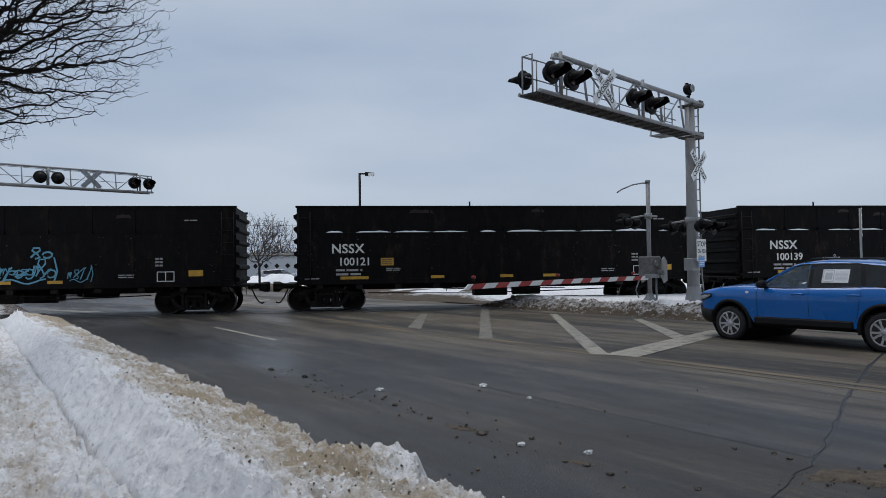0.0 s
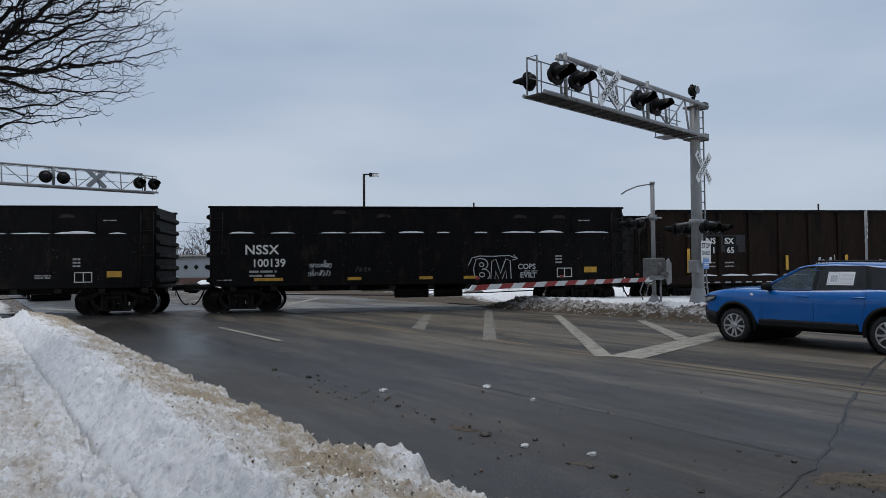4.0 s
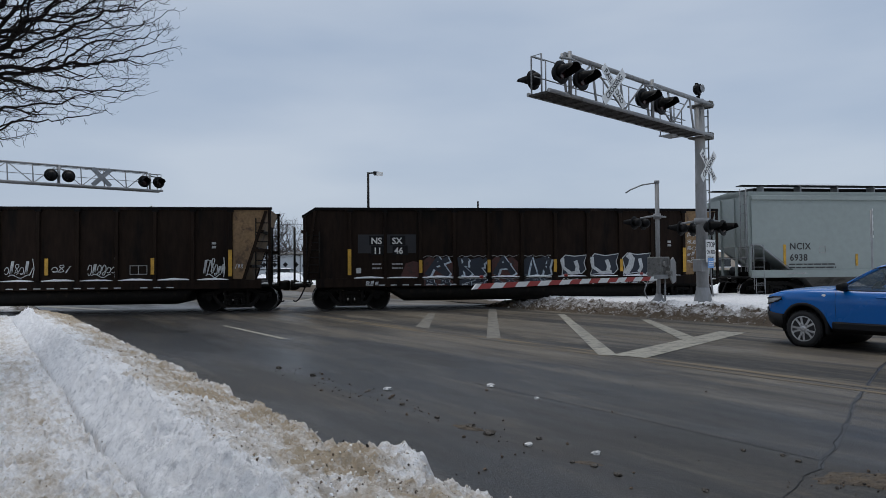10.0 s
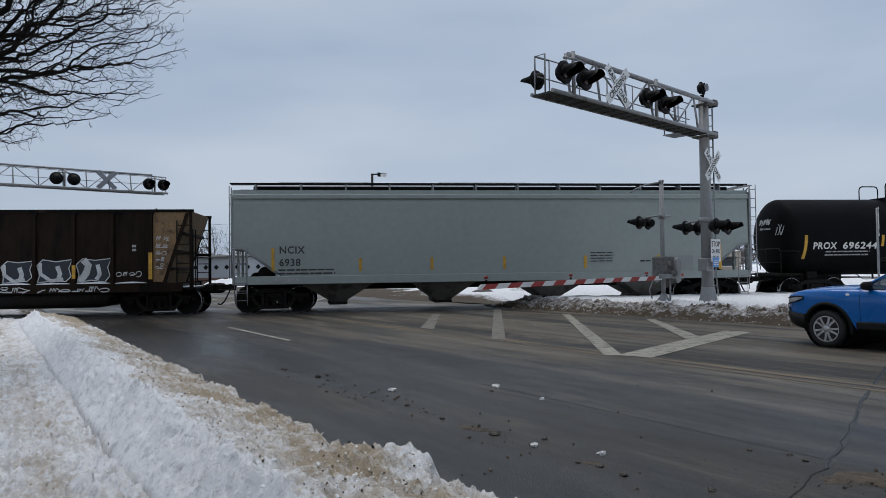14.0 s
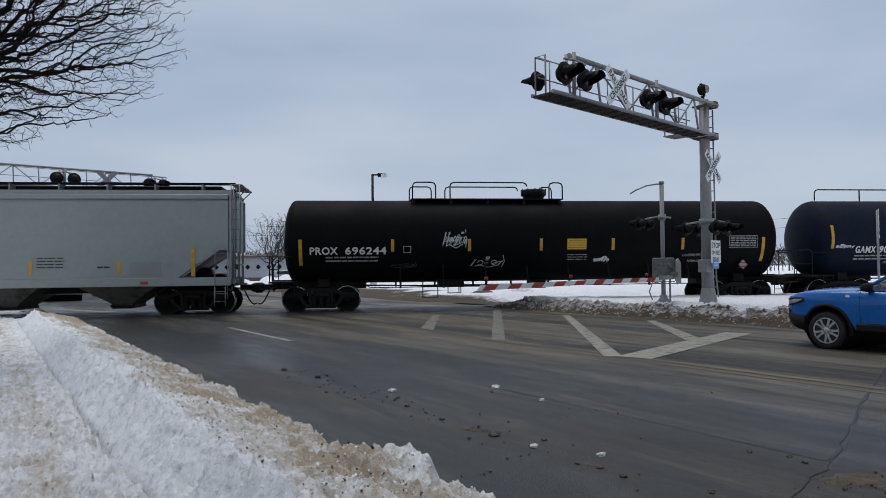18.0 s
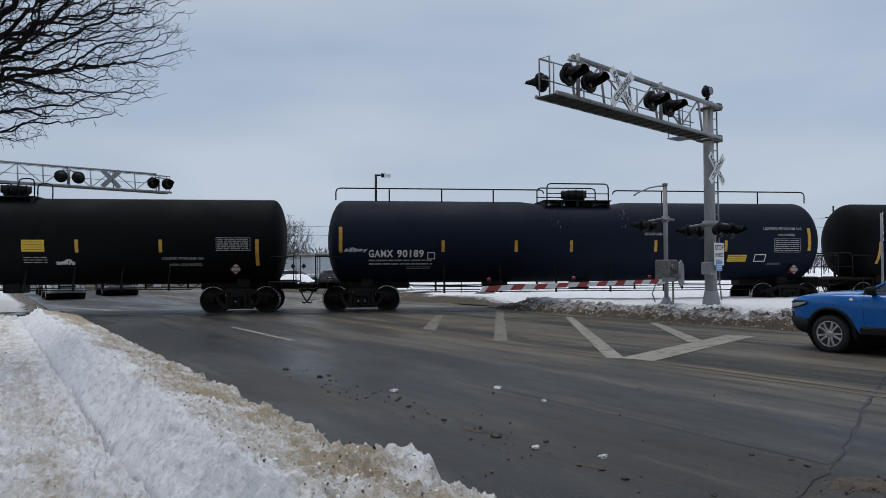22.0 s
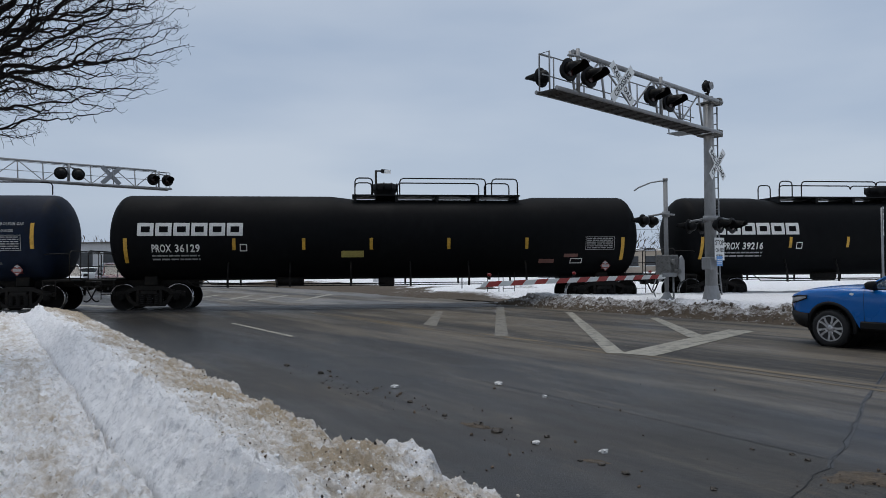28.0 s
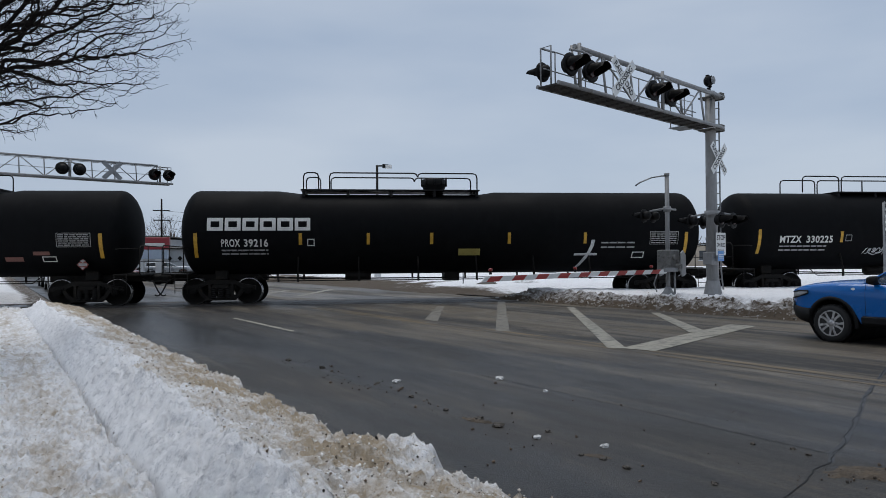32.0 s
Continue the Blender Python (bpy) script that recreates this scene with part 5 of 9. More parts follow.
# ---- covered hopper
def hopper(s):
    L = 18.4
    car = thing("covered_hopper", car_pose(s), "light grey covered hopper car with black lettering", "freight car", "train")
    add_truck(car, 1.30)
    add_truck(car, 17.1)
    zt, zs = 4.42, 1.10
    bm = bmesh.new()   # body with cut-back slope sheets at the ends
    prof = [(0.0, 4.17), (L, 4.17), (L, 2.15), (L - 0.35, 2.15), (L - 1.75, 1.30), (L - 1.75, zs), (1.75, zs), (1.75, 1.30), (0.35, 2.15), (0.0, 2.15)]
    prism(bm, prof, -1.46, 1.46)
    part("body", bm, M_HOPPER, car)
    bm = bmesh.new()
    for sy in (-1, 1):
        sx = []
        for x in (0.06, 0.36, 1.78, L - 1.78, L - 0.36, L - 0.06):
            zl = 2.15 if x < 0.5 or x > L - 0.5 else zs + 0.02
            sx.append([(x, sy * 1.46, zl), (x, sy * 1.545, zl + 0.06), (x, sy * 1.56, max(2.4, zl + 0.1)), (x, sy * 1.54, 3.7), (x, sy * 1.48, 3.98), (x, sy * 1.40, 3.98)])
        loft(bm, sx)
    bmesh.ops.recalc_face_normals(bm, faces=bm.faces)
    for f in bm.faces:
        f.smooth = False
    part("side_sheet", bm, M_HOPPER, car)
    for sy in (-1, 1):
        bm = bmesh.new()
        box(bm, 0.05, L - 0.05, min(sy * 1.42, sy * 1.60), max(sy * 1.42, sy * 1.60), 3.86, 4.02, 0.015)
        part("top_chord", bm, M_HOPPER, car)
        bm = bmesh.new()
        box(bm, 0.0, L, min(sy * 1.38, sy * 1.60), max(sy * 1.38, sy * 1.60), 0.98, 1.26, 0.015)
        part("side_sill", bm, M_HOPPER, car)
    bm = bmesh.new()   # roof
    rr = []
    for x in (0.0, L):
        rr.append([(x, -1.45, 4.02), (x, -1.0, 4.20), (x, 0, 4.26), (x, 1.0, 4.20), (x, 1.45, 4.02)])
    loft(bm, rr)
    part("roof", bm, M_HOPPER, car)
    bm = bmesh.new()   # running boards along the roof edge
    for sy in (-1, 1):
        box(bm, -0.12, L + 0.12, sy * 1.05 - 0.22, sy * 1.05 + 0.22, 4.40, 4.44)
    part("running_board", bm, M_SIGBLACK, car, "dark roof walkway")
    for xe, d in ((L, 1),):
        bm = bmesh.new()
        box(bm, xe - 0.02, xe + 0.34, -1.25, 1.25, 4.37, 4.40)
        for y in (-1.1, 0.0, 1.1):
            tube(bm, [(xe, y, 4.05), (xe + 0.32, y, 4.37)], 0.02, 5)
        ladder(bm, xe + 0.03, xe + 0.30, -1.50, 1.0, 4.37, 10, 0.018)
        box(bm, xe - 0.02, xe + 0.05, -1.60, -1.45, 1.2, 4.1)
        part("roof_platform", bm, M_STEEL, car, "end platform and side ladder")
    for sy in (-1, 1):
        for k in range(12):
            bm = bmesh.new()
            box(bm, 0.7 + 1.52 * k, 0.75 + 1.52 * k, sy * 1.05 - 0.2, sy * 1.05 + 0.2, 4.05, 4.40)
            part("walkway_post", bm, M_STEEL, car)
    # black box that fills the dark band between roof and walkway
    bm = bmesh.new()
    box(bm, 0.6, L - 0.4, -0.80, 0.80, 4.1, 4.38, 0.03)
    part("dark_roof_box", bm, M_SIGBLACK, car)
    bm = bmesh.new()
    box(bm, 1.5, 4.6, -1.27, -0.84, 4.44, 4.47)
    part("roof_snow", bm, M_ICE, car, "snow along the roof walkway")
    bm = bmesh.new()
    box(bm, 7.0, 10.2, -1.27, -0.84, 4.44, 4.465)
    part("roof_snow", bm, M_ICE, car, "snow along the roof walkway")
    for k, (xa, xb) in enumerate(((2.3, 4.62), (6.1, 8.2), (10.0, 12.25), (13.6, 15.9))):
        bm = bmesh.new()
        c = (xa + xb) / 2
        rr = []
        for z, hx, hy in ((1.0, (xb - xa) / 2 + 0.10, 1.40), (0.42, 0.36, 0.85), (0.30, 0.26, 0.75)):
            rr.append([(c - hx, -hy, z), (c + hx, -hy, z), (c + hx, hy, z), (c - hx, hy, z)])
        loft(bm, rr, smooth=False)
        hp = part("hopper_bay", bm, M_HOPDARK, car, "grimy discharge bay")
        bm = bmesh.new()
        box(bm, c - 0.32, c + 0.32, -0.86, 0.86, 0.24, 0.34, 0.02)
        cyl(bm, (c - 0.3, -0.9, 0.33), (c - 0.3, 0.9, 0.33), 0.06, n=8)
        part("outlet_gate", bm, M_UNDER, hp)
    bm = bmesh.new()
    box(bm, 0.2, L - 0.2, -0.2, 0.2, 0.75, 1.02)
    part("centre_sill", bm, M_UNDER, car)
    for xe, d in ((0.0, -1), (L, 1)):
        bm = bmesh.new()
        ladder(bm, xe - d * 0.08, xe - d * 0.48, -1.60, 0.55, 2.2, 5)
        ladder(bm, xe + d * 0.02, xe + d * 0.02 + 0.0001, -1.2, 1.2, 4.2, 1)
        tube(bm, [(xe + d * 0.1, -1.45, 1.2), (xe + d * 0.1, -1.45, 4.3)], 0.02, 5)
        tube(bm, [(xe + d * 0.1, -1.05, 1.2), (xe + d * 0.1, -1.05, 4.3)], 0.02, 5)
        for k in range(9):
            tube(bm, [(xe + d * 0.1, -1.45, 1.4 + 0.33 * k), (xe + d * 0.1, -1.05, 1.4 + 0.33 * k)], 0.014, 5)
        part("corner_ladder", bm, M_STEEL, car)
        for yy in (-1.42, -0.5, 0.5, 1.42):
            bm = bmesh.new()
            box(bm, min(xe, xe - d * 0.07), max(xe, xe - d * 0.07), yy - 0.05, yy + 0.05, 1.0, 2.15)
            box(bm, min(xe, xe + d * 0.06), max(xe, xe + d * 0.06), yy - 0.05, yy + 0.05, 2.15, 4.0)
            part("end_post", bm, M_HOPPER, car)
        bm = bmesh.new()
        tube(bm, [(xe, -1.55, 2.18), (xe - d * 0.35, -1.55, 2.18), (xe - d * 1.5, -1.55, 1.30)], 0.03, 6)
        tube(bm, [(xe - d * 0.02, -1.55, 1.2), (xe - d * 0.02, -1.55, 2.2)], 0.02, 5)
        tube(bm, [(xe - d * 0.02, -1.55, 1.7), (xe + d * 0.02, 1.55, 1.7)], 0.02, 5)
        part("end_railing", bm, M_STEEL, car)
        bm = bmesh.new()
        cyl(bm, (xe - d * 1.0, -0.2, 1.32), (xe - d * 1.0, -0.75, 1.32), 0.28, n=16)
        cyl(bm, (xe - d * 0.6, -0.2, 1.2), (xe - d * 0.6, 0.7, 1.2), 0.2, n=12)
        part("air_tank", bm, M_UNDER, car)
        bm = bmesh.new()
        box(bm, min(xe - d * 1.6, xe + d * 0.12), max(xe - d * 1.6, xe + d * 0.12), -1.5, 1.5, 0.96, 1.02)
        part("end_platform", bm, M_UNDER, car)
        bm = bmesh.new()
        ladder(bm, xe - d * 0.15, xe - d * 0.5, -1.62, 0.30, 0.95, 2)
        part("step", bm, M_STEEL, car)
        add_coupler(car, xe + d * 0.1, d)
    y = -1.575
    letters(car, "NCIX", 1.53, 2.02, 0.25, -1.566, M_BLACKLET, 0.95, 1.1)
    letters(car, "6938", 1.53, 1.60, 0.25, -1.566, M_BLACKLET, 0.95, 1.12)
    outline_box(car, 2.72, 2.99, 1.88, 2.14, -1.568, 0.02, M_GREYLET)
    bars(car, 1.5, 3.4, (1.32, 1.44), 0.05, -1.562, M_BLACKLET, gaps=7, seed=9)
    bars(car, 12.35, 13.2, (1.62, 1.72, 1.82, 1.92), 0.035, -1.566, M_BLACKLET, gaps=3, seed=10)
    bars(car, 14.2, 14.6, (1.60, 1.62), 0.035, -1.566, M_BLACKLET, gaps=2, seed=10)
    for x in (1.33, 4.24, 6.69, 9.24, 12.16, 14.88):
        plate(car, x - 0.05, x + 0.05, 1.40, 1.84 if x > 2 else 2.2, -1.562, M_YELLOW, label="upright yellow reflective strip")
    plate(car, 17.16, 17.28, 1.30, 2.25, -1.575, M_YELLOW, label="upright yellow reflective strip")
    M_PATCH = mat("repainted_patch", (0.22, 0.235, 0.235), 0.6, var=0.12)
    plate(car, 15.2, 16.2, 1.34, 1.80, -1.562, M_PATCH, "paint_patch", 0.003)
    plate(car, 15.55, 15.8, 1.05, 1.15, -1.602, M_RED, "stencil", 0.003)
    bars(car, 1.4, 2.2, (1.10,), 0.06, -1.602, M_GREYLET, gaps=4, seed=3)
    bars(car, 14.2, 14.8, (1.10,), 0.06, -1.602, M_GREYLET, gaps=4, seed=3)
    CARS.append((car, s))
    return car


hopper(-17.0)


# ---- tank cars
TZ, TR = 2.475, 1.485


def skin(x, z, lift=0.0):
    """A place on a tank's near side at that height."""
    a = math.asin(max(-0.999, min(0.999, (z - TZ) / TR)))
    return Vector((x, -(TR + lift) * math.cos(a), TZ + (TR + lift) * math.sin(a)))


def tank_words(car, text, x, x1, z, h, material=None, spacing=1.10, bold=0.036):
    bm = words_bm(text, h, 0.0, spacing, bold=bold)
    lo, hi = min(v.co.x for v in bm.verts), max(v.co.x for v in bm.verts)
    for v in bm.verts:
        v.co.x = (v.co.x - lo) * (x1 - x) / (hi - lo)
    for k in range(1, 6):
        bmesh.ops.bisect_plane(bm, geom=bm.verts[:] + bm.edges[:] + bm.faces[:], plane_co=(0, h * k / 6, 0), plane_no=(0, 1, 0))
    for v in bm.verts:
        v.co = skin(x + v.co.x, z + v.co.y, 0.006)
    return part("lettering", bm, material or M_WHITE, car)


def tank_plate(car, x0, x1, z0, z1, material, name="reflector", lift=0.006, label=""):
    bm = bmesh.new()
    n = max(2, int((z1 - z0) / 0.06))
    a = [(bm.verts.new(skin(x0, z0 + (z1 - z0) * k / n, lift)), bm.verts.new(skin(x1, z0 + (z1 - z0) * k / n, lift))) for k in range(n + 1)]
    for p, q in zip(a, a[1:]):
        bm.faces.new((p[0], p[1], q[1], q[0]))
    return part(name, bm, material, car, label)


def tank_bars(car, x0, x1, zs, h, material, gaps=4, seed=1, name="stencil"):
    rnd = random.Random(seed)
    bm = bmesh.new()
    for z in zs:
        x = x0
        while x < x1 - 0.01:
            w = min(x1 - x, rnd.uniform(0.6, 1.4) * (x1 - x0) / gaps)
            vs = [bm.verts.new(skin(*p, 0.007)) for p in ((x, z), (x + w * 0.85, z), (x + w * 0.85, z + h), (x, z + h))]
            bm.faces.new(vs)
            x += w
    return tagged(part(name, bm, material, car), "rows of stencilled writing too small to read", kind="stuff")


def tank_frame(car, x0, x1, z0, z1, t, material):
    bm = bmesh.new()
    for a, b, c, d in ((x0, x1, z0, z0 + t), (x0, x1, z1 - t, z1), (x0, x0 + t, z0, z1), (x1 - t, x1, z0, z1)):
        n = max(1, int((d - c) / 0.08))
        for k in range(n):
            lo, hi = c + (d - c) * k / n, c + (d - c) * (k + 1) / n
            bm.faces.new([bm.verts.new(skin(*p, 0.007)) for p in ((a, lo), (b, lo), (b, hi), (a, hi))])
    return part("stencil_box", bm, material, car)


def tank_car(s, L, label, paint, rail_from, rail_to, dome, wheels=(1.4, 16.9), low=(0.80,), gap=2.0, sunk=None, hd=0.62):
    car = thing("tank_car", car_pose(s), label, "freight car", "train")
    add_truck(car, wheels[0])
    add_truck(car, wheels[1])
    bm = bmesh.new()
    prof = []
    for k in range(9):
        a = math.pi / 2 * k / 8
        prof.append((max(0.02, TR * math.sin(a)), hd - hd * math.cos(a)))
    prof += [(TR, hd + 0.02)] + [(TR, hd + (L - 2 * hd) * k / 12) for k in range(1, 12)] + [(TR, L - hd - 0.02)]
    for k in range(9):
        a = math.pi / 2 * (1 - k / 8)
        prof.append((max(0.02, TR * math.sin(a)), L - hd + hd * math.cos(a)))
    if sunk:   # the jacket steps down on top, round the platform
        prof = [p for p in prof if not (hd + 0.5 < p[1] < L - hd - 0.5)]
        prof += [(TR, x) for x in (sunk[0] - 0.9, sunk[0] - 0.45, sunk[0], sunk[1], sunk[1] + 0.35, sunk[1] + 0.7)]
        prof.sort(key=lambda p: p[1])
    lathe(bm, prof, 56, "x", at=(0, 0, TZ))
    if sunk:
        for v in bm.verts:
            d = max(0.0, sunk[0] - v.co.x, v.co.x - sunk[1])
            v.co.z -= 0.11 * (1 - ease(0, 0.85, d)) * ease(TZ + 0.9, TZ + TR, v.co.z)
    part("tank", bm, paint, car)
    for xe, d in ((0.0, -1), (L, 1)):
        bm = bmesh.new()
        x2 = xe - d * 2.9
        box(bm, min(xe + d * 0.35, x2), max(xe + d * 0.35, x2), -0.32, 0.32, 0.80, 1.12, 0.02)
        part("stub_sill", bm, M_UNDER, car)
        bm = bmesh.new()
        xs = xe - d * 1.4
        box(bm, xs - 0.22, xs + 0.22, -0.7, 0.7, 0.84, 1.16, 0.03)
        prism(bm, [(-0.7, 1.15), (0.7, 1.15), (0.8, 1.45), (0.7, 1.45), (0.6, 1.34), (-0.6, 1.34), (-0.7, 1.45), (-0.8, 1.45)], xs - 0.2, xs + 0.2, axis="x")
        part("saddle", bm, M_UNDER, car)
        bm = bmesh.new()
        box(bm, min(xe - d * 0.5, xe + d * 0.4), max(xe - d * 0.5, xe + d * 0.4), -1.45, 1.45, 1.02, 1.08, 0.01)
        part("end_platform", bm, M_UNDER, car)
        bm = bmesh.new()
        xr = xe + d * 0.36
        tube(bm, [(xr, -1.45, 1.08), (xr, -1.45, 1.92), (xr, -1.30, 2.02), (xr, 1.30, 2.02), (xr, 1.45, 1.92), (xr, 1.45, 1.08)], 0.019, 5)
        tube(bm, [(xr, -1.45, 1.5), (xr, 1.45, 1.5)], 0.015, 5)
        tube(bm, [(xr, -0.5, 1.08), (xr, -0.5, 2.02)], 0.015, 5)
        tube(bm, [(xr, -1.45, 1.92), (xe - d * 0.25, -1.50, 1.92), (xe - d * 0.45, -1.35, 1.9)], 0.017, 5)
        part("end_railing", bm, M_UNDER, car)
        bm = bmesh.new()
        ladder(bm, xe - d * 0.05, xe - d * 0.45, -1.47, 0.42, 1.08, 2)
        part("step", bm, M_UNDER, car)
        add_coupler(car, xe + d * 0.3, d)
    # low pipe rails on hangers below the tank
    for sy in (-1.36, 1.36):
        bm = bmesh.new()
        for z in low:
            tube(bm, [(2.7, sy, 1.04), (3.0, sy, z), (L - 3.0, sy, z), (L - 2.7, sy, 1.04)], 0.017, 6)
        part("safety_rail", bm, M_UNDER, car)
        k = 0
        while 4.05 + gap * k < L - 3.2:
            x = 4.05 + gap * k
            k += 1
            bm = bmesh.new()
            box(bm, x - 0.035, x + 0.035, sy - 0.015, sy + 0.015, min(low) - 0.04, 1.1)
            tube(bm, [(x, sy, 1.08), (x, sy * 0.86, 1.66)], 0.03, 5)
            part("rail_hanger", bm, M_UNDER, car)
    bm = bmesh.new()
    box(bm, L * 0.5 - 0.2, L * 0.5 + 0.35, -0.4, 0.4, 0.72, 1.2, 0.03)
    cyl(bm, (L * 0.3, -0.5, 0.95), (L * 0.3 + 0.9, -0.5, 0.95), 0.16, n=12)
    tube(bm, [(2.6, -0.6, 0.92), (L * 0.3, -0.6, 0.85), (L * 0.5, -0.6, 0.84)], 0.025, 5)
    part("brake_gear", bm, M_UNDER, car)
    # top platform and railing
    zp = TZ + TR - 0.02
    bm = bmesh.new()
    box(bm, rail_from - 0.1, rail_to + 0.1, -0.75, 0.75, zp, zp + 0.04)
    for k in range(5):
        x = rail_from + (rail_to - rail_from) * k / 4
        box(bm, x - 0.05, x + 0.05, -0.7, 0.7, zp - 0.22, zp)
    part("top_platform", bm, M_SIGBLACK, car)
    return car, zp


def top_rail(car, spans, zp, heights=(0.62,), sides=(-0.72, 0.72)):
    for x0, x1, end0, end1 in spans:
        for sy in sides:
            bm = bmesh.new()
            for h in heights:
                pts = [(x0, sy, zp)] if end0 else []
                r = 0.14
                pts += [(x0, sy, zp + h - r), (x0 + 0.04, sy, zp + h - 0.04), (x0 + r, sy, zp + h), (x1 - r, sy, zp + h), (x1 - 0.04, sy, zp + h - 0.04), (x1, sy, zp + h - r)]
                pts += [(x1, sy, zp)] if end1 else []
                if h == heights[0]:
                    tube(bm, pts, 0.024, 6)
                else:
                    tube(bm, [(x0, sy, zp + h), (x1, sy, zp + h)], 0.018, 5)
            n = max(1, round((x1 - x0) / 2.1))
            for k in range(1, n):
                x = x0 + (x1 - x0) * k / n
                tube(bm, [(x, sy, zp - 0.05), (x, sy, zp + heights[0])], 0.026, 5)
            part("top_railing", bm, M_SIGBLACK, car)


def dome_on(car, x, zp, r=0.42, h=0.42):
    bm = bmesh.new()
    lathe(bm, [(r * 0.74, -0.12), (r * 0.8, h * 0.1), (r * 1.0, h * 0.5), (r * 1.06, h * 0.62), (r * 1.06, h * 0.95), (r * 0.95, h + 0.02), (r * 0.3, h + 0.05)], 28, "z", at=(x, 0, zp))
    dome = part("valve_dome", bm, M_SIGBLACK, car)
    for k in range(10):
        a = 2 * math.pi * k / 10 + 0.2
        c, t = math.cos(a) * r * 1.07, math.sin(a) * r * 1.07
        bm = bmesh.new()
        cyl(bm, (x + c, t, zp + h * 0.5), (x + c, t, zp + h * 1.08), 0.028, n=6)
        part("eye_bolt", bm, M_SIGBLACK, dome)


M_PANELY = mat("yellow_panel", (0.55, 0.36, 0.02), 0.5, var=0.15)
M_FADEY = mat("faded_yellow_panel", (0.33, 0.28, 0.08), 0.6, var=0.25)
M_TRAFFIC = mat("panel_print", (0.10, 0.07, 0.01), 0.6, var=0.2)
M_FAINT = mat("faint_paint", (0.06, 0.06, 0.06), 0.7, var=0.5, scale=9, fine=60)
M_PLACF = mat("faded_red_label", (0.16, 0.07, 0.055), 0.6, var=0.25)
M_PLAC = mat("red_placard", (0.17, 0.028, 0.022), 0.5, var=0.2)


def placard(car, x, z):
    r, y = 0.19, -1.30
    bm = bmesh.new()
    prism(bm, [(x, z - r), (x + r, z), (x, z + r), (x - r, z)], y, y + 0.01)
    box(bm, x - 0.03, x + 0.03, y + 0.01, y + 0.5, z - 0.12, z + 0.12)
    plc = part("placard", bm, M_PLAC, car, "diamond hazard placard")
    bm = bmesh.new()
    prism(bm, [(x, z + 0.06), (x + 0.09, z + 0.13), (x, z + 0.16), (x - 0.09, z + 0.13)], y - 0.004, y - 0.001)
    box(bm, x - 0.13, x + 0.13, y - 0.004, y - 0.001, z - 0.045, z + 0.045)
    prism(bm, [(x - 0.07, z - 0.09), (x + 0.07, z - 0.09), (x, z - 0.15)], y - 0.004, y - 0.001)
    part("placard_text", bm, M_GREYLET, plc)


def strips(car, xs, z0=2.02, z1=2.42, ends=()):
    for x in xs:
        tank_plate(car, x - 0.055, x + 0.055, z0, z1, M_YELLOW, label="upright yellow reflective strip")
    for x in ends:
        tank_plate(car, x - 0.06, x + 0.06, 1.62, 2.5, M_YELLOW, label="tall yellow reflective strip")


def block_mark(car, x0, x1, z0, z1, n, material):
    """A company's wide mark, as plain hollow blocks."""
    step = (x1 - x0) / n
    t = (z1 - z0) * 0.27
    for k in range(n):
        a, b = x0 + k * step, x0 + (k + 0.9) * step
        bm = bmesh.new()
        for p, q, c, d in ((a, b, z0, z0 + t), (a, b, z1 - t, z1), (a, a + t, z0 + t, z1 - t), (b - t, b, z0 + t, z1 - t)):
            m = max(2, int((d - c) / 0.06))
            for j in range(m):
                lo, hi = c + (d - c) * j / m, c + (d - c) * (j + 1) / m
                bm.faces.new([bm.verts.new(skin(*v, 0.006)) for v in ((p, lo), (q, lo), (q, hi), (p, hi))])
        part("company_mark", bm, material, car, "white block of a company mark")


def data_block(car, x0, x1, z0, z1):
    tank_bars(car, x0 + 0.05, x1 - 0.05, [z0 + 0.05 + (z1 - z0 - 0.06) * k / 6 for k in range(6)], 0.03, M_GREYLET, 6, 24)
    tank_frame(car, x0, x1, z0, z1, 0.016, M_GREYLET)


# first tank: scribbles and a mid railing with the dome at its right
tk0, zp = tank_car(3.03, 18.27, "black tank car with white scribbles and yellow strips", M_TANK, 4.6, 9.95, 9.15, wheels=(1.33, 16.76), gap=1.5, low=(0.84,), hd=0.44)
top_rail(tk0, [(4.55, 5.38, True, True), (5.9, 8.72, True, False), (9.55, 10.05, True, True)], zp)
dome_on(tk0, 9.15, zp)
tank_words(tk0, "PROX", 0.97, 1.92, 1.99, 0.25)
tank_words(tk0, "696244", 2.16, 3.57, 1.99, 0.25)
tank_bars(tk0, 1.5, 3.3, (1.74, 1.86), 0.05, M_GREYLET, 9, 3)
strips(tk0, (3.78, 6.46, 9.03, 11.67, 14.3), z0=2.07, z1=2.49, ends=(0.66, 17.42))
tank_frame(tk0, 4.15, 4.42, 2.02, 2.26, 0.025, M_GREYLET)
tank_plate(tk0, 9.98, 10.68, 2.10, 2.48, M_PANELY, "placard", label="yellow panel with unreadable lines")
tank_bars(tk0, 10.02, 10.64, (2.16, 2.24, 2.32, 2.40), 0.018, M_TRAFFIC, 4, 16)
tank_bars(tk0, 10.0, 10.75, (1.74, 1.82, 1.90), 0.025, M_GREYLET, 3, 6)
tank_words(tk0, "LIQUEFIED PETROLEUM GAS", 14.33, 15.66, 1.83, 0.085, M_GREYLET)
tank_words(tk0, "NON-ODORIZED", 14.55, 15.6, 1.62, 0.085, M_GREYLET)
data_block(tk0, 16.08, 17.2, 2.12, 2.56)
placard(tk0, 16.70, 1.50)
tag(tk0, 5.5, 6.35, 2.25, 2.82, 0, M_WSPRAY, 7, 81, 0.028, curve=skin)
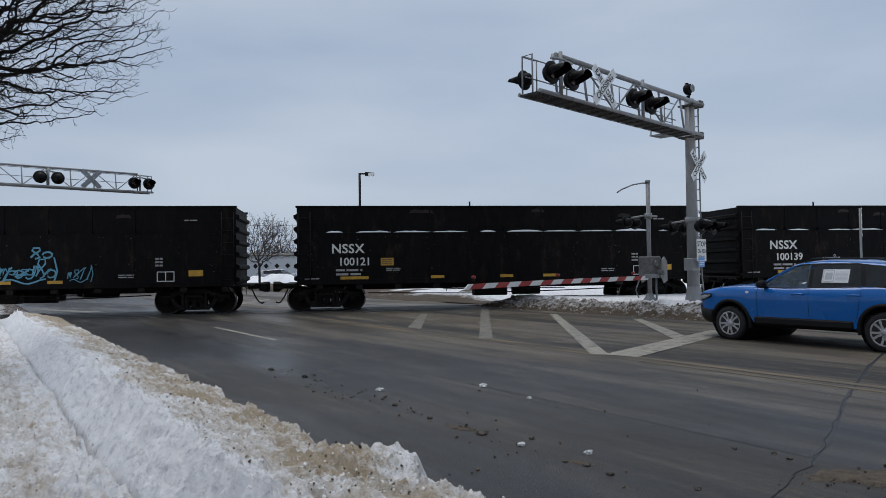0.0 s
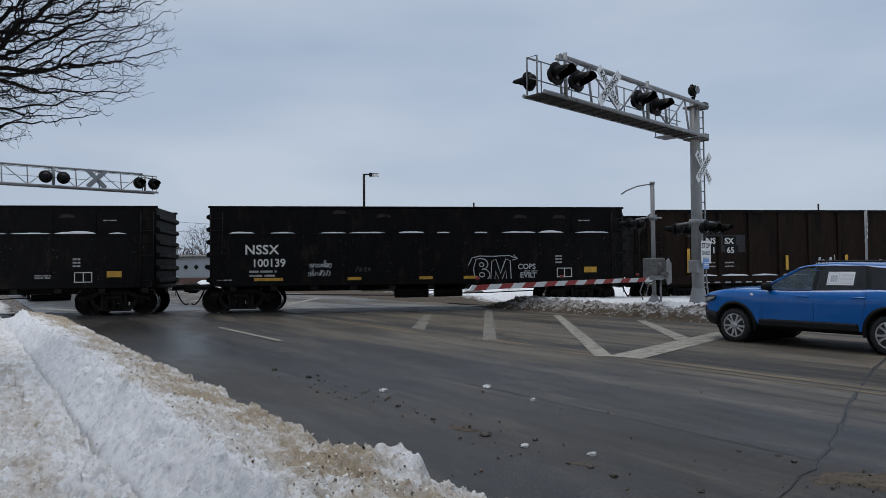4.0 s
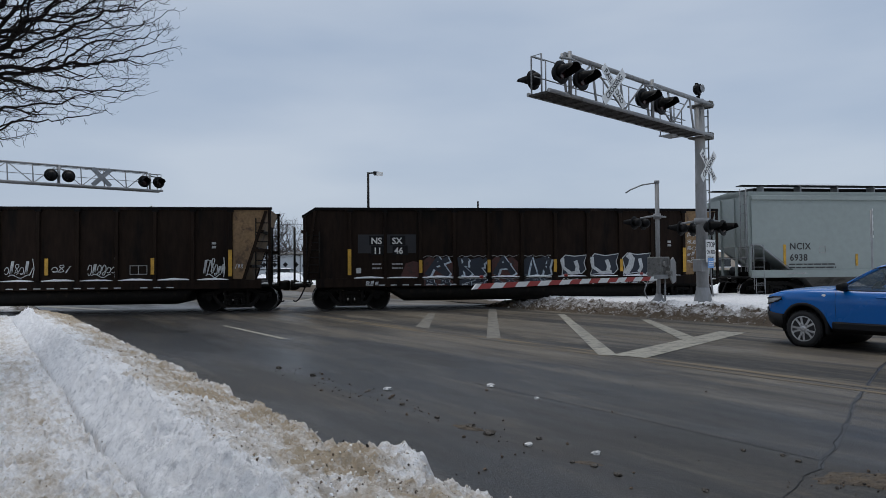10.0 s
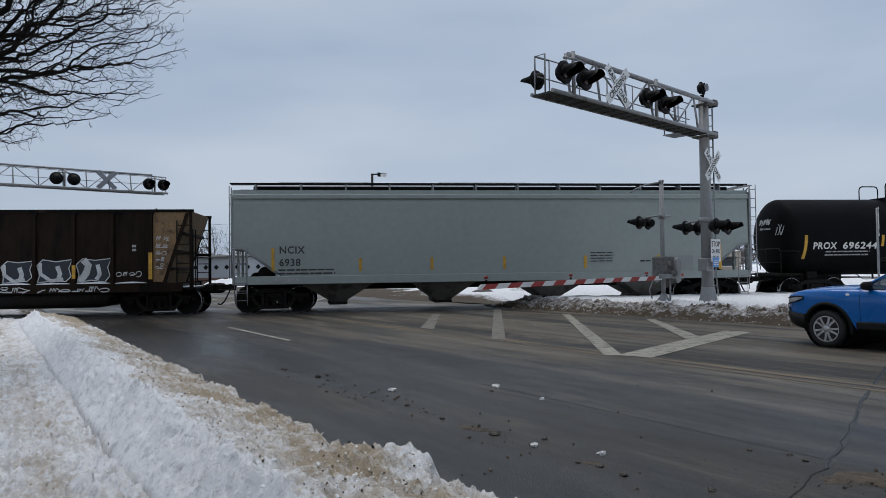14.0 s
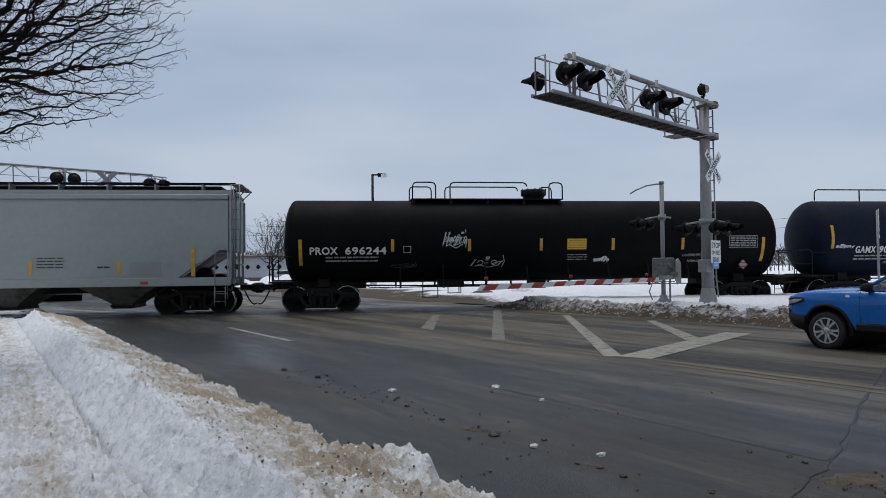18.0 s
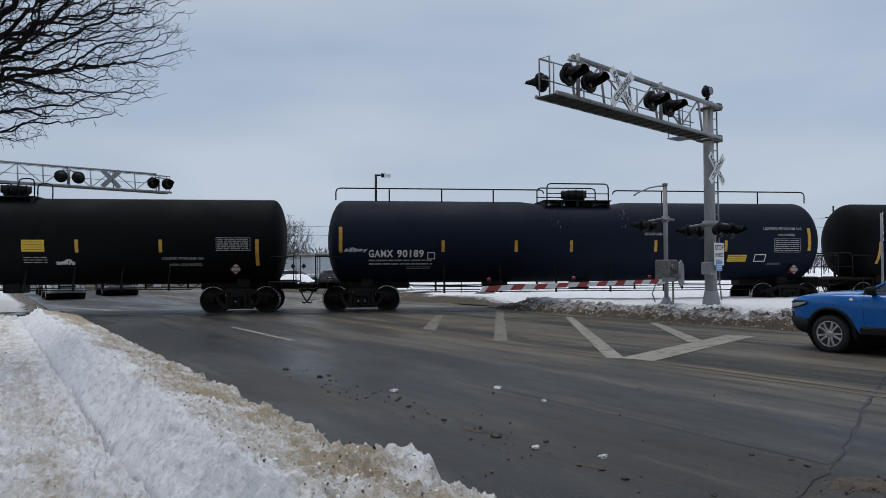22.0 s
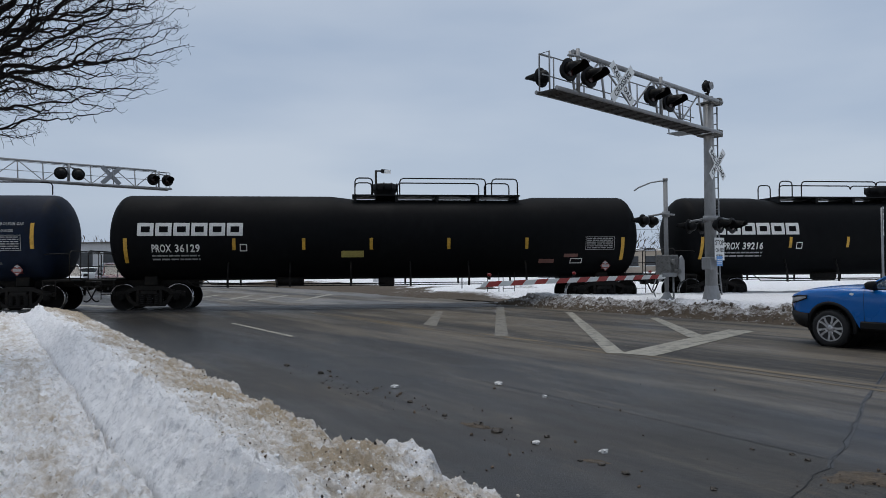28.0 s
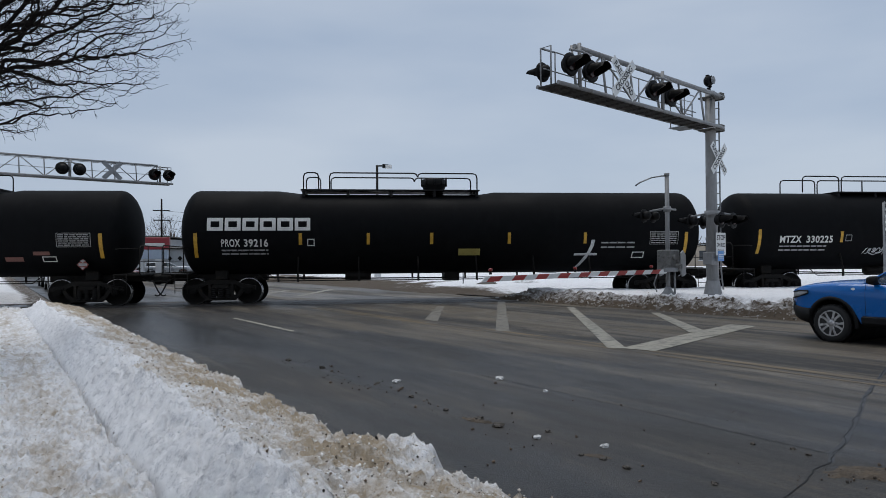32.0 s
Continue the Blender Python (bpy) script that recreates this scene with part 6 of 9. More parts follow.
tag(tk0, 5.55, 6.3, 2.35, 2.75, 0, M_WSPRAY, 7, 86, 0.02, False, curve=skin)
tag(tk0, 6.5, 7.7, 1.55, 1.93, 0, M_WSPRAY, 5, 83, 0.024, curve=skin)
tag(tk0, 10.98, 11.55, 1.66, 1.86, 0, M_WSPRAY, 6, 85, 0.055, False, curve=skin)
tag(tk0, 3.7, 4.6, 1.52, 1.72, 0, M_FAINT, 4, 87, 0.016, curve=skin)


def head_skin(q, z, lift=0.0):
    """A place on the first tank's leading head, q metres towards the road from beyond its axis."""
    y = 0.6 - q
    return Vector((0.44 * (1 - math.sqrt(max(0.0, 1 - (y * y + (z - TZ) ** 2) / TR ** 2))) - lift, y, z))


tag(tk0, 0.0, 0.85, 2.95, 3.22, 0, M_WSPRAY, 5, 33, 0.035, False, curve=head_skin)
tag(tk0, 0.05, 0.8, 2.98, 3.20, 0, M_WSPRAY, 5, 38, 0.028, False, curve=head_skin)
tag(tk0, 0.1, 0.85, 2.78, 2.87, 0, M_WSPRAY, 7, 35, 0.02, False, curve=head_skin)
scrawl(tk0, 1.15, 1.55, 2.55, 2.95, 0, M_WSPRAY, 4, 36, 0.03, curve=head_skin)
for xa, xb, zz in ((4.82, 5.34, 0.48), (5.70, 6.15, 0.62)):
    bm = bmesh.new()
    tube(bm, [(xa, -1.38, 1.1), (xa, -1.38, zz), (xb, -1.38, zz), (xb, -1.38, 1.1)], 0.022, 5)
    tube(bm, [(xa, -1.38, 0.9), (xb, -1.38, 0.9)], 0.018, 5)
    part("step", bm, M_UNDER, tk0)
CARS.append((tk0, 3.03))

tk1, zp = tank_car(22.75, 18.46, "blue-black tank car with a railing along its whole top", M_TANKBLUE, 7.9, 10.25, 9.15, wheels=(1.2, 17.1), low=(0.86, 0.68), sunk=(7.9, 10.25))
top_rail(tk1, [(0.3, 7.8, True, False), (10.4, 18.0, False, True)], zp - 0.02, (0.42,), (-0.72,))
top_rail(tk1, [(7.92, 10.24, True, True)], zp - 0.08, (0.72, 0.36))
dome_on(tk1, 9.15, zp - 0.08, 0.42, 0.5)
tank_words(tk1, "GAMX", 1.43, 2.27, 1.90, 0.25)
tank_words(tk1, "90189", 2.41, 3.33, 1.90, 0.25)
tank_bars(tk1, 1.44, 3.65, (1.64, 1.76), 0.05, M_GREYLET, 9, 13)
tank_bars(tk1, 2.75, 3.6, (1.50, 1.55), 0.02, M_GREYLET, 5, 14)
strips(tk1, (4.0, 6.59, 8.59, 11.72, 14.4), z0=2.07, z1=2.47, ends=())
for x, a_, b_ in ((0.48, 2.06, 2.93), (17.67, 2.09, 2.93)):
    tank_plate(tk1, x - 0.06, x + 0.06, a_, b_, M_YELLOW, label="tall yellow reflective strip")
tank_frame(tk1, 3.46, 3.72, 1.82, 2.06, 0.025, M_WHITE)
tank_plate(tk1, 14.52, 15.25, 1.70, 1.95, M_PANELY, "placard", label="yellow panel with unreadable lines")
tank_bars(tk1, 14.56, 15.21, (1.75, 1.82, 1.88), 0.018, M_TRAFFIC, 4, 17)
tank_frame(tk1, 15.55, 16.0, 1.70, 1.97, 0.03, M_WHITE)
tank_bars(tk1, 11.3, 12.1, (2.72, 2.66), 0.025, M_GREYLET, 3, 9)
tank_words(tk1, "LIQUEFIED PETROLEUM GAS", 15.9, 17.4, 2.86, 0.10, M_GREYLET)
tank_words(tk1, "NON-ODORIZED", 16.43, 17.1, 2.64, 0.08, M_GREYLET)
data_block(tk1, 16.28, 17.33, 2.04, 2.54)
tank_plate(tk1, 16.12, 16.66, 1.58, 1.66, M_FAINT, "paint_patch", label="faded stencilled strip")
placard(tk1, 17.15, 1.40)
tag(tk1, 0.58, 1.40, 2.06, 2.24, 0, M_WSPRAY, 5, 91, 0.03, False, curve=skin)
tag(tk1, 0.6, 1.38, 2.08, 2.22, 0, M_WSPRAY, 6, 92, 0.02, False, curve=skin)
# scuffed paint round the platform
for k in range(16):
    x = random.choice((8.0, 8.1, 10.55, 10.65)) + random.uniform(-0.12, 0.12)
    z = random.uniform(2.9, 3.55)
    tank_plate(tk1, x, x + random.uniform(0.01, 0.04), z, z + random.uniform(0.03, 0.12), M_FAINT, "scuff", 0.004)
CARS.append((tk1, 22.75))


def marked_tank(s, L, label, number, dome_x, rail_spans, platform, strip_xs, nx):
    car, zp = tank_car(s, L, label, M_TANK, platform[0], platform[1], dome_x, wheels=(1.45, 17.25), low=(0.80,), gap=2.05, sunk=platform)
    top_rail(car, rail_spans, zp)
    dome_on(car, dome_x, zp, 0.44, 0.46)
    block_mark(car, nx - 0.45, nx + 3.0, 2.50, 2.93, 6, M_WHITE)
    tank_words(car, "PROX", nx, nx + 0.62, 1.97, 0.25)
    tank_words(car, number, nx + 0.74, nx + 1.54, 1.97, 0.25)
    tank_bars(car, nx, nx + 1.55, (1.70, 1.82), 0.05, M_GREYLET, 7, 23)
    strips(car, strip_xs, z0=2.02, z1=2.41, ends=())
    for x in (nx - 0.83, L - 0.88):
        tank_plate(car, x - 0.06, x + 0.06, 1.61, 2.42, M_YELLOW, label="tall yellow reflective strip")
    tank_frame(car, nx + 2.84, nx + 3.08, 1.98, 2.22, 0.028, M_WHITE)
    data_block(car, L - 2.25, L - 1.18, 1.98, 2.44)
    placard(car, L - 1.48, 1.40)
    CARS.append((car, s))
    return car


tk2 = marked_tank(42.51, 18.69, "black tank car with large white mark and high railing", "36129", 9.38,
                 [(8.3, 8.92, True, True), (9.88, 12.98, True, True), (13.2, 14.15, True, True)], (8.3, 14.15), (4.27, 6.57, 8.85, 11.53, 14.3), 1.62)
tank_plate(tk2, 7.83, 8.60, 1.76, 1.98, M_FADEY, "placard", label="faded yellow panel")
tank_plate(tk2, 14.78, 15.34, 1.52, 1.66, M_PLACF, "placard", label="small faded red label")
tank_plate(tk2, 15.68, 16.19, 1.72, 1.84, M_PLACF, "placard", label="small faded red label")
tank_frame(tk2, 15.93, 16.37, 1.50, 1.68, 0.028, M_WHITE)
for x in (13.1, 13.65):
    bm = bmesh.new()
    ladder(bm, x - 0.2, x + 0.2, -1.39, 0.52, 1.2, 3)
    part("step", bm, M_UNDER, tk2)
tk3 = marked_tank(62.63, 18.75, "black tank car with large white mark and a tape cross", "39216", 8.86,
                 [(4.2, 4.72, True, True), (5.1, 8.2, True, False), (8.2, 10.34, False, True)], (4.2, 10.34), (4.14, 6.43, 8.61, 11.35, 14.1), 1.53)
tank_plate(tk3, 9.56, 10.33, 1.63, 1.86, M_FADEY, "placard", label="faded yellow panel")
tank_frame(tk3, 15.9, 16.35, 1.50, 1.72, 0.03, M_WHITE)
tank_bars(tk3, 14.7, 16.0, (1.86, 2.02), 0.05, M_GREYLET, 3, 31)
tank_plate(tk3, 13.75, 14.6, 1.60, 1.68, M_WSPRAY, "tape", 0.007, label="pale tape crossed over the tank")
bm = bmesh.new()
tp = [skin(13.95 + 0.38 * math.sin(1.6 * k / 12 - 0.1), 1.2 + 0.95 * k / 12, 0.009) for k in range(13)]
tq = [skin(14.08 + 0.38 * math.sin(1.6 * k / 12 - 0.1), 1.2 + 0.95 * k / 12, 0.009) for k in range(13)]
va, vb = [bm.verts.new(p) for p in tp], [bm.verts.new(p) for p in tq]
for k in range(12):
    bm.faces.new((va[k], vb[k], vb[k + 1], va[k + 1]))
part("tape", bm, M_WSPRAY, tk3, "pale tape crossed over the tank")
tk4, zp = tank_car(82.64, 18.6, "black tank car with white lettering and small graffiti", M_TANK, 4.4, 10.6, 9.3, wheels=(1.4, 17.2))
top_rail(tk4, [(2.9, 4.4, True, True), (4.5, 10.4, True, True)], zp)
dome_on(tk4, 9.3, zp)
tank_words(tk4, "MTZX", 1.5, 2.35, 2.02, 0.25)
tank_words(tk4, "330225", 2.55, 3.6, 2.02, 0.25)
tank_bars(tk4, 1.5, 3.4, (1.72, 1.86), 0.05, M_GREYLET, 8, 33)
strips(tk4, (3.95, 6.5, 9.2), ends=(0.7,))
tank_frame(tk4, 4.1, 4.36, 2.06, 2.3, 0.025, M_GREYLET)
tag(tk4, 4.9, 5.8, 1.6, 1.95, 0, M_WSPRAY, 5, 99, 0.03, curve=skin)
CARS.append((tk4, 82.64))

# small caps of snow on the tanks
for car, x, r in ((tk0, 15.66, 0.15), (tk0, 16.12, 0.07), (tk3, 12.3, 0.07)):
    bm = bmesh.new()
    a = 0.92
    for k in range(3):
        q = r * (1 - 0.22 * k)
        bmesh.ops.create_icosphere(bm, subdivisions=2, radius=1, matrix=Matrix.LocRotScale((x + 0.55 * r * (k - 1), -1.39 * math.cos(a), TZ + 1.39 * math.sin(a) + 0.01 * k), Euler((-0.65, 0, 0.1 * k)), (q, 0.5 * q, 0.35 * q)))
    part("snow_cap", bm, M_ICE, car, "clinging lump of snow", True)
# ---------------------------------------------------------------- crossing signals
ARM_TURN = -137.8


def signal_head(parent, x, y, z, face, lens=True, r=0.30, level=True):
    """One flashing light: round background, hooded lamp. face +1 looks along +y, -1 along -y."""
    bm = bmesh.new()
    lathe(bm, [(0.02, 0.0), (r, 0.0), (r, 0.018 * face), (0.17, 0.02 * face)], 28, "y", at=(x, y, z))
    head = part("signal_background", bm, M_SIGBLACK, parent)
    bm = bmesh.new()
    lathe(bm, [(0.63 * r, 0.0), (0.65 * r, -0.13 * face), (0.08, -0.19 * face), (0.02, -0.2 * face)], 20, "y", at=(x, y, z))
    part("lamp_housing", bm, M_SIGBLACK, head)
    bm = bmesh.new()
    n, seg = 18, 4
    rows_ = []
    for k in range(seg + 1):
        d = (0.02 + 1.65 * r * k / seg) * face
        cut = 0.10 + 0.42 * (k / seg) ** 1.5      # the hood is open below
        row = []
        for i in range(n + 1):
            a = math.pi * (-cut * 0 - 0.25 + 0.35 * (k / seg)) + (math.pi * 1.5 - 2 * math.pi * 0.35 * (k / seg)) * i / n
            row.append((x + 0.65 * r * math.cos(a), y + d, z + 0.65 * r * math.sin(a) - 0.03 * k / seg))
        rows_.append(row)
    loft(bm, rows_, close=False)
    bmesh.ops.solidify(bm, geom=bm.faces[:], thickness=0.006)
    part("hood", bm, M_SIGBLACK, head)
    bm = bmesh.new()
    lathe(bm, [(0.58 * r, 0.02 * face), (0.42 * r, 0.045 * face), (0.02, 0.055 * face)], 20, "y", at=(x, y, z))
    part("lens", bm, M_LENS, head, "dark red lens")
    return head


def crossbuck(parent, x, y, z, face, text=True, blade=1.22, lean=0.0):
    for k, (turn, words) in enumerate(((-45, "RAILROAD"), (45, "CROSSING"))):
        bm = bmesh.new()
        box(bm, -blade / 2, blade / 2, -0.115, 0.115, -0.002, 0.003, 0.001)
        ob = part("crossbuck_blade", bm, M_SIGN, parent, "white crossbuck blade with black capitals")
        base = pose(x, y + face * (0.006 * k), z, 90, 0, 0 if face < 0 else 180) @ pose(0, 0, 0, 0, 0, turn)
        ob.matrix_basis = base
        if text:
            bmw = words_bm(words, 0.15, 0.001, 1.02, "CENTER", squeeze=0.88 if k else 0.86)
            bmesh.ops.translate(bmw, vec=(0, -0.067, 0.005), verts=bmw.verts)
            if k == 0:   # the letters part round the crossing blade
                for v in bmw.verts:
                    v.co.x += 0.06 * (1 if v.co.x > 0 else -1)
            lt = part("lettering", bmw, M_BLACKLET, ob)


cant = thing("cantilever_signal", pose(7.25, 20.55, 0.0, 0, 0, ARM_TURN), "grey cantilever crossing signal with walkway and black flashing lights", "railway signal", "crossing signals")
bm = bmesh.new()
cyl(bm, (0, 0, 0.30), (0.03, 0, 6.26), 0.175, 0.135, 24)
part("mast", bm, M_ALU, cant, "weathered grey metal mast")
bm = bmesh.new()
lathe(bm, [(0.29, 0.28), (0.27, 0.36), (0.22, 0.60), (0.185, 0.80), (0.178, 0.82)], 24, "z")
part("mast_base", bm, M_ALU, cant)
bm = bmesh.new()
lathe(bm, [(0.05, 0.0), (0.05, 0.10), (0.07, 0.12)], 12, "z", at=(0.08, 0, 6.24))
part("bell_stem", bm, M_SIGBLACK, cant)
bm = bmesh.new()
lathe(bm, [(0.03, -0.10), (0.12, -0.09), (0.165, -0.03), (0.165, 0.03), (0.12, 0.09), (0.03, 0.10)], 24, "y", at=(0.10, 0, 6.55))
bell = part("bell", bm, M_SIGBLACK, cant, "round black warning bell")
bm = bmesh.new()
lathe(bm, [(0.02, 0.10), (0.06, 0.11), (0.10, 0.135), (0.115, 0.155), (0.105, 0.16), (0.09, 0.14), (0.02, 0.12)], 20, "y", at=(0.10, 0, 6.55))
part("gong", bm, M_STEEL, bell, "dull steel gong")
bm = bmesh.new()
for k in range(6):
    a = 2 * math.pi * k / 6
    cyl(bm, (0.10 + 0.175 * math.cos(a), -0.03, 6.55 + 0.175 * math.sin(a)), (0.10 + 0.175 * math.cos(a), 0.05, 6.55 + 0.175 * math.sin(a)), 0.018, n=6)
part("clamp", bm, M_SIGBLACK, bell)
M_GRATE = mat("dark_grating", (0.030, 0.027, 0.024), 0.7, var=0.3, scale=5, second=(0.07, 0.055, 0.045), amount=0.4)


def zc(s):
    return 5.20 + 0.021 * s


for dy in (-0.30, 0.30):
    bm = bmesh.new()
    cyl(bm, (-0.14, dy, zc(-0.14)), (7.12, dy, zc(7.12)), 0.046, n=14)
    part("bottom_chord", bm, M_ALU, cant)
bm = bmesh.new()
cyl(bm, (-0.4, 0.18, 6.13), (6.4, 0.18, 6.13 + 0.026 * 6.4), 0.062, n=14)
part("top_chord", bm, M_ALU, cant)
for k in range(16):
    s0 = 0.35 + 0.425 * k
    bm = bmesh.new()
    for q in range(9):
        y0 = -0.26 + 0.058 * q
        box(bm, s0, s0 + 0.40, y0, y0 + 0.034, zc(s0) - 0.03, zc(s0) + 0.0)
    box(bm, s0, s0 + 0.03, -0.27, 0.27, zc(s0) - 0.045, zc(s0) - 0.005)
    box(bm, s0 + 0.37, s0 + 0.40, -0.27, 0.27, zc(s0) - 0.045, zc(s0) - 0.005)
    part("walkway_grating", bm, M_GRATE, cant)
for k in range(6):
    s0 = 0.9 + 1.12 * k
    bm = bmesh.new()
    tube(bm, [(s0, 0.30, zc(s0)), (s0, 0.18, 6.13 + 0.026 * s0)], 0.03, 8)
    part("truss_post", bm, M_ALU, cant)
    if k < 5:
        bm = bmesh.new()
        d = (s0, s0 + 1.12) if k % 2 else (s0 + 1.12, s0)
        tube(bm, [(d[0], 0.30, zc(d[0])), (d[1], 0.18, 6.13 + 0.026 * d[1])], 0.024, 6)
        part("truss_brace", bm, M_ALU, cant)
    bm = bmesh.new()
    tube(bm, [(s0, -0.30, zc(s0)), (s0, -0.30, zc(s0) + 0.92)], 0.018, 6)
    part("rail_post", bm, M_STEEL, cant)
for dz in (0.46, 0.92):
    bm = bmesh.new()
    tube(bm, [(0.3, -0.30, zc(0.3) + dz), (6.9, -0.30, zc(6.9) + dz)], 0.016, 6)
    part("handrail", bm, M_STEEL, cant)
bm = bmesh.new()
tube(bm, [(7.0, -0.30, zc(7)), (7.0, -0.30, zc(7) + 0.9), (7.0, 0.0, zc(7) + 0.9), (7.0, 0.0, zc(7))], 0.022, 6)
tube(bm, [(7.0, -0.30, zc(7) + 0.9), (6.55, -0.30, zc(7) + 0.9)], 0.022, 6)
part("end_rail", bm, M_STEEL, cant)
for dx, dz in ((0, 5.21), (0, 6.13)):
    bm = bmesh.new()
    box(bm, -0.30, 0.28, -0.24, 0.24, dz - 0.10, dz - 0.05, 0.01)
    box(bm, -0.36, -0.16, -0.20, 0.24, dz - 0.10, dz + 0.10, 0.015)
    part("arm_bracket", bm, M_HOPDARK, cant)
for s0, z0 in ((6.84, 5.76), (6.10, 5.73), (3.58, 5.67), (2.78, 5.63)):
    signal_head(cant, s0, 0.42, z0, 1, r=0.26)
for s0 in (6.4, 3.02):
    bm = bmesh.new()
    tube(bm, [(s0 + 0.38, 0.36, zc(s0) + 0.78), (s0, 0.36, zc(s0) + 0.82), (s0 - 0.38, 0.36, zc(s0) + 0.78)], 0.03, 8)
    cyl(bm, (s0, 0.33, zc(s0)), (s0, 0.33, zc(s0) + 1.0), 0.045, n=10)
    part("signal_crossarm", bm, M_ALU, cant)
signal_head(cant, 6.70, -0.50, 5.80, -1, r=0.23)
crossbuck(cant, 4.75, 0.36, 5.80, 1)
# ladder and small platform cage beside the mast
bm = bmesh.new()
for k in range(2):
    tube(bm, [(-0.40, -0.26 + 0.36 * k, 0.55), (-0.30, -0.26 + 0.36 * k, 1.1), (-0.28, -0.26 + 0.36 * k, 6.0)], 0.022, 6)
for k in range(17):
    tube(bm, [(-0.30, -0.26, 0.85 + 0.31 * k), (-0.30, 0.10, 0.85 + 0.31 * k)], 0.016, 5)
for k in range(4):
    tube(bm, [(-0.29, -0.26, 1.3 + 1.4 * k), (0.0, -0.16, 1.3 + 1.4 * k)], 0.014, 5)
part("ladder", bm, M_STEEL, cant)
bm = bmesh.new()
for dy in (-0.34, -0.70):
    tube(bm, [(0.42, dy, 5.20), (0.42, dy, 5.95), (0.97, dy, 5.95), (0.97, dy, 5.20)], 0.018, 5)
    tube(bm, [(0.42, dy, 5.58), (0.97, dy, 5.58)], 0.014, 5)
box(bm, 0.39, 1.0, -0.74, -0.34, 5.18, 5.205)
part("ladder_cage", bm, M_STEEL, cant)
# lower lights
bm = bmesh.new()
tube(bm, [(-0.45, 0.36, 2.70), (0.0, 0.22, 2.76), (0.45, 0.36, 2.70)], 0.03, 8)
tube(bm, [(-0.45, -0.40, 2.66), (0.0, -0.22, 2.74), (0.45, -0.40, 2.66)], 0.03, 8)
cyl(bm, (0, 0, 2.66), (0, 0, 2.82), 0.21, n=18)
part("signal_crossarm", bm, M_ALU, cant)
for sx in (-0.34, 0.34):
    signal_head(cant, sx, 0.46, 2.53, 1, r=0.23)
    signal_head(cant, sx, -0.46, 2.53, -1, r=0.21)
crossbuck(cant, 0.0, 0.235, 4.30, 1, blade=1.12)


def face_sign(parent, x0, x1, z0, z1, y, material, name="sign_panel", label=""):
    bm = bmesh.new()
    box(bm, x0, x1, y - 0.004, y + 0.004, z0, z1, 0.002)
    return part(name, bm, material, parent, label)


def face_words(parent, text, x, z, h, y, material, squeeze=1.0):
    bm = words_bm(text, h, 0.001, 1.0, "CENTER", squeeze)
    ob = part("lettering", bm, material, parent)
    ob.matrix_basis = pose(x, y, z, 90, 0, 180)
    return ob


stop = face_sign(cant, -0.15, 0.39, 1.54, 2.18, 0.32, M_SIGN, "stop_sign", "white sign with black capitals")
face_words(stop, "STOP", 0.12, 1.97, 0.15, 0.326, M_BLACKLET, 0.95)
face_words(stop, "ON RED", 0.12, 1.78, 0.115, 0.326, M_BLACKLET, 0.80)
face_words(stop, "SIGNAL", 0.12, 1.61, 0.10, 0.326, M_BLACKLET, 0.80)
M_BLUESIGN = mat("blue_notice", (0.12, 0.30, 0.62), 0.5, var=0.12)
face_sign(cant, -0.01, 0.31, 1.38, 1.66, 0.335, M_BLUESIGN, "notice", "small blue and white emergency notice")
for k, zz in enumerate((1.50, 1.55, 1.60)):
    face_sign(cant, 0.02, 0.28, zz - 0.05, zz - 0.03, 0.341, M_SIGN, "notice_line")
bm = bmesh.new()
box(bm, 0.10, 0.46, -0.05, 0.22, 1.28, 1.64, 0.02)
part("junction_box", bm, M_ALU, cant, "grey junction box")

# gate
M_GATEBOX = mat("weathered_grey_casting", (0.145, 0.145, 0.14), 0.6, 0.1, var=0.3, scale=5, fine=30, second=(0.07, 0.065, 0.06), amount=0.45)
gate = thing("crossing_gate", pose(6.22, 21.40, 0.0, 0, 0, ARM_TURN), "lowered crossing gate with red and white striped arm", "railway gate", "crossing signals")
bm = bmesh.new()
cyl(bm, (0, 0, 0.3), (0, 0, 3.95), 0.064, n=18)
cyl(bm, (0, 0, 3.95), (0, 0, 4.02), 0.078, n=18)
part("post", bm, M_ALU, gate)
bm = bmesh.new()
lathe(bm, [(0.2, 0.28), (0.2, 0.42), (0.13, 0.5), (0.08, 0.62)], 8, "z")
part("post_base", bm, M_ALU, gate)
bm = bmesh.new()
pts = [(0.0, 0.0, 3.93), (0.18, -0.05, 3.93), (0.5, -0.2, 3.87), (0.85, -0.36, 3.72), (1.0, -0.42, 3.62)]
tube(bm, pts, 0.022, 6)
part("bent_conduit", bm, M_STEEL, gate)
bm = bmesh.new()
tube(bm, [(-0.45, -0.30, 2.90), (0, -0.10, 2.96), (0.45, -0.30, 2.88)], 0.028, 8)
tube(bm, [(-0.3, 0.1, 2.93), (0.3, 0.1, 2.93)], 0.028, 8)
cyl(bm, (0, 0, 2.86), (0, 0, 3.02), 0.11, n=14)
part("signal_crossarm", bm, M_ALU, gate)
for sx in (-0.05, 0.42):
    signal_head(gate, sx + 0.2, -0.38, 2.74, -1, r=0.20)
bm = bmesh.new()
box(bm, -0.24, 0.26, -0.22, 0.26, 1.08, 1.72, 0.03)
box(bm, -0.30, 0.10, -0.28, -0.22, 1.18, 1.62, 0.02)
cyl(bm, (-0.05, -0.36, 1.22), (-0.05, 0.42, 1.22), 0.08, n=14)
cyl(bm, (0.12, 0.26, 1.5), (0.12, 0.34, 1.5), 0.09, n=14)
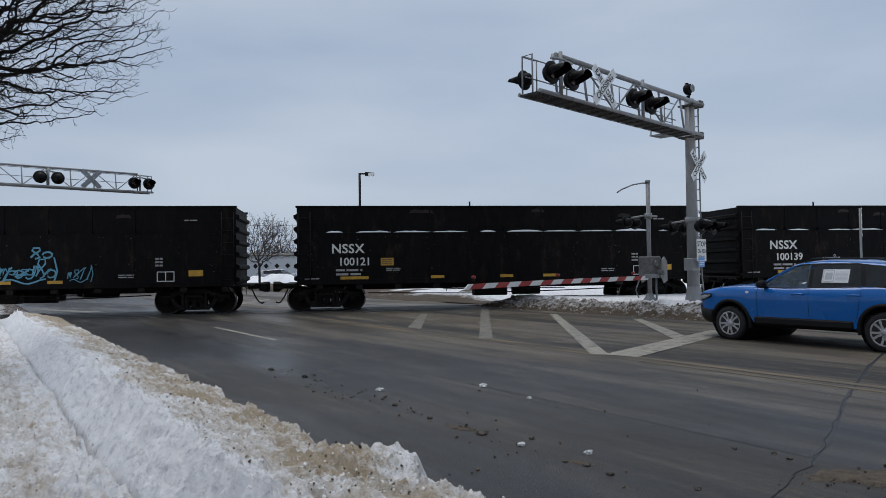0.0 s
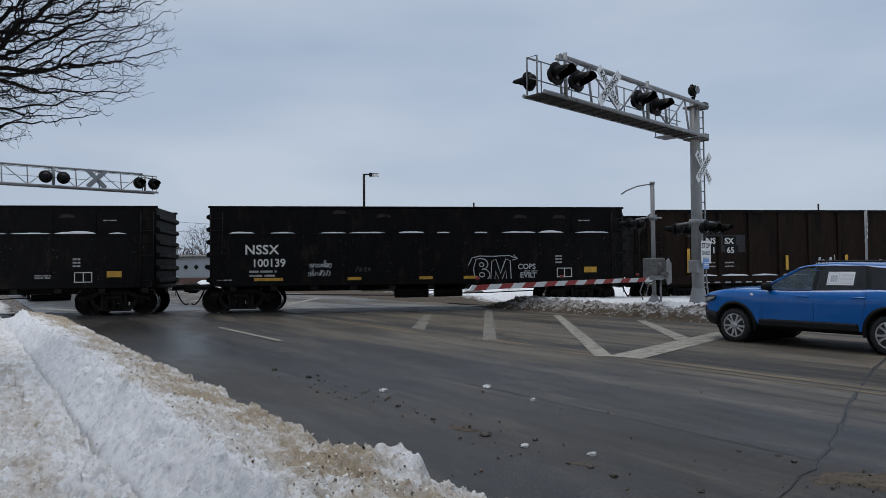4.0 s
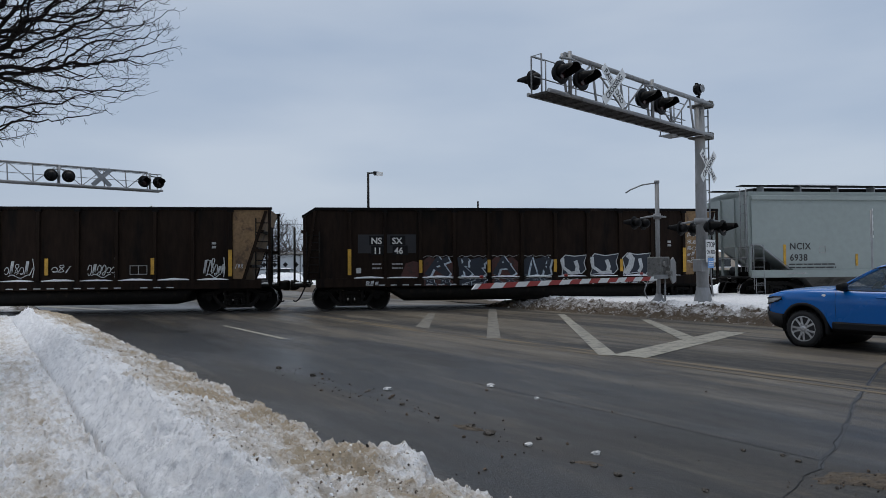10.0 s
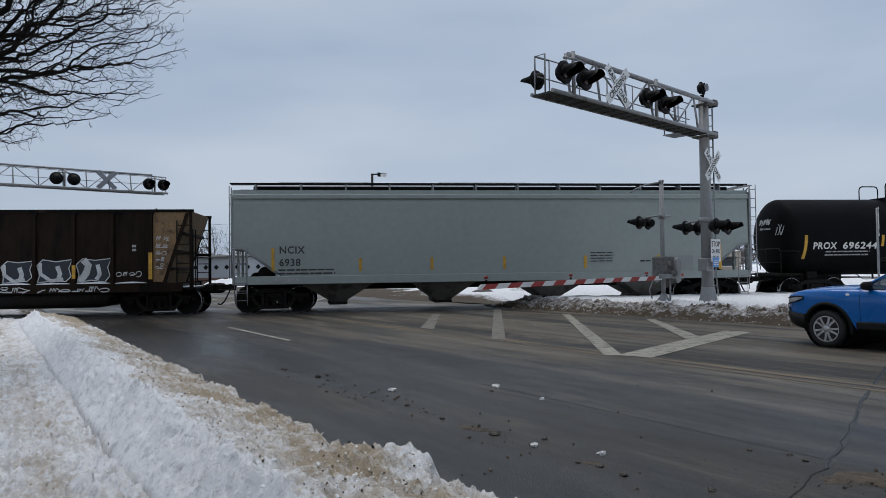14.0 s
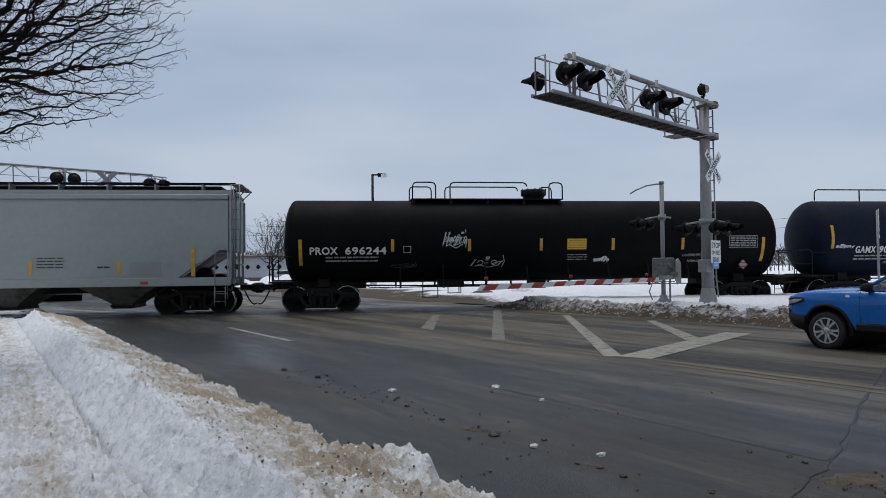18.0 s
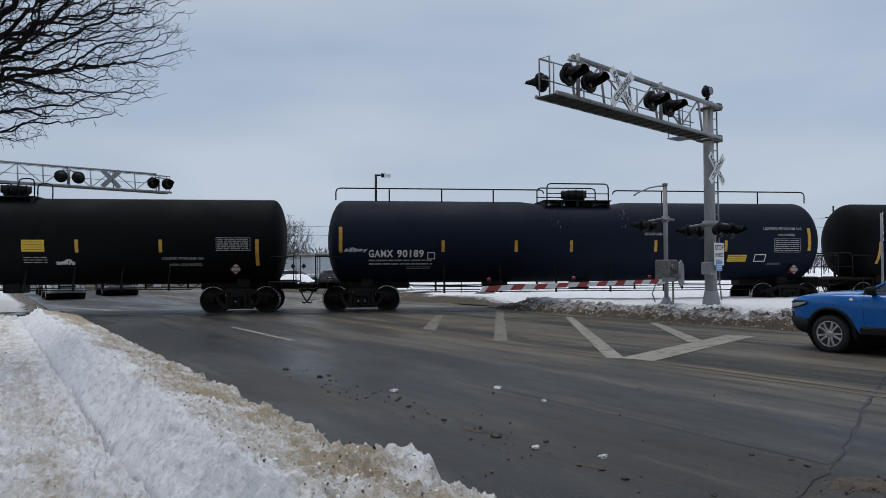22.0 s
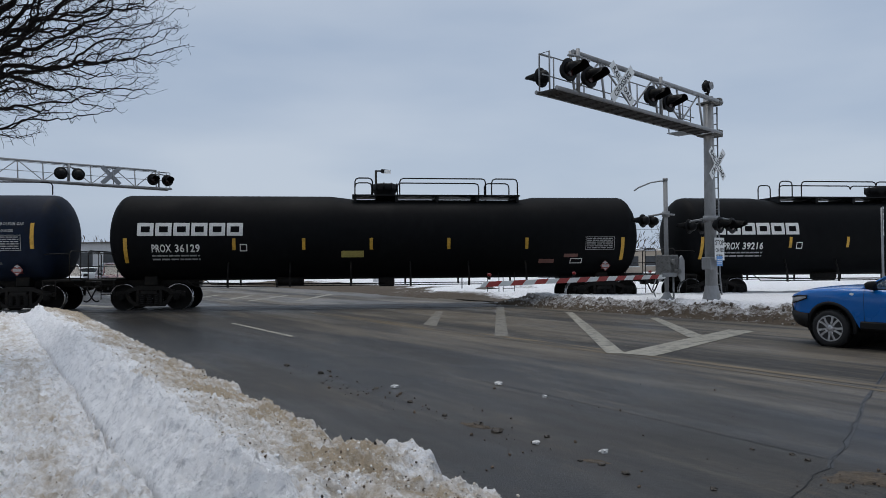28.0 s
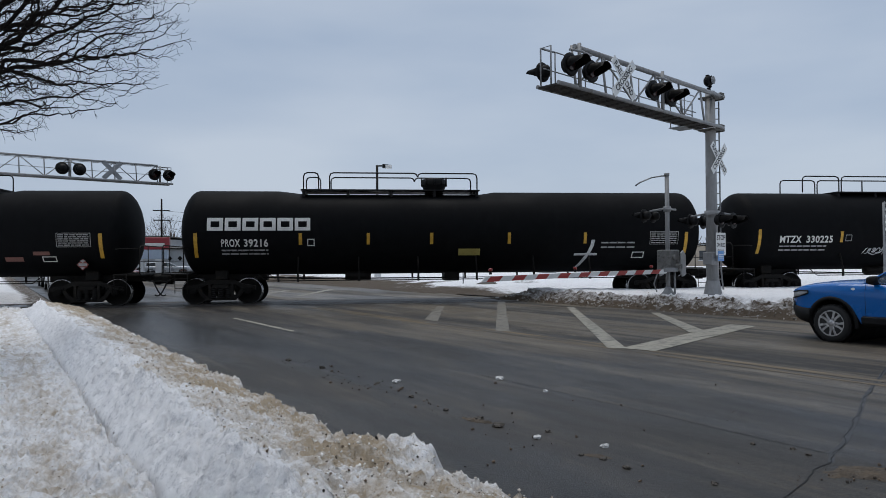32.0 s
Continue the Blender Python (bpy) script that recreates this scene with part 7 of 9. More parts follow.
part("gate_motor", bm, M_GATEBOX, gate, "grimy grey gate motor housing")
for dy in (-0.34, 0.40):
    bm = bmesh.new()
    prism(bm, [(-0.30, 0.98), (-0.12, 0.92), (0.0, 1.1), (-0.04, 1.62), (-0.16, 1.70), (-0.30, 1.55)], dy - 0.02, dy + 0.02)
    part("counterweight", bm, M_ALU, gate, "pale grey counterweight plate")
bm = bmesh.new()
box(bm, 0.0, 0.75, 0.28, 0.34, 1.07, 1.19, 0.01)
part("arm_bracket", bm, M_STEEL, gate)
ARM_L, cell = 8.0, 0.405
s0 = 0.55
k = 0
while s0 < ARM_L - 0.01:
    s1 = min(ARM_L, s0 + cell)
    bm = bmesh.new()
    sl = 0.07
    zz0, zz1 = 1.085 - 0.008 * s0 + 0.0045 * s0 * (8 - s0) * 0.2, 1.085 - 0.008 * s1 + 0.0045 * s1 * (8 - s1) * 0.2
    prism(bm, [(s0 + sl, zz0 - 0.06), (s1 + sl, zz1 - 0.06), (s1 - sl, zz1 + 0.06), (s0 - sl, zz0 + 0.06)], 0.295, 0.325)
    part("arm_stripe", bm, M_RED if k % 2 else M_SIGN, gate, "red reflective stripe" if k % 2 else "white stripe")
    s0 = s1
    k += 1
M_REDLAMP = glow_mat("red_gate_lamp", (0.20, 0.014, 0.012), 0.05)
for s0 in (1.35, 4.75, 7.75):
    bm = bmesh.new()
    zz = 1.19
    cyl(bm, (s0, 0.30, zz - 0.06), (s0, 0.30, zz - 0.01), 0.03, n=8)
    part("lamp_holder", bm, M_SIGBLACK, gate)
    bm = bmesh.new()
    lathe(bm, [(0.015, -0.04), (0.034, -0.035), (0.037, 0.035), (0.015, 0.04)], 14, "y", at=(s0, 0.30, zz + 0.045))
    part("gate_lamp", bm, M_REDLAMP, gate, "small red gate lamp")
bm = bmesh.new()
tube(bm, [(0.05, -0.3, 1.05), (0.1, -0.42, 0.7), (0.05, -0.35, 0.45)], 0.02, 5)
part("conduit", bm, M_STEEL, gate)
bm = bmesh.new()
tube(bm, [(-0.12, 0.15, 0.35), (-0.12, 0.15, 1.1)], 0.03, 6)
part("conduit", bm, M_STEEL, gate)

# the other cantilever, over the oncoming lanes beyond the track
cant2 = thing("cantilever_signal", pose(-15.37, 37.37, 0.0, 0, 0, 42.1), "grey cantilever crossing signal beyond the track, seen from behind", "railway signal", "crossing signals")
X0 = -9.6
bm = bmesh.new()
cyl(bm, (X0, 0, 0.0), (X0, 0, 6.7), 0.17, 0.15, 18)
part("mast", bm, M_ALU, cant2)
for dy in (-0.28, 0.28):
    bm = bmesh.new()
    cyl(bm, (X0 - 0.3, dy, 5.60), (0.0, dy, 5.60), 0.055, n=10)
    part("bottom_chord", bm, M_ALU, cant2)
bm = bmesh.new()
cyl(bm, (X0 - 0.3, -0.1, 6.53), (-0.75, -0.1, 6.53), 0.055, n=10)
part("top_chord", bm, M_ALU, cant2)
bm = bmesh.new()
box(bm, X0, -0.1, -0.26, 0.26, 5.60, 5.63)
part("walkway_grating", bm, M_HOPDARK, cant2)
for k in range(9):
    s0 = -0.8 - 1.05 * k
    bm = bmesh.new()
    tube(bm, [(s0, -0.28, 5.6), (s0, -0.1, 6.53)], 0.028, 6)
    part("truss_post", bm, M_ALU, cant2)
    bm = bmesh.new()
    d = (s0, s0 - 1.05) if k % 2 else (s0 - 1.05, s0)
    tube(bm, [(d[0], -0.28, 5.6), (d[1], -0.1, 6.53)], 0.022, 6)
    part("truss_brace", bm, M_ALU, cant2)
for dz in (0.48, 0.90):
    bm = bmesh.new()
    tube(bm, [(X0, 0.28, 5.6 + dz), (-0.1, 0.28, 5.6 + dz)], 0.015, 5)
    part("handrail", bm, M_STEEL, cant2)
bm = bmesh.new()
tube(bm, [(-0.1, 0.28, 5.6), (-0.1, 0.28, 6.5), (-0.1, -0.28, 6.45), (-0.1, -0.28, 5.6)], 0.02, 5)
tube(bm, [(-0.1, -0.28, 6.45), (-0.75, -0.1, 6.48)], 0.02, 5)
part("end_rail", bm, M_STEEL, cant2)
for s0 in (-1.02, -0.28):
    signal_head(cant2, s0, -0.42, 6.02, -1)
for s0 in (-5.32, -4.55):
    signal_head(cant2, s0, -0.36, 6.02, 1)
for s0 in (-0.65, -4.93):
    bm = bmesh.new()
    tube(bm, [(s0 - 0.37, -0.2, 6.30), (s0, -0.2, 6.36), (s0 + 0.37, -0.2, 6.30)], 0.03, 6)
    cyl(bm, (s0, -0.2, 5.6), (s0, -0.2, 6.5), 0.05, n=8)
    part("signal_crossarm", bm, M_ALU, cant2)
M_SIGNBACK = mat("bare_sign_back", (0.25, 0.26, 0.27), 0.5, 0.3, var=0.15)
for turn in (45, -45):
    bm = bmesh.new()
    box(bm, -0.6, 0.6, -0.115, 0.115, -0.003, 0.003)
    ob = part("crossbuck_blade", bm, M_SIGNBACK, cant2, "bare back of a crossbuck blade")
    ob.matrix_basis = pose(-3.0, -0.16 - 0.008 * (turn > 0), 6.10, 90, 0, 0) @ pose(0, 0, 0, 0, 0, turn)


def track_sign(x, y, turn, label):
    sg = thing("road_sign", pose(x, y, 0, 0, 0, turn), label, "road sign", "signs by the track")
    bm = bmesh.new()
    cyl(bm, (0, 0.03, -0.02), (0, 0.03, 2.9), 0.03, n=8)
    part("post", bm, M_STEEL, sg)
    bm = bmesh.new()
    box(bm, -0.3, 0.3, -0.006, 0.0, 2.16, 2.92, 0.002)
    p = part("sign_panel", bm, M_SIGN, sg)
    for k, wd in enumerate(("DO NOT", "STOP", "ON", "TRACKS")):
        bmw = words_bm(wd, 0.11, 0.001, 1.0, "CENTER", 0.8)
        ob = part("lettering", bmw, M_BLACKLET, p)
        ob.matrix_basis = pose(0, -0.008, 2.76 - 0.175 * k, 90, 0, 0)
    return sg


track_sign(11.24, 19.0, 58, "white metal sign with black capitals beside the snow")
track_sign(0.15, 35.5, 8, "white metal sign with black capitals beyond the track")

# ---------------------------------------------------------------- vehicles
# A vehicle's own space: x ahead, y to its left, z up, origin on the ground midway between the axles.
M_BLUE = mat("blue_car_paint", (0.0004, 0.112, 0.40), 0.25, var=0.04, scale=1, coat=0.4, spec=0.4)
M_CLAD = mat("black_cladding", (0.006, 0.006, 0.0065), 0.6, var=0.2, scale=6, fine=60, spec=0.25)
M_GLASS = glass_mat("car_glass", (0.012, 0.015, 0.017), 0.86)
M_CLEAR = glass_mat("clear_glass", (0.10, 0.13, 0.14), 0.45)
M_RIM = mat("alloy_rim", (0.44, 0.44, 0.45), 0.3, 0.5, var=0.1)
M_RIMDARK = mat("dark_rim_pocket", (0.007, 0.007, 0.007), 0.4, 0.3, var=0.1)
M_LAMP = mat("headlamp_glass", (0.48, 0.50, 0.52), 0.25, var=0.1)
M_SEAT = mat("dark_interior", (0.03, 0.03, 0.032), 0.8, var=0.2)
CAR_WHEELS = {}


def lerp_table(tab, x):
    if x <= tab[0][0]:
        return tab[0][1]
    for (a, p), (b, q) in zip(tab, tab[1:]):
        if x <= b:
            t = (x - a) / (b - a)
            return p + (q - p) * t
    return tab[-1][1]


def wheel_mesh():
    bm = bmesh.new()
    R = 0.318
    lathe(bm, [(0.21, -0.10), (0.225, -0.115), (0.29, -0.112), (0.311, -0.085), (R, -0.05), (R, 0.05), (0.311, 0.085), (0.29, 0.112), (0.225, 0.115), (0.21, 0.10)], 40, "y")
    for k in range(40):       # tread blocks
        a = 2 * math.pi * k / 40
        m = Matrix.Rotation(a, 4, "Y") @ Matrix.Translation((R + 0.003, 0, 0))
        box(bm, -0.006, 0.006, -0.10 + 0.03 * (k % 2), -0.02, -0.018, 0.018, m=m)
        box(bm, -0.006, 0.006, 0.02, 0.10 - 0.03 * (k % 2), -0.018, 0.018, m=m)
    return bm


def add_wheel(parent, x, y, side):
    bm = wheel_mesh()
    tyre = part("wheel", bm, M_RUBBER, parent)
    tyre.matrix_basis = pose(x, y, 0.321)
    bm = bmesh.new()
    f = side
    lathe(bm, [(0.03, -0.02 * f), (0.195, -0.01 * f), (0.203, 0.085 * f), (0.219, 0.10 * f), (0.222, 0.085 * f), (0.222, -0.09 * f)], 40, "y")
    part("rim_barrel", bm, M_RIMDARK, tyre)
    bm = bmesh.new()
    lathe(bm, [(0.200, 0.095 * f), (0.222, 0.118 * f), (0.225, 0.105 * f), (0.205, 0.09 * f)], 40, "y")
    y0, y1 = sorted((0.070 * f, 0.106 * f))
    for k in range(5):
        a = 2 * math.pi * k / 5 + 0.3
        for d in (-1, 1):          # each spoke splits in two towards the rim
            m = Matrix.Rotation(a, 4, "Y")
            pts = [(0.05, 0.002 * d), (0.05, 0.036 * d), (0.12, 0.044 * d), (0.205, 0.074 * d), (0.216, 0.036 * d), (0.165, 0.022 * d), (0.11, 0.006 * d)]
            vs = prism(bm, pts if d > 0 else pts[::-1], y0, y1)
            bmesh.ops.transform(bm, matrix=m, verts=vs)
    lathe(bm, [(0.02, 0.11 * f), (0.058, 0.105 * f), (0.065, 0.07 * f)], 20, "y")
    part("spokes", bm, M_RIM, tyre, "bright alloy spokes")
    return tyre


def suv_like(name, m, label, paint, group="", length=4.62, height=1.50, wheels=True, detail=True, width=1.86, bumper=None):
    car = thing(name, m, label, "car", group)
    hw = width / 2
    ax = 1.39
    xf, xr = ax + 0.92, -(length - ax - 0.92)
    shoulder = [(xr, 0.95), (xr + 0.25, 1.02), (-1.2, 1.04), (0.2, 1.00), (0.85, 1.0), (1.3, 0.985), (1.7, 0.96), (2.0, 0.925), (2.2, 0.87), (xf, 0.76)]
    half = [(xr, 0.70), (xr + 0.12, 0.84), (xr + 0.5, hw - 0.01), (-1.0, hw), (1.3, hw), (1.75, hw - 0.03), (2.0, hw - 0.10), (2.18, hw - 0.24), (xf, 0.50)]
    crown = [(xr, 0.02), (-1.0, 0.02), (0.8, 0.05), (1.4, 0.07), (2.0, 0.06), (xf, 0.03)]

    def zbot(x):
        z = 0.35
        for cx in (ax, -ax):
            d = abs(x - cx)
            if d < 0.44:
                z = max(z, 0.35 + (0.76 - 0.35) * math.sqrt(max(0, 1 - (d / 0.44) ** 2)))
        if x > 1.85:
            z = max(z, 0.34 + 0.12 * (x - 1.85) / 0.4)
        if x < xr + 0.4:
            z = max(z, 0.34 + 0.1 * (xr + 0.4 - x) / 0.4)
        return z

    xs = sorted(set([xr + 0.0, xr + 0.06, xr + 0.15] + [xr + 0.25 + (xf - xr - 0.4) * k / 64 for k in range(65)] + [xf - 0.1, xf - 0.05, xf - 0.015, xf]))
    rings = []
    nv = 9
    for x in xs:
        W, zs, zb, cr = lerp_table(half, x), lerp_table(shoulder, x), zbot(x), lerp_table(crown, x)
        left = []
        for k in range(nv):
            v = k / (nv - 1)
            z = zb + (zs - zb) * v
            g = (z - 0.31) / 0.75
            bulge = -0.05 * (1 - g) ** 2 - 0.075 * max(0, g - 0.72) ** 1.5 / 0.15
            left.append((x, W + bulge, z))
        top = []
        for k in range(1, 6):
            q = 1 - k / 6
            top.append((x, (left[-1][1]) * q, zs + cr * (1 - q * q) + 0.012))
        right = [(p[0], -p[1], p[2]) for p in left]
        rings.append(left + top + [(x, 0, zs + cr + 0.012)] + [(p[0], -p[1], p[2]) for p in top[::-1]] + right[::-1])
    bm = bmesh.new()
    loft(bm, rings, close=False)
    for side in (0, -1):
        bm.faces.new([bm.verts.new(p) for p in (rings[side] if side else rings[side][::-1])])
    bmesh.ops.remove_doubles(bm, verts=bm.verts, dist=0.0005)
    bmesh.ops.recalc_face_normals(bm, faces=bm.faces)
    body = part("body", bm, paint, car, "glossy painted body")

    # greenhouse
    roof = [(xr + 0.08, 1.10), (xr + 0.38, height - 0.10), (-1.2, height - 0.045), (-0.4, height), (0.0, height - 0.02), (0.22, height - 0.075), (0.95, 1.0)]
    gl = []
    gx = [xr + 0.08, xr + 0.16, xr + 0.27, xr + 0.38] + [xr + 0.38 + (0.22 - xr - 0.38) * k / 14 for k in range(1, 15)] + [0.22 + 0.73 * k / 8 for k in range(1, 9)]

    def side_y(x, z):
        g = (z - 1.03) / (height - 1.03)
        b = lerp_table(half, max(-1.6, min(1.2, x))) - 0.075
        if x > 0.4:
            b -= 0.06 * (x - 0.4)
        return b - 0.17 * g - 0.03 * g * g

    for x in gx:
        zr = lerp_table(roof, x)
        zb = 0.98
        left = []
        for k in range(7):
            z = zb + (zr - 0.05 - zb) * k / 6
            left.append((x, side_y(x, z), z))
        ye = left[-1][1]
        top = [(x, ye - 0.035, zr - 0.02), (x, ye - 0.10, zr + 0.002), (x, ye * 0.5, zr + 0.02), (x, 0, zr + 0.026)]
        full = left + top
        gl.append(full + [(p[0], -p[1], p[2]) for p in full[-2::-1]])
    bm = bmesh.new()
    loft(bm, gl, close=False)
    bmesh.ops.recalc_face_normals(bm, faces=bm.faces)
    gone_faces = []
    for f in bm.faces:
        c = f.calc_center_median()
        if c.x > 0.25 or (-0.16 < c.x and c.z < height - 0.13 and abs(c.y) > 0.5):
            gone_faces.append(f)
    bmesh.ops.delete(bm, geom=gone_faces, context="FACES")
    for f in bm.faces:
        c = f.calc_center_median()
        if 1.03 < c.z < height - 0.10 and abs(c.y) > 0.45 and c.x > xr + 0.5:
            f.material_index = 1
    part("roof", bm, [paint, M_CLAD], car)
    for f in (1, -1):
        bm = bmesh.new()
        tube(bm, [(x, f * (side_y(x, lerp_table(roof, x) - 0.04) - 0.01), lerp_table(roof, x) - 0.042) for x in (0.95, 0.75, 0.55, 0.35, 0.2, 0.05)], 0.030, 8)
        part("windscreen_pillar", bm, paint, car)

    def pane(outline, name, material, lift=0.006, label="", flip=1):
        bm = bmesh.new()
        vs = [bm.verts.new((x, flip * (side_y(x, z) + lift), z)) for x, z in outline]
        bm.faces.new(vs)
        bmesh.ops.recalc_face_normals(bm, faces=bm.faces)
        return part(name, bm, material, car, label)

    zr = height - 0.10
    belt = 1.02
    for flip in (1, -1):
        # black surround, its sheet standing in for the dark cabin, then the panes
        pane([(-0.11, belt - 0.02), (-0.11, zr + 0.045), (-0.9, zr + 0.045), (-1.55, zr - 0.05), (-1.75, belt + 0.22), (-1.62, belt + 0.0)], "surround_and_backing", M_CLAD, 0.004, flip=flip)
        bmw = bmesh.new()
        tube(bmw, [(x, flip * (side_y(x, z) + 0.006), z) for x, z in ((-0.1, belt - 0.012), (0.4, belt - 0.012), (0.80, belt - 0.012), (0.50, (belt + zr) / 2 + 0.02), (0.24, zr - 0.02), (0.05, zr + 0.02), (-0.1, zr + 0.03))], 0.016, 5)
        part("window_trim", bmw, M_CLAD, car)
        pane([(0.78, belt), (0.49, (belt + zr) / 2 + 0.015), (0.23, zr - 0.03), (0.05, zr + 0.01), (-0.12, zr + 0.02), (-0.12, belt)], "front_window", M_CLEAR, 0.009, "front side window", flip=flip)
        pane([(-0.19, belt), (-0.19, zr + 0.02), (-0.95, zr + 0.015), (-1.02, belt + 0.02)], "rear_window", M_GLASS, 0.009, "tinted rear side window", flip=flip)
        pane([(-1.10, belt + 0.03), (-1.03, zr + 0.01), (-1.5, zr - 0.06), (-1.66, belt + 0.2), (-1.58, belt + 0.04)], "quarter_window", M_GLASS, 0.009, flip=flip)
    bm = bmesh.new()   # windscreen
    rr = []
    for t in (0.04, 0.96):
        x, z = 0.25 + 0.70 * (1 - t), lerp_table(roof, 0.25 + 0.70 * (1 - t))
        yy = side_y(x, z) - 0.05
        rr.append([(x + 0.012, yy, z - 0.0), (x + 0.03, yy * 0.5, z + 0.03), (x + 0.033, 0, z + 0.037), (x + 0.03, -yy * 0.5, z + 0.03), (x + 0.012, -yy, z)])
    loft(bm, rr, close=False)
    part("windscreen", bm, M_GLASS, car)
    bm = bmesh.new()
    box(bm, xr + 0.35, 1.9, -hw + 0.14, hw - 0.14, 0.28, 0.60, 0.03)
    part("underbody", bm, M_CLAD, car)
    for cx in (ax, -ax):      # dark wheel houses
        bm = bmesh.new()
        cyl(bm, (cx, -hw + 0.06, 0.36), (cx, hw - 0.06, 0.36), 0.40, n=28, caps=False)
        part("wheel_house", bm, M_CLAD, car)
    for cx in (ax, -ax):
        for f in (1, -1):
            bm = bmesh.new()
            n = 22
            inner, outer = [], []
            for k in range(n + 1):
                a = math.radians(-12) + math.radians(204) * k / n
                for lst, r, dy in ((inner, 0.385, 0.02), (outer, 0.437, 0.012)):
                    x, z = cx + r * math.cos(a), 0.34 + r * 1.02 * math.sin(a)
                    W = lerp_table(half, x)
                    g = (z - 0.31) / 0.75
                    lst.append((x, f * (W - 0.05 * (1 - g) ** 2 + dy), z))
            inn2 = [(p[0], p[1] - f * 0.1, p[2]) for p in inner]
            out2 = [(p[0], p[1] - f * 0.05, p[2]) for p in outer]
            loft(bm, [inn2, inner, outer, out2], close=False)
            bmesh.ops.recalc_face_normals(bm, faces=bm.faces)
            part("arch_cladding", bm, M_CLAD, car, "black plastic wheel arch")
    for f in (1, -1):
        bm = bmesh.new()
        box(bm, -0.90, 0.90, min(f * (hw - 0.12), f * (hw - 0.005)), max(f * (hw - 0.12), f * (hw - 0.005)), 0.33, 0.48, 0.03)
        part("sill_cladding", bm, M_CLAD, car, "black sill cladding")
    # black lower bumpers following the nose and the tail
    for sgn, x0 in ((1, 1.78), (-1, xr + 0.42)):
        bm = bmesh.new()
        rings2 = []
        for k in range(9):
            x = x0 + (xf - x0 + 0.012) * k / 8 if sgn > 0 else x0 - (x0 - xr + 0.012) * k / 8
            W = lerp_table(half, min(xf, max(xr, x))) + 0.012
            q = (k / 8) ** 1.6
            zl, zh = 0.30 + 0.17 * q, 0.56 + (0.06 * q if sgn > 0 else 0)
            rings2.append([(x, W - 0.03, zl), (x, W, (zl + zh) / 2), (x, W - 0.005, zh), (x, 0, zh + 0.02), (x, -W + 0.005, zh), (x, -W, (zl + zh) / 2), (x, -W + 0.03, zl)])
        loft(bm, rings2)
        bmesh.ops.recalc_face_normals(bm, faces=bm.faces)
        part("bumper", bm, bumper or M_CLAD, car, "" if bumper else "black lower bumper")
    bm = bmesh.new()
    box(bm, xf - 0.05, xf + 0.02, -0.40, 0.40, 0.60, 0.72, 0.02)
    part("grille", bm, M_CLAD, car)
    for f in (1, -1):
        bm = bmesh.new()
        def on_nose(x, z, out=0.014):
            g = (z - 0.31) / 0.75
            return (x + 0.004, f * (lerp_table(half, x) - 0.05 * (1 - g) ** 2 - 0.075 * max(0, g - 0.72) ** 1.5 / 0.15 + out), z)

        row0 = [on_nose(x, z) for x, z in ((2.27, 0.72), (2.20, 0.735), (2.10, 0.75), (2.00, 0.77), (1.90, 0.80), (1.82, 0.83))]
        row1 = [on_nose(x, z) for x, z in ((2.25, 0.80), (2.18, 0.83), (2.09, 0.85), (1.99, 0.862), (1.90, 0.866), (1.81, 0.868))]
        loft(bm, [row0, row1], close=False)
        bmesh.ops.recalc_face_normals(bm, faces=bm.faces)
        bmesh.ops.solidify(bm, geom=bm.faces[:], thickness=0.02)
        lampg = part("headlamp", bm, M_LAMP, car, "slim clear headlamp")
        if detail:
            bm = bmesh.new()
            tube(bm, [on_nose(x, z, 0.02) for x, z in ((2.27, 0.715), (2.10, 0.745), (1.90, 0.795), (1.80, 0.83), (1.80, 0.87), (1.99, 0.866), (2.18, 0.835))], 0.012, 5)
            part("lamp_surround", bm, M_CLAD, lampg)
            bm = bmesh.new()
            cc = Vector(on_nose(2.20, 0.61, 0.0))
            dd = Vector((0.75, f * 0.66, 0)).normalized()
            cyl(bm, cc - dd * 0.03, cc + dd * 0.02, 0.062, n=16)
            foglamp = part("fog_lamp_bezel", bm, M_CLAD, car)
            bm = bmesh.new()
            cyl(bm, cc + dd * 0.0, cc + dd * 0.025, 0.04, n=14)
            part("fog_lamp", bm, M_LAMP, foglamp)
        if detail:
            bm = bmesh.new()
            loft(bm, [[(0.66 + dx * q, f * (hw + yy), 1.075 + dz * q) for dx, dz in ((-0.055, -0.05), (0.02, -0.065), (0.075, -0.04), (0.08, 0.03), (0.03, 0.065), (-0.055, 0.07))] for yy, q in ((-0.045, 0.55), (-0.02, 0.85), (0.05, 1.05), (0.12, 1.0), (0.15, 0.8), (0.16, 0.45))])
            bmesh.ops.recalc_face_normals(bm, faces=bm.faces)
            box(bm, 0.62, 0.70, min(f * (hw - 0.08), f * (hw + 0.05)), max(f * (hw - 0.08), f * (hw + 0.05)), 1.0, 1.04, 0.01)
            part("mirror", bm, M_CLAD, car, "black door mirror", True)
            for xh in (0.04, -0.92):
                bm = bmesh.new()
                tube(bm, [(xh - 0.12, f * (hw - 0.03), 0.905), (xh - 0.095, f * (hw + 0.008), 0.908), (xh, f * (hw + 0.014), 0.91), (xh + 0.095, f * (hw + 0.008), 0.908), (xh + 0.12, f * (hw - 0.03), 0.905)], 0.015, 6)
                part("door_handle", bm, paint, car)
            for xd in (0.82, -0.155, -1.03):
                bm = bmesh.new()
                pts = []
                for k in range(7):
                    z = 0.46 + (1.02 - 0.46) * k / 6
                    g = (z - 0.31) / 0.75
                    W = lerp_table(half, xd) - 0.05 * (1 - g) ** 2 - 0.075 * max(0, g - 0.72) ** 1.5 / 0.15
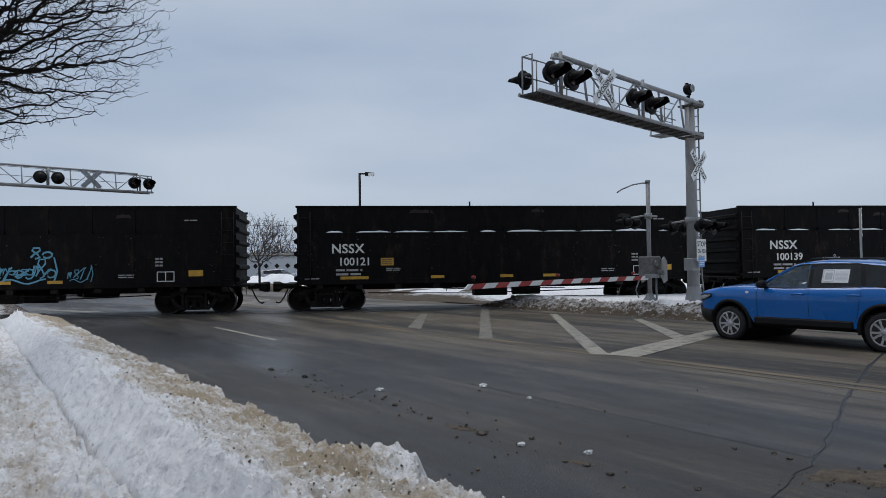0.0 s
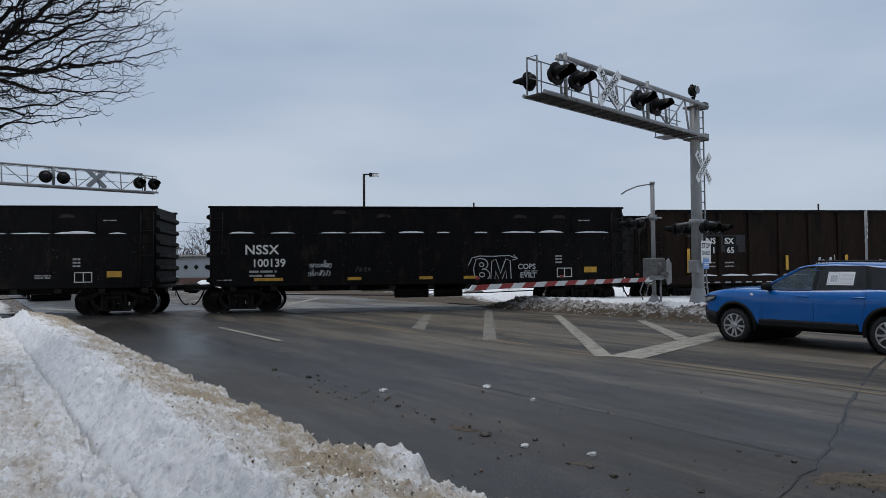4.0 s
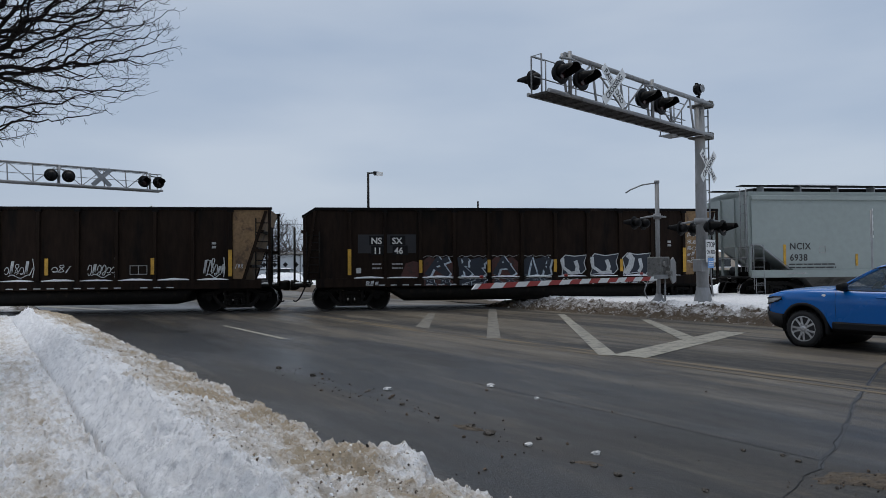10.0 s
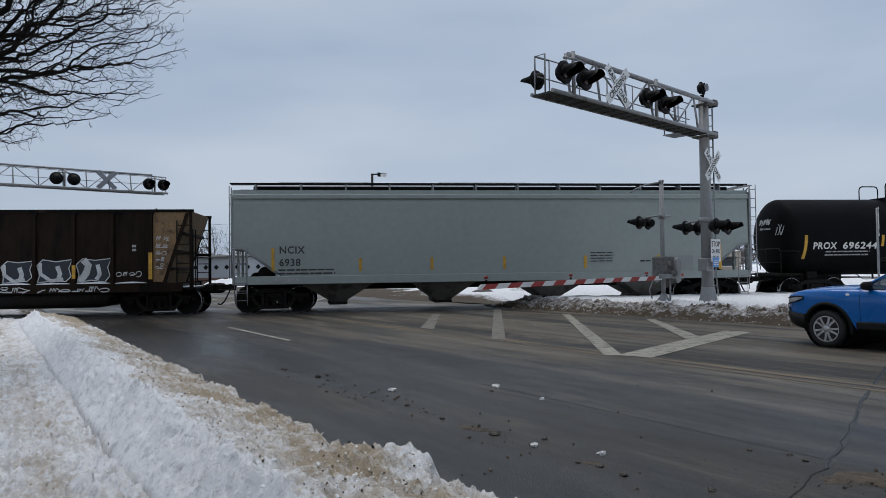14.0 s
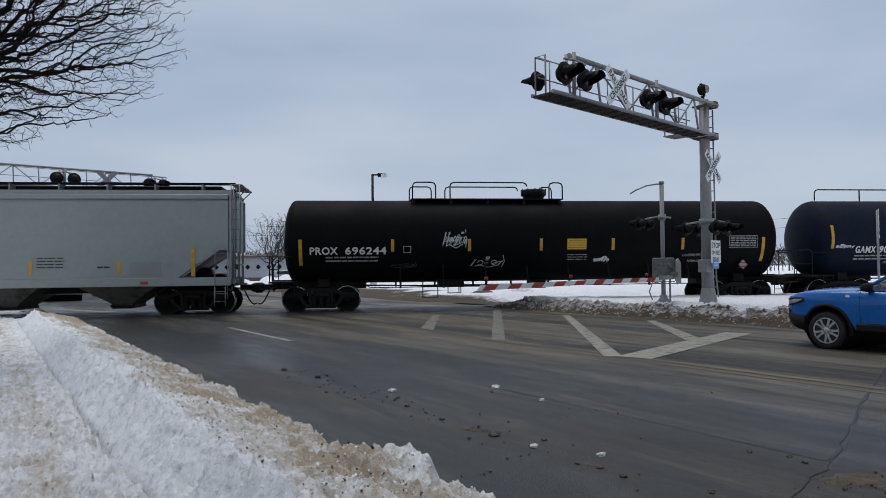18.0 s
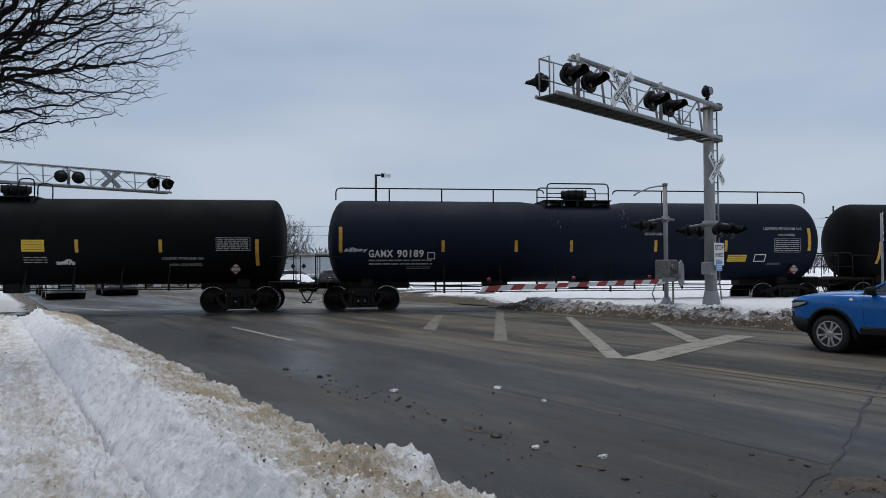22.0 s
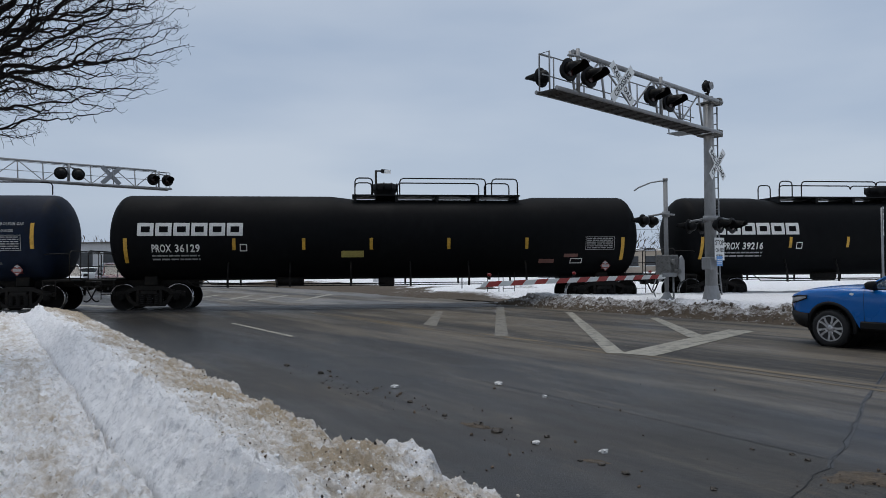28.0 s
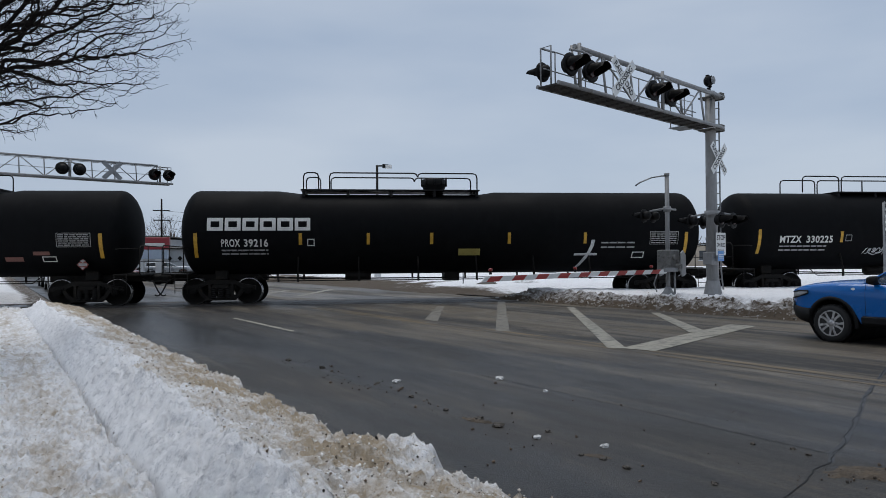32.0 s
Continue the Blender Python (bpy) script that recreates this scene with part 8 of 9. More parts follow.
                    xo = xd + (0.1 * (1 - (z - 0.46) / 0.56) ** 2 if xd < -1 else 0)
                    pts.append((xo, f * (W + 0.001), z))
                tube(bm, pts, 0.0032, 4)
                part("door_gap", bm, M_CLAD, car)
            bm = bmesh.new()
            tube(bm, [(0.05, f * 0.60, height - 0.03), (-0.1, f * 0.615, height + 0.03), (-1.2, f * 0.615, height + 0.015), (-1.45, f * 0.60, height - 0.05)], 0.016, 6)
            part("roof_rail", bm, M_CLAD, car)
    if detail:
        for y0 in (0.38, -0.38):
            bm = bmesh.new()
            box(bm, 0.0, 0.48, y0 - 0.24, y0 + 0.24, 0.55, 0.80, 0.05)
            box(bm, -0.14, 0.02, y0 - 0.24, y0 + 0.24, 0.78, 1.16, 0.06)
            box(bm, -0.16, -0.06, y0 - 0.13, y0 + 0.13, 1.18, 1.33, 0.04)
            part("seat", bm, M_SEAT, car)
        bm = bmesh.new()
        box(bm, 0.5, 0.85, -0.68, 0.68, 0.85, 1.03, 0.05)
        part("dashboard", bm, M_SEAT, car)
        bm = bmesh.new()
        lathe(bm, [(0.16, -0.012), (0.175, 0.0), (0.16, 0.012), (0.148, 0.0)], 24, "x")
        ob = part("steering_wheel", bm, M_SEAT, car)
        ob.matrix_basis = pose(0.42, 0.38, 1.0, 0, -22, 0)
        bm = bmesh.new()
        bmesh.ops.create_uvsphere(bm, u_segments=12, v_segments=8, radius=1, matrix=Matrix.LocRotScale((1.02, hw - 0.02, 0.90), None, (0.046, 0.008, 0.046)))
        part("badge", bm, M_SIGN, car, "small round silver badge")
    if wheels:
        for cx, nm in ((ax, "f"), (-ax, "r")):
            for f in (1, -1):
                w = add_wheel(car, cx, f * (hw - 0.115), f)
                CAR_WHEELS.setdefault(car.name, []).append((w, cx, f * (hw - 0.115)))
    return car


SUV_W = 13.15


def suv_pose(du):
    p = on_road(SUV_W, 8.28 - 1.39 + du)
    return pose(p.x, p.y, 0.0, 0, 0, 124)


suv = suv_like("suv", suv_pose(0), "glossy blue sport utility car with black wheel arches on wet asphalt", M_BLUE)
M_PAPER = mat("window_paper", (0.72, 0.73, 0.74), 0.5, var=0.05)
M_PRINT = mat("paper_print", (0.42, 0.44, 0.48), 0.6, var=0.15)


def suv_paper(x0, x1, z0, z1, material, lift, name):
    bm = bmesh.new()
    vs = []
    for x, z in ((x0, z0), (x1, z0), (x1, z1), (x0, z1)):
        g = (z - 1.03) / (1.50 - 1.03)
        b = 0.93 - 0.075 - 0.17 * g - 0.03 * g * g
        vs.append(bm.verts.new((x, b + lift, z)))
    bm.faces.new(vs)
    bmesh.ops.recalc_face_normals(bm, faces=bm.faces)
    return part(name, bm, material, suv, "white paper taped inside the rear window" if name == "window_paper" else "")


suv_paper(-0.35, -0.80, 1.115, 1.34, M_PAPER, 0.013, "window_paper")
for x0, x1, z0, z1 in ((-0.365, -0.55, 1.13, 1.14), (-0.365, -0.55, 1.315, 1.325), (-0.365, -0.375, 1.14, 1.315), (-0.54, -0.55, 1.14, 1.315), (-0.40, -0.52, 1.17, 1.285)):
    suv_paper(x0, x1, z0, z1, M_PRINT, 0.016, "paper_print")
for k in range(8):
    suv_paper(-0.57, -0.78, 1.14 + 0.022 * k, 1.148 + 0.022 * k, mat("pale_print", (0.5, 0.52, 0.55), 0.6, var=0.1) if k == 0 else bpy.data.materials["pale_print"], 0.016, "paper_print")

# cars waiting beyond the track and parked in the lot
M_WHITECAR = mat("white_car_paint", (0.62, 0.63, 0.64), 0.25, var=0.04, coat=0.4)
M_MAROON = mat("maroon_car_paint", (0.10, 0.012, 0.014), 0.25, var=0.06, coat=0.4)
M_SILVER = mat("silver_car_paint", (0.32, 0.34, 0.36), 0.28, 0.4, var=0.05)
M_DARKCAR = mat("dark_car_paint", (0.02, 0.022, 0.026), 0.25, var=0.05)
p = on_road(3.5, 43.6)
suv_like("van", pose(p.x, p.y, 0, 0, 0, -56), "white van waiting beyond the railway crossing", M_WHITECAR, "waiting cars", height=1.7, bumper=M_WHITECAR)
p = on_road(6.75, 47.8)
suv_like("pickup", pose(p.x, p.y, 0, 0, 0, -56), "dark red pickup waiting beyond the railway crossing", M_MAROON, "waiting cars", height=1.75, length=5.2, width=1.98, bumper=M_SILVER)
p = on_road(3.6, 51.5)
suv_like("car", pose(p.x, p.y, 0, 0, 0, -56), "dark car waiting beyond the crossing", M_DARKCAR, "waiting cars", height=1.5)
for x, y, a, paint, nm in ((-15.5, 68, 20, M_SILVER, "silver"), (-11.2, 69, 15, M_DARKCAR, "dark"), (-7.6, 66, 12, M_WHITECAR, "white"), (-3.6, 69, 100, M_DARKCAR, "dark"), (-0.4, 70, 98, M_SILVER, "silver"), (3.4, 71, 97, M_MAROON, "dark red"), (-27.5, 66, 20, M_SILVER, "silver"), (7.0, 72, 95, M_DARKCAR, "dark"), (-33, 64, 15, M_WHITECAR, "white")):
    suv_like("car", pose(x, y, 0.05, 0, 0, a), nm + " parked car in the snowy lot beyond the railway", paint, "parked cars", height=1.45, detail=False)

# ---------------------------------------------------------------- trees
def grown_tree(name, m, label, material, seed, centre, reach, bole, lean, goals=15500, step=0.085, kill=0.12, tip=0.0031, power=0.46, drop=-0.05, spur=0.5, ragged=0.2):
    """A spreading leafless tree whose twigs grow towards free space; limbs thicken with all that they carry."""
    rnd = random.Random(seed)
    tree = thing(name, m, label, "tree", "bare trees")
    goal = []
    while len(goal) < goals:
        p = Vector((rnd.uniform(-1, 1), rnd.uniform(-1, 1), rnd.uniform(-1, 1)))
        q = p.length * (1 + ragged * noise.noise(p.normalized() * 2.6 + Vector((seed, 0, 0))) + 0.14 * noise.noise(p.normalized() * 8))
        if q > 1 or q < 0.12:
            continue
        w = Vector((p.x * reach[0], p.y * reach[1], centre + p.z * reach[2]))
        thin = 1.0 if w.z < 6.2 and w.x > -0.6 else 0.22
        if rnd.random() < thin * (0.40 + 0.60 * q):
            goal.append(w)
    pos, up = [Vector((0, 0, -0.1))], [-1]
    d = Vector((0, 0, 1))
    while pos[-1].z < bole:
        d = (d + Vector((rnd.gauss(lean, 0.03), rnd.gauss(0, 0.03), 0.05))).normalized()
        pos.append(pos[-1] + d * 0.13)
        up.append(len(pos) - 2)
    n_bole = len(pos)
    heading = [Vector((0, 0, 1))] * n_bole
    near = [(1e9, 0)] * len(goal)
    alive = list(range(len(goal)))
    fresh = list(range(n_bole))
    for turn in range(110):
        tree_kd = kdtree.KDTree(len(fresh))
        for i in fresh:
            tree_kd.insert(pos[i], i)
        tree_kd.balance()
        pull = {}
        left = []
        for g in alive:
            _, i, dist = tree_kd.find(goal[g])
            if dist < near[g][0]:
                near[g] = (dist, i)
            if near[g][0] < kill:
                continue
            left.append(g)
            if near[g][0] < 3.2:
                i = near[g][1]
                pull[i] = pull.get(i, Vector()) + (goal[g] - pos[i]).normalized()
        alive = left
        fresh = []
        for i, v in pull.items():
            v = (v.normalized() + 0.45 * heading[i] + Vector((rnd.gauss(0.06, 0.5), rnd.gauss(0, 0.5), rnd.gauss(drop, 0.42)))).normalized()
            p = pos[i] + v * step
            pos.append(p)
            up.append(i)
            heading.append(v)
            fresh.append(len(pos) - 1)
        if not fresh or len(pos) > 60000:
            break
    # fine spurs near the tips
    kids = [0] * len(pos)
    for i in up[1:]:
        kids[i] += 1
    for i in range(n_bole, len(pos)):
        if kids[i] < 2 and rnd.random() < spur and pos[i].z < 6.2 and pos[i].x > -0.6:
            v = heading[i]
            side = v.orthogonal().normalized()
            side = Matrix.Rotation(rnd.uniform(0, 6.283), 3, v) @ side
            v = (v + side * rnd.uniform(0.5, 1.0)).normalized()
            j = i
            for k in range(rnd.choice((1, 2, 2, 3))):
                v = (v + Vector((rnd.gauss(0, 0.2), rnd.gauss(0, 0.2), rnd.gauss(0.04, 0.2)))).normalized()
                pos.append(pos[j] + v * step * rnd.uniform(0.5, 0.9))
                up.append(j)
                heading.append(v)
                j = len(pos) - 1
    load = [0.0] * len(pos)
    for i in range(len(pos) - 1, 0, -1):
        load[i] = max(load[i], 1.0)
        load[up[i]] += load[i]
    rad = [tip * max(1.0, q) ** power for q in load]
    for nm in ("trunk", "crown"):
        vs, fs = [], []
        at = {}
        for i in range(1, len(pos)):
            j = up[i]
            if (i < n_bole) != (nm == "trunk"):
                continue
            k = 9 if nm == "trunk" else 6 if rad[i] > 0.03 else 4 if rad[i] > 3 * tip else 3
            ids = []
            for node, r in ((j, rad[j] if i < n_bole or rad[j] < 1.7 * rad[i] else rad[i] * 1.25), (i, rad[i])):
                key = (node, k, round(r, 5))
                if key not in at:
                    dd = heading[node] if node else Vector((0, 0, 1))
                    sd = dd.cross(Vector((0.31, 0.95, 0.05))).normalized()
                    td = dd.cross(sd)
                    at[key] = len(vs)
                    for q in range(k):
                        a = 2 * math.pi * q / k
                        vs.append(pos[node] + r * (math.cos(a) * sd + math.sin(a) * td))
                ids.append(at[key])
            a, b = ids
            for q in range(k):
                fs.append((a + q, a + (q + 1) % k, b + (q + 1) % k, b + q))
        me = bpy.data.meshes.new(nm)
        me.from_pydata(vs, [], fs)
        me.materials.append(material)
        me.shade_smooth()
        ob = new(nm, me)
        ob.parent = tree
        if nm == "crown":
            tagged(ob, "leafless limbs and fine twigs", kind="stuff")
    return tree


grown_tree("tree", pose(-7.75, 10.75, 0.0), "large bare broadleaf tree with dark spreading limbs and dense twigs", M_BARK, 4, 9.0, (3.5, 3.3, 5.6), 4.5, -0.006, drop=0.03, power=0.485)
far_tree = grown_tree("tree", pose(-13.0, 50.5, 0.0), "bare young tree beside the snowy lot beyond the railway", M_TWIG, 9, 3.75, (2.45, 2.45, 1.9), 1.5, 0.0, goals=900, step=0.12, kill=0.2, tip=0.008, power=0.38, drop=0.14, spur=0.25, ragged=0.35)
for x, y, h, sd in ((-24, 95, 8.5, 1), (-17, 120, 9.5, 2), (-9.6, 96, 9.2, 3), (-6.9, 94, 8.8, 4), (9, 108, 9.5, 6), (24, 130, 11, 7), (29, 140, 9, 8), (-30, 130, 11, 9), (-38, 110, 9, 10), (35, 120, 9, 12), (-4.5, 120, 9.3, 13), (-1.2, 102, 9.2, 14), (2.0, 99, 9.6, 18), (4.8, 104, 9.0, 19), (48, 125, 9, 15), (-50, 120, 10, 16)):
    t = copy_thing(far_tree, pose(x, y, 0, 0, 0, sd * 57))
    k = h / 5.6
    t.scale = (0.85 * k, 0.85 * k, k)
    tagged(t, "bare tree far beyond the railway")

# far wood along the horizon, plus an unseen belt behind the camera
rnd = random.Random(3)
vs, fs = [], []
for k in range(1150):   # rounded crowns of many small slivers over thin stems
    # from 620 on: crowns added out of view to block low sky and darken reflections
    a = rnd.uniform(-1.15, 1.15) if k < 620 else rnd.uniform(1.5, 4.78)
    d = rnd.uniform(170, 250) if k < 620 else rnd.uniform(34, 62)
    x, y = d * math.sin(a), d * math.cos(a)
    h = 7.0 + 3.0 * noise.noise(Vector((x * 0.02, y * 0.02, 0))) + rnd.uniform(-1.5, 2.0)
    r = h * rnd.uniform(0.26, 0.40)
    b = len(vs)
    vs += [(x - 0.15, y, -0.1), (x + 0.15, y, -0.1), (x, y, h * 0.7)]
    fs.append((b, b + 1, b + 2))
    for j in range(46):
        e, q, f = rnd.uniform(0, 6.28), rnd.random() ** 0.5, rnd.uniform(-1, 1)
        c = Vector((x + r * q * math.cos(e), y + r * q * math.sin(e), h * 0.58 + h * 0.42 * f * math.sqrt(max(0, 1 - q * q))))
        g = rnd.uniform(0.5, 1.1)
        up = Vector((c.x - x, c.y - y, 0.35 * h)).normalized()
        b = len(vs)
        vs += [c - up * g, c + up * g, c + Vector((rnd.uniform(-0.35, 0.35), 0, rnd.uniform(-0.3, 0.3)))]
        fs.append((b, b + 1, b + 2))
me = bpy.data.meshes.new("far_and_added_wood")
me.from_pydata(vs, [], fs)
me.materials.append(mat("far_wood_brown", (0.085, 0.07, 0.062), 0.95, var=0.35, scale=0.1, fine=1.5))
wood = new("far_and_added_wood", me)
tagged(wood, "belt of leafless brown woodland along the horizon, with an unseen belt added behind the camera", "woodland", kind="stuff")

# ---------------------------------------------------------------- lot beyond the railway
M_WALLTAN = mat("tan_siding", (0.36, 0.31, 0.25), 0.8, var=0.12, scale=1.5, fine=8)
M_WALLGREY = mat("grey_siding", (0.36, 0.39, 0.42), 0.7, var=0.08, scale=1.5, fine=8)
M_WALLWHITE = mat("white_siding", (0.52, 0.53, 0.54), 0.7, var=0.08, scale=1.5, fine=8)
M_WINDOW = mat("dark_window", (0.03, 0.035, 0.04), 0.15, var=0.2)
M_BRICK = mat("brown_brick", (0.17, 0.10, 0.075), 0.85, var=0.25, scale=2, fine=14)


def low_building(x, y, turn, L, D, H, wall, label, win=8, roof_snow=True):
    b = thing("building", pose(x, y, 0, 0, 0, turn), label, "building", "buildings beyond the railway")
    bm = bmesh.new()
    box(bm, -L / 2, L / 2, -D / 2, D / 2, -0.05, H)
    part("wall", bm, wall, b)
    bm = bmesh.new()
    prism(bm, [(-D / 2 - 0.4, H), (0, H + 0.3), (D / 2 + 0.4, H), (D / 2 + 0.4, H + 0.12), (0, H + 0.42), (-D / 2 - 0.4, H + 0.12)], -L / 2 - 0.4, L / 2 + 0.4, axis="x")
    part("roof", bm, M_FIELD if roof_snow else M_HOPDARK, b, "low roof under snow" if roof_snow else "")
    for k in range(win):
        xx = -L / 2 + L * (k + 0.5) / win
        bm = bmesh.new()
        box(bm, xx - L / win * 0.30, xx + L / win * 0.30, -D / 2 - 0.05, -D / 2 + 0.02, H * 0.36, H * 0.76)
        w = part("window", bm, M_WINDOW, b)
        bm = bmesh.new()
        box(bm, xx - L / win * 0.34, xx + L / win * 0.34, -D / 2 - 0.08, -D / 2 + 0.0, H * 0.32, H * 0.36)
        part("sill", bm, M_WALLWHITE, w)
    return b


low_building(8.5, 96, 4, 30, 10, 3.2, M_WALLTAN, "long low tan building with dark windows and a snowy roof", 9)
shop = low_building(-25.0, 85, -6, 18, 9, 3.0, M_WALLGREY, "long low grey building with dark diamonds on its wall", 0, False)
for k in range(14):
    bm = bmesh.new()
    x, r = -8.2 + 1.25 * k, 0.30
    prism(bm, [(x - r, 1.9), (x, 1.9 - r), (x + r, 1.9), (x, 1.9 + r)], -4.54, -4.49)
    part("wall_diamond", bm, M_SIGBLACK, shop)
bm = bmesh.new()
box(bm, -8.5, 8.5, -4.56, -4.49, 0.0, 0.7)
part("wall_base", bm, M_BRICK, shop)
low_building(-46, 86, -14, 22, 12, 4.2, M_WALLWHITE, "pale shop building with dark windows", 6, False)
low_building(30, 110, 6, 24, 10, 3.4, M_WALLTAN, "low tan house beyond the snow field", 6)
low_building(-9.5, 140, 3, 26, 10, 2.6, M_BRICK, "brown brick building behind the parked cars", 8)

def snow_mound(x, y, rx, ry, h, seed, name="snow_mound", material=None, label="ploughed heap of white snow in the lot"):
    """A ploughed heap with an uneven top."""
    bm = bmesh.new()
    n, rings = 36, 9
    rows = []
    for j in range(rings + 1):
        q = j / rings
        row = []
        for k in range(n):
            a = 2 * math.pi * k / n
            f = 1 + 0.28 * noise.noise(Vector((math.cos(a) * 1.5, math.sin(a) * 1.5, seed)))
            px, py = rx * q * f * math.cos(a), ry * q * f * math.sin(a)
            row.append(bm.verts.new((px, py, -0.06 + (h + 0.06) * (1 - q ** 1.6) * (1 + 0.45 * fr(px * 0.9 + seed, py * 0.9)) + 0.05 * fr(px * 4, py * 4, seed) * (1 - q))))
        rows.append(row)
    for ra, rb in zip(rows, rows[1:]):
        for k in range(n):
            f = bm.faces.new((ra[k], rb[k], rb[(k + 1) % n], ra[(k + 1) % n]))
            f.smooth = True
    bmesh.ops.remove_doubles(bm, verts=bm.verts, dist=0.01)
    bmesh.ops.recalc_face_normals(bm, faces=bm.faces)
    ob = part(name, bm, material or M_FIELD)
    ob.matrix_basis = pose(x, y, 0.0)
    tagged(ob, label, "snow mound", "ploughed mounds")


snow_mound(-15.2, 63, 3.6, 1.8, 1.1, 2)
snow_mound(-20.5, 64, 3.2, 1.6, 0.8, 5)
snow_mound(1.3, 34.3, 1.0, 0.7, 0.42, 7, "dirt_mound", M_MUD, "low dark mound of ploughed mud and dirty snow beside the track")
snow_mound(3.2, 35.4, 1.3, 0.8, 0.45, 3, "snow_mound", M_VERGE, "low ploughed mound of dirty snow beside the track")

lamp = thing("street_lamp", pose(-5.9, 50.6, 0), "dark street lamp with a flat head in the lot", "street lamp")
bm = bmesh.new()
cyl(bm, (0, 0, -0.05), (0, 0, 8.3), 0.10, 0.085, 12)
part("pole", bm, M_SIGBLACK, lamp)
bm = bmesh.new()
lathe(bm, [(0.25, -0.05), (0.25, 0.6), (0.1, 0.65)], 14, "z")
part("footing", bm, M_WALLWHITE, lamp)
bm = bmesh.new()
box(bm, -0.05, 0.45, -0.05, 0.05, 8.20, 8.30, 0.01)
part("arm", bm, M_SIGBLACK, lamp)
bm = bmesh.new()
loft(bm, [[(0.40, -0.2, 8.10), (0.40, 0.2, 8.10), (0.40, 0.2, 8.36), (0.40, -0.2, 8.36)], [(1.05, -0.2, 8.10), (1.05, 0.2, 8.10), (1.05, 0.14, 8.30), (1.05, -0.14, 8.30)]], smooth=False)
part("lamp_head", bm, M_SIGBLACK, lamp)
bm = bmesh.new()
box(bm, 0.62, 1.06, -0.215, 0.17, 8.07, 8.27, 0.02)
part("lamp_glass", bm, M_SIGN, lamp, "pale lamp glass")

pole = thing("utility_pole", pose(3.0, 78, 0), "wooden utility pole with short crossarms", "utility pole", "utility poles")
bm = bmesh.new()
cyl(bm, (0, 0, -0.05), (0, 0, 8.7), 0.13, 0.09, 10)
part("pole", bm, M_BARK, pole)
for z in (7.3, 6.2):
    bm = bmesh.new()
    box(bm, -0.9, 0.9, -0.06, 0.06, z, z + 0.12)
    part("crossarm", bm, M_BARK, pole)
copy_thing(pole, pose(-34, 80, 0, 0, 0, 20))
copy_thing(pole, pose(44, 84, 0, 0, 0, -10))
cable = thing("overhead_cable", pose(0, 0, 0), "thin overhead cables between the poles", "cable")
for z in (7.35, 6.3):
    for (xa, ya), (xb, yb) in (((-34, 80), (3, 78)), ((3, 78), (44, 84))):
        bm = bmesh.new()
        tube(bm, [(xa + (xb - xa) * k / 10, ya + (yb - ya) * k / 10, z - 1.0 * 4 * (k / 10) * (1 - k / 10)) for k in range(11)], 0.02, 4)
        part("wire", bm, M_SIGBLACK, cable)

# shop sign on two pillars by the road
M_REDSIGN = mat("red_sign_panel", (0.24, 0.02, 0.03), 0.45, var=0.1)
M_BLUEPAN = mat("pale_blue_panel", (0.35, 0.42, 0.52), 0.5, var=0.1)
ss = thing("pylon_sign", pose(-26.5, 60, 0, 0, 0, 10), "red and pale pylon sign on two white pillars", "shop sign")
for x in (-0.75, 0.75):
    bm = bmesh.new()
    box(bm, x - 0.25, x + 0.25, -0.25, 0.25, -0.05, 1.9)
    part("pillar", bm, M_WALLWHITE, ss)
bm = bmesh.new()
box(bm, -1.6, 1.6, -0.3, 0.3, 2.55, 3.6, 0.03)
redp = part("sign_panel", bm, M_REDSIGN, ss, "dark red panel with a white bar")
bm = bmesh.new()
box(bm, -1.25, 1.25, -0.31, -0.29, 2.82, 3.1)
part("sign_bar", bm, M_WHITE, redp)
bm = bmesh.new()
box(bm, -1.45, 1.45, -0.28, 0.28, 1.75, 2.55, 0.03)
part("lower_panel", bm, M_BLUEPAN, ss)

# tan round-topped cabinet seen through the gaps
cab = thing("propane_tank", pose(7.6, 62, 0), "tan horizontal fuel tank on the snow", "tank")
bm = bmesh.new()
prof = [(0.05, -1.9), (0.5, -1.8), (0.85, -1.5), (0.9, -1.3), (0.9, 1.3), (0.85, 1.5), (0.5, 1.8), (0.05, 1.9)]
lathe(bm, prof, 24, "y", at=(0, 0, 1.45))
part("shell", bm, M_WALLTAN, cab)
for y0 in (-1.0, 1.0):
    bm = bmesh.new()
    box(bm, -0.6, 0.6, y0 - 0.15, y0 + 0.15, -0.05, 0.8)
    part("saddle", bm, M_WALLWHITE, cab)


# ---------------------------------------------------------------- clods and crumbs on the road
def clod(x, y, r, material, label, seed, flat=0.7):
    rnd = random.Random(seed)
    bm = bmesh.new()
    r *= 0.8
    bmesh.ops.create_icosphere(bm, subdivisions=2, radius=r)
    for v in bm.verts:
        k = 1 + 0.75 * noise.noise(v.co * (2.2 / r) + Vector((seed, 0, 0)))
        v.co = Vector((v.co.x * k * rnd.uniform(0.95, 1.05), v.co.y * k, max(-0.3 * r, v.co.z * k * flat)))
    ob = part("snow_clod" if material is not M_MUD else "mud_clod", bm, material)
    ob.matrix_basis = pose(x, y, 0.2 * r, 0, 0, seed * 40)
    tagged(ob, label, "clod", "clods on the road")


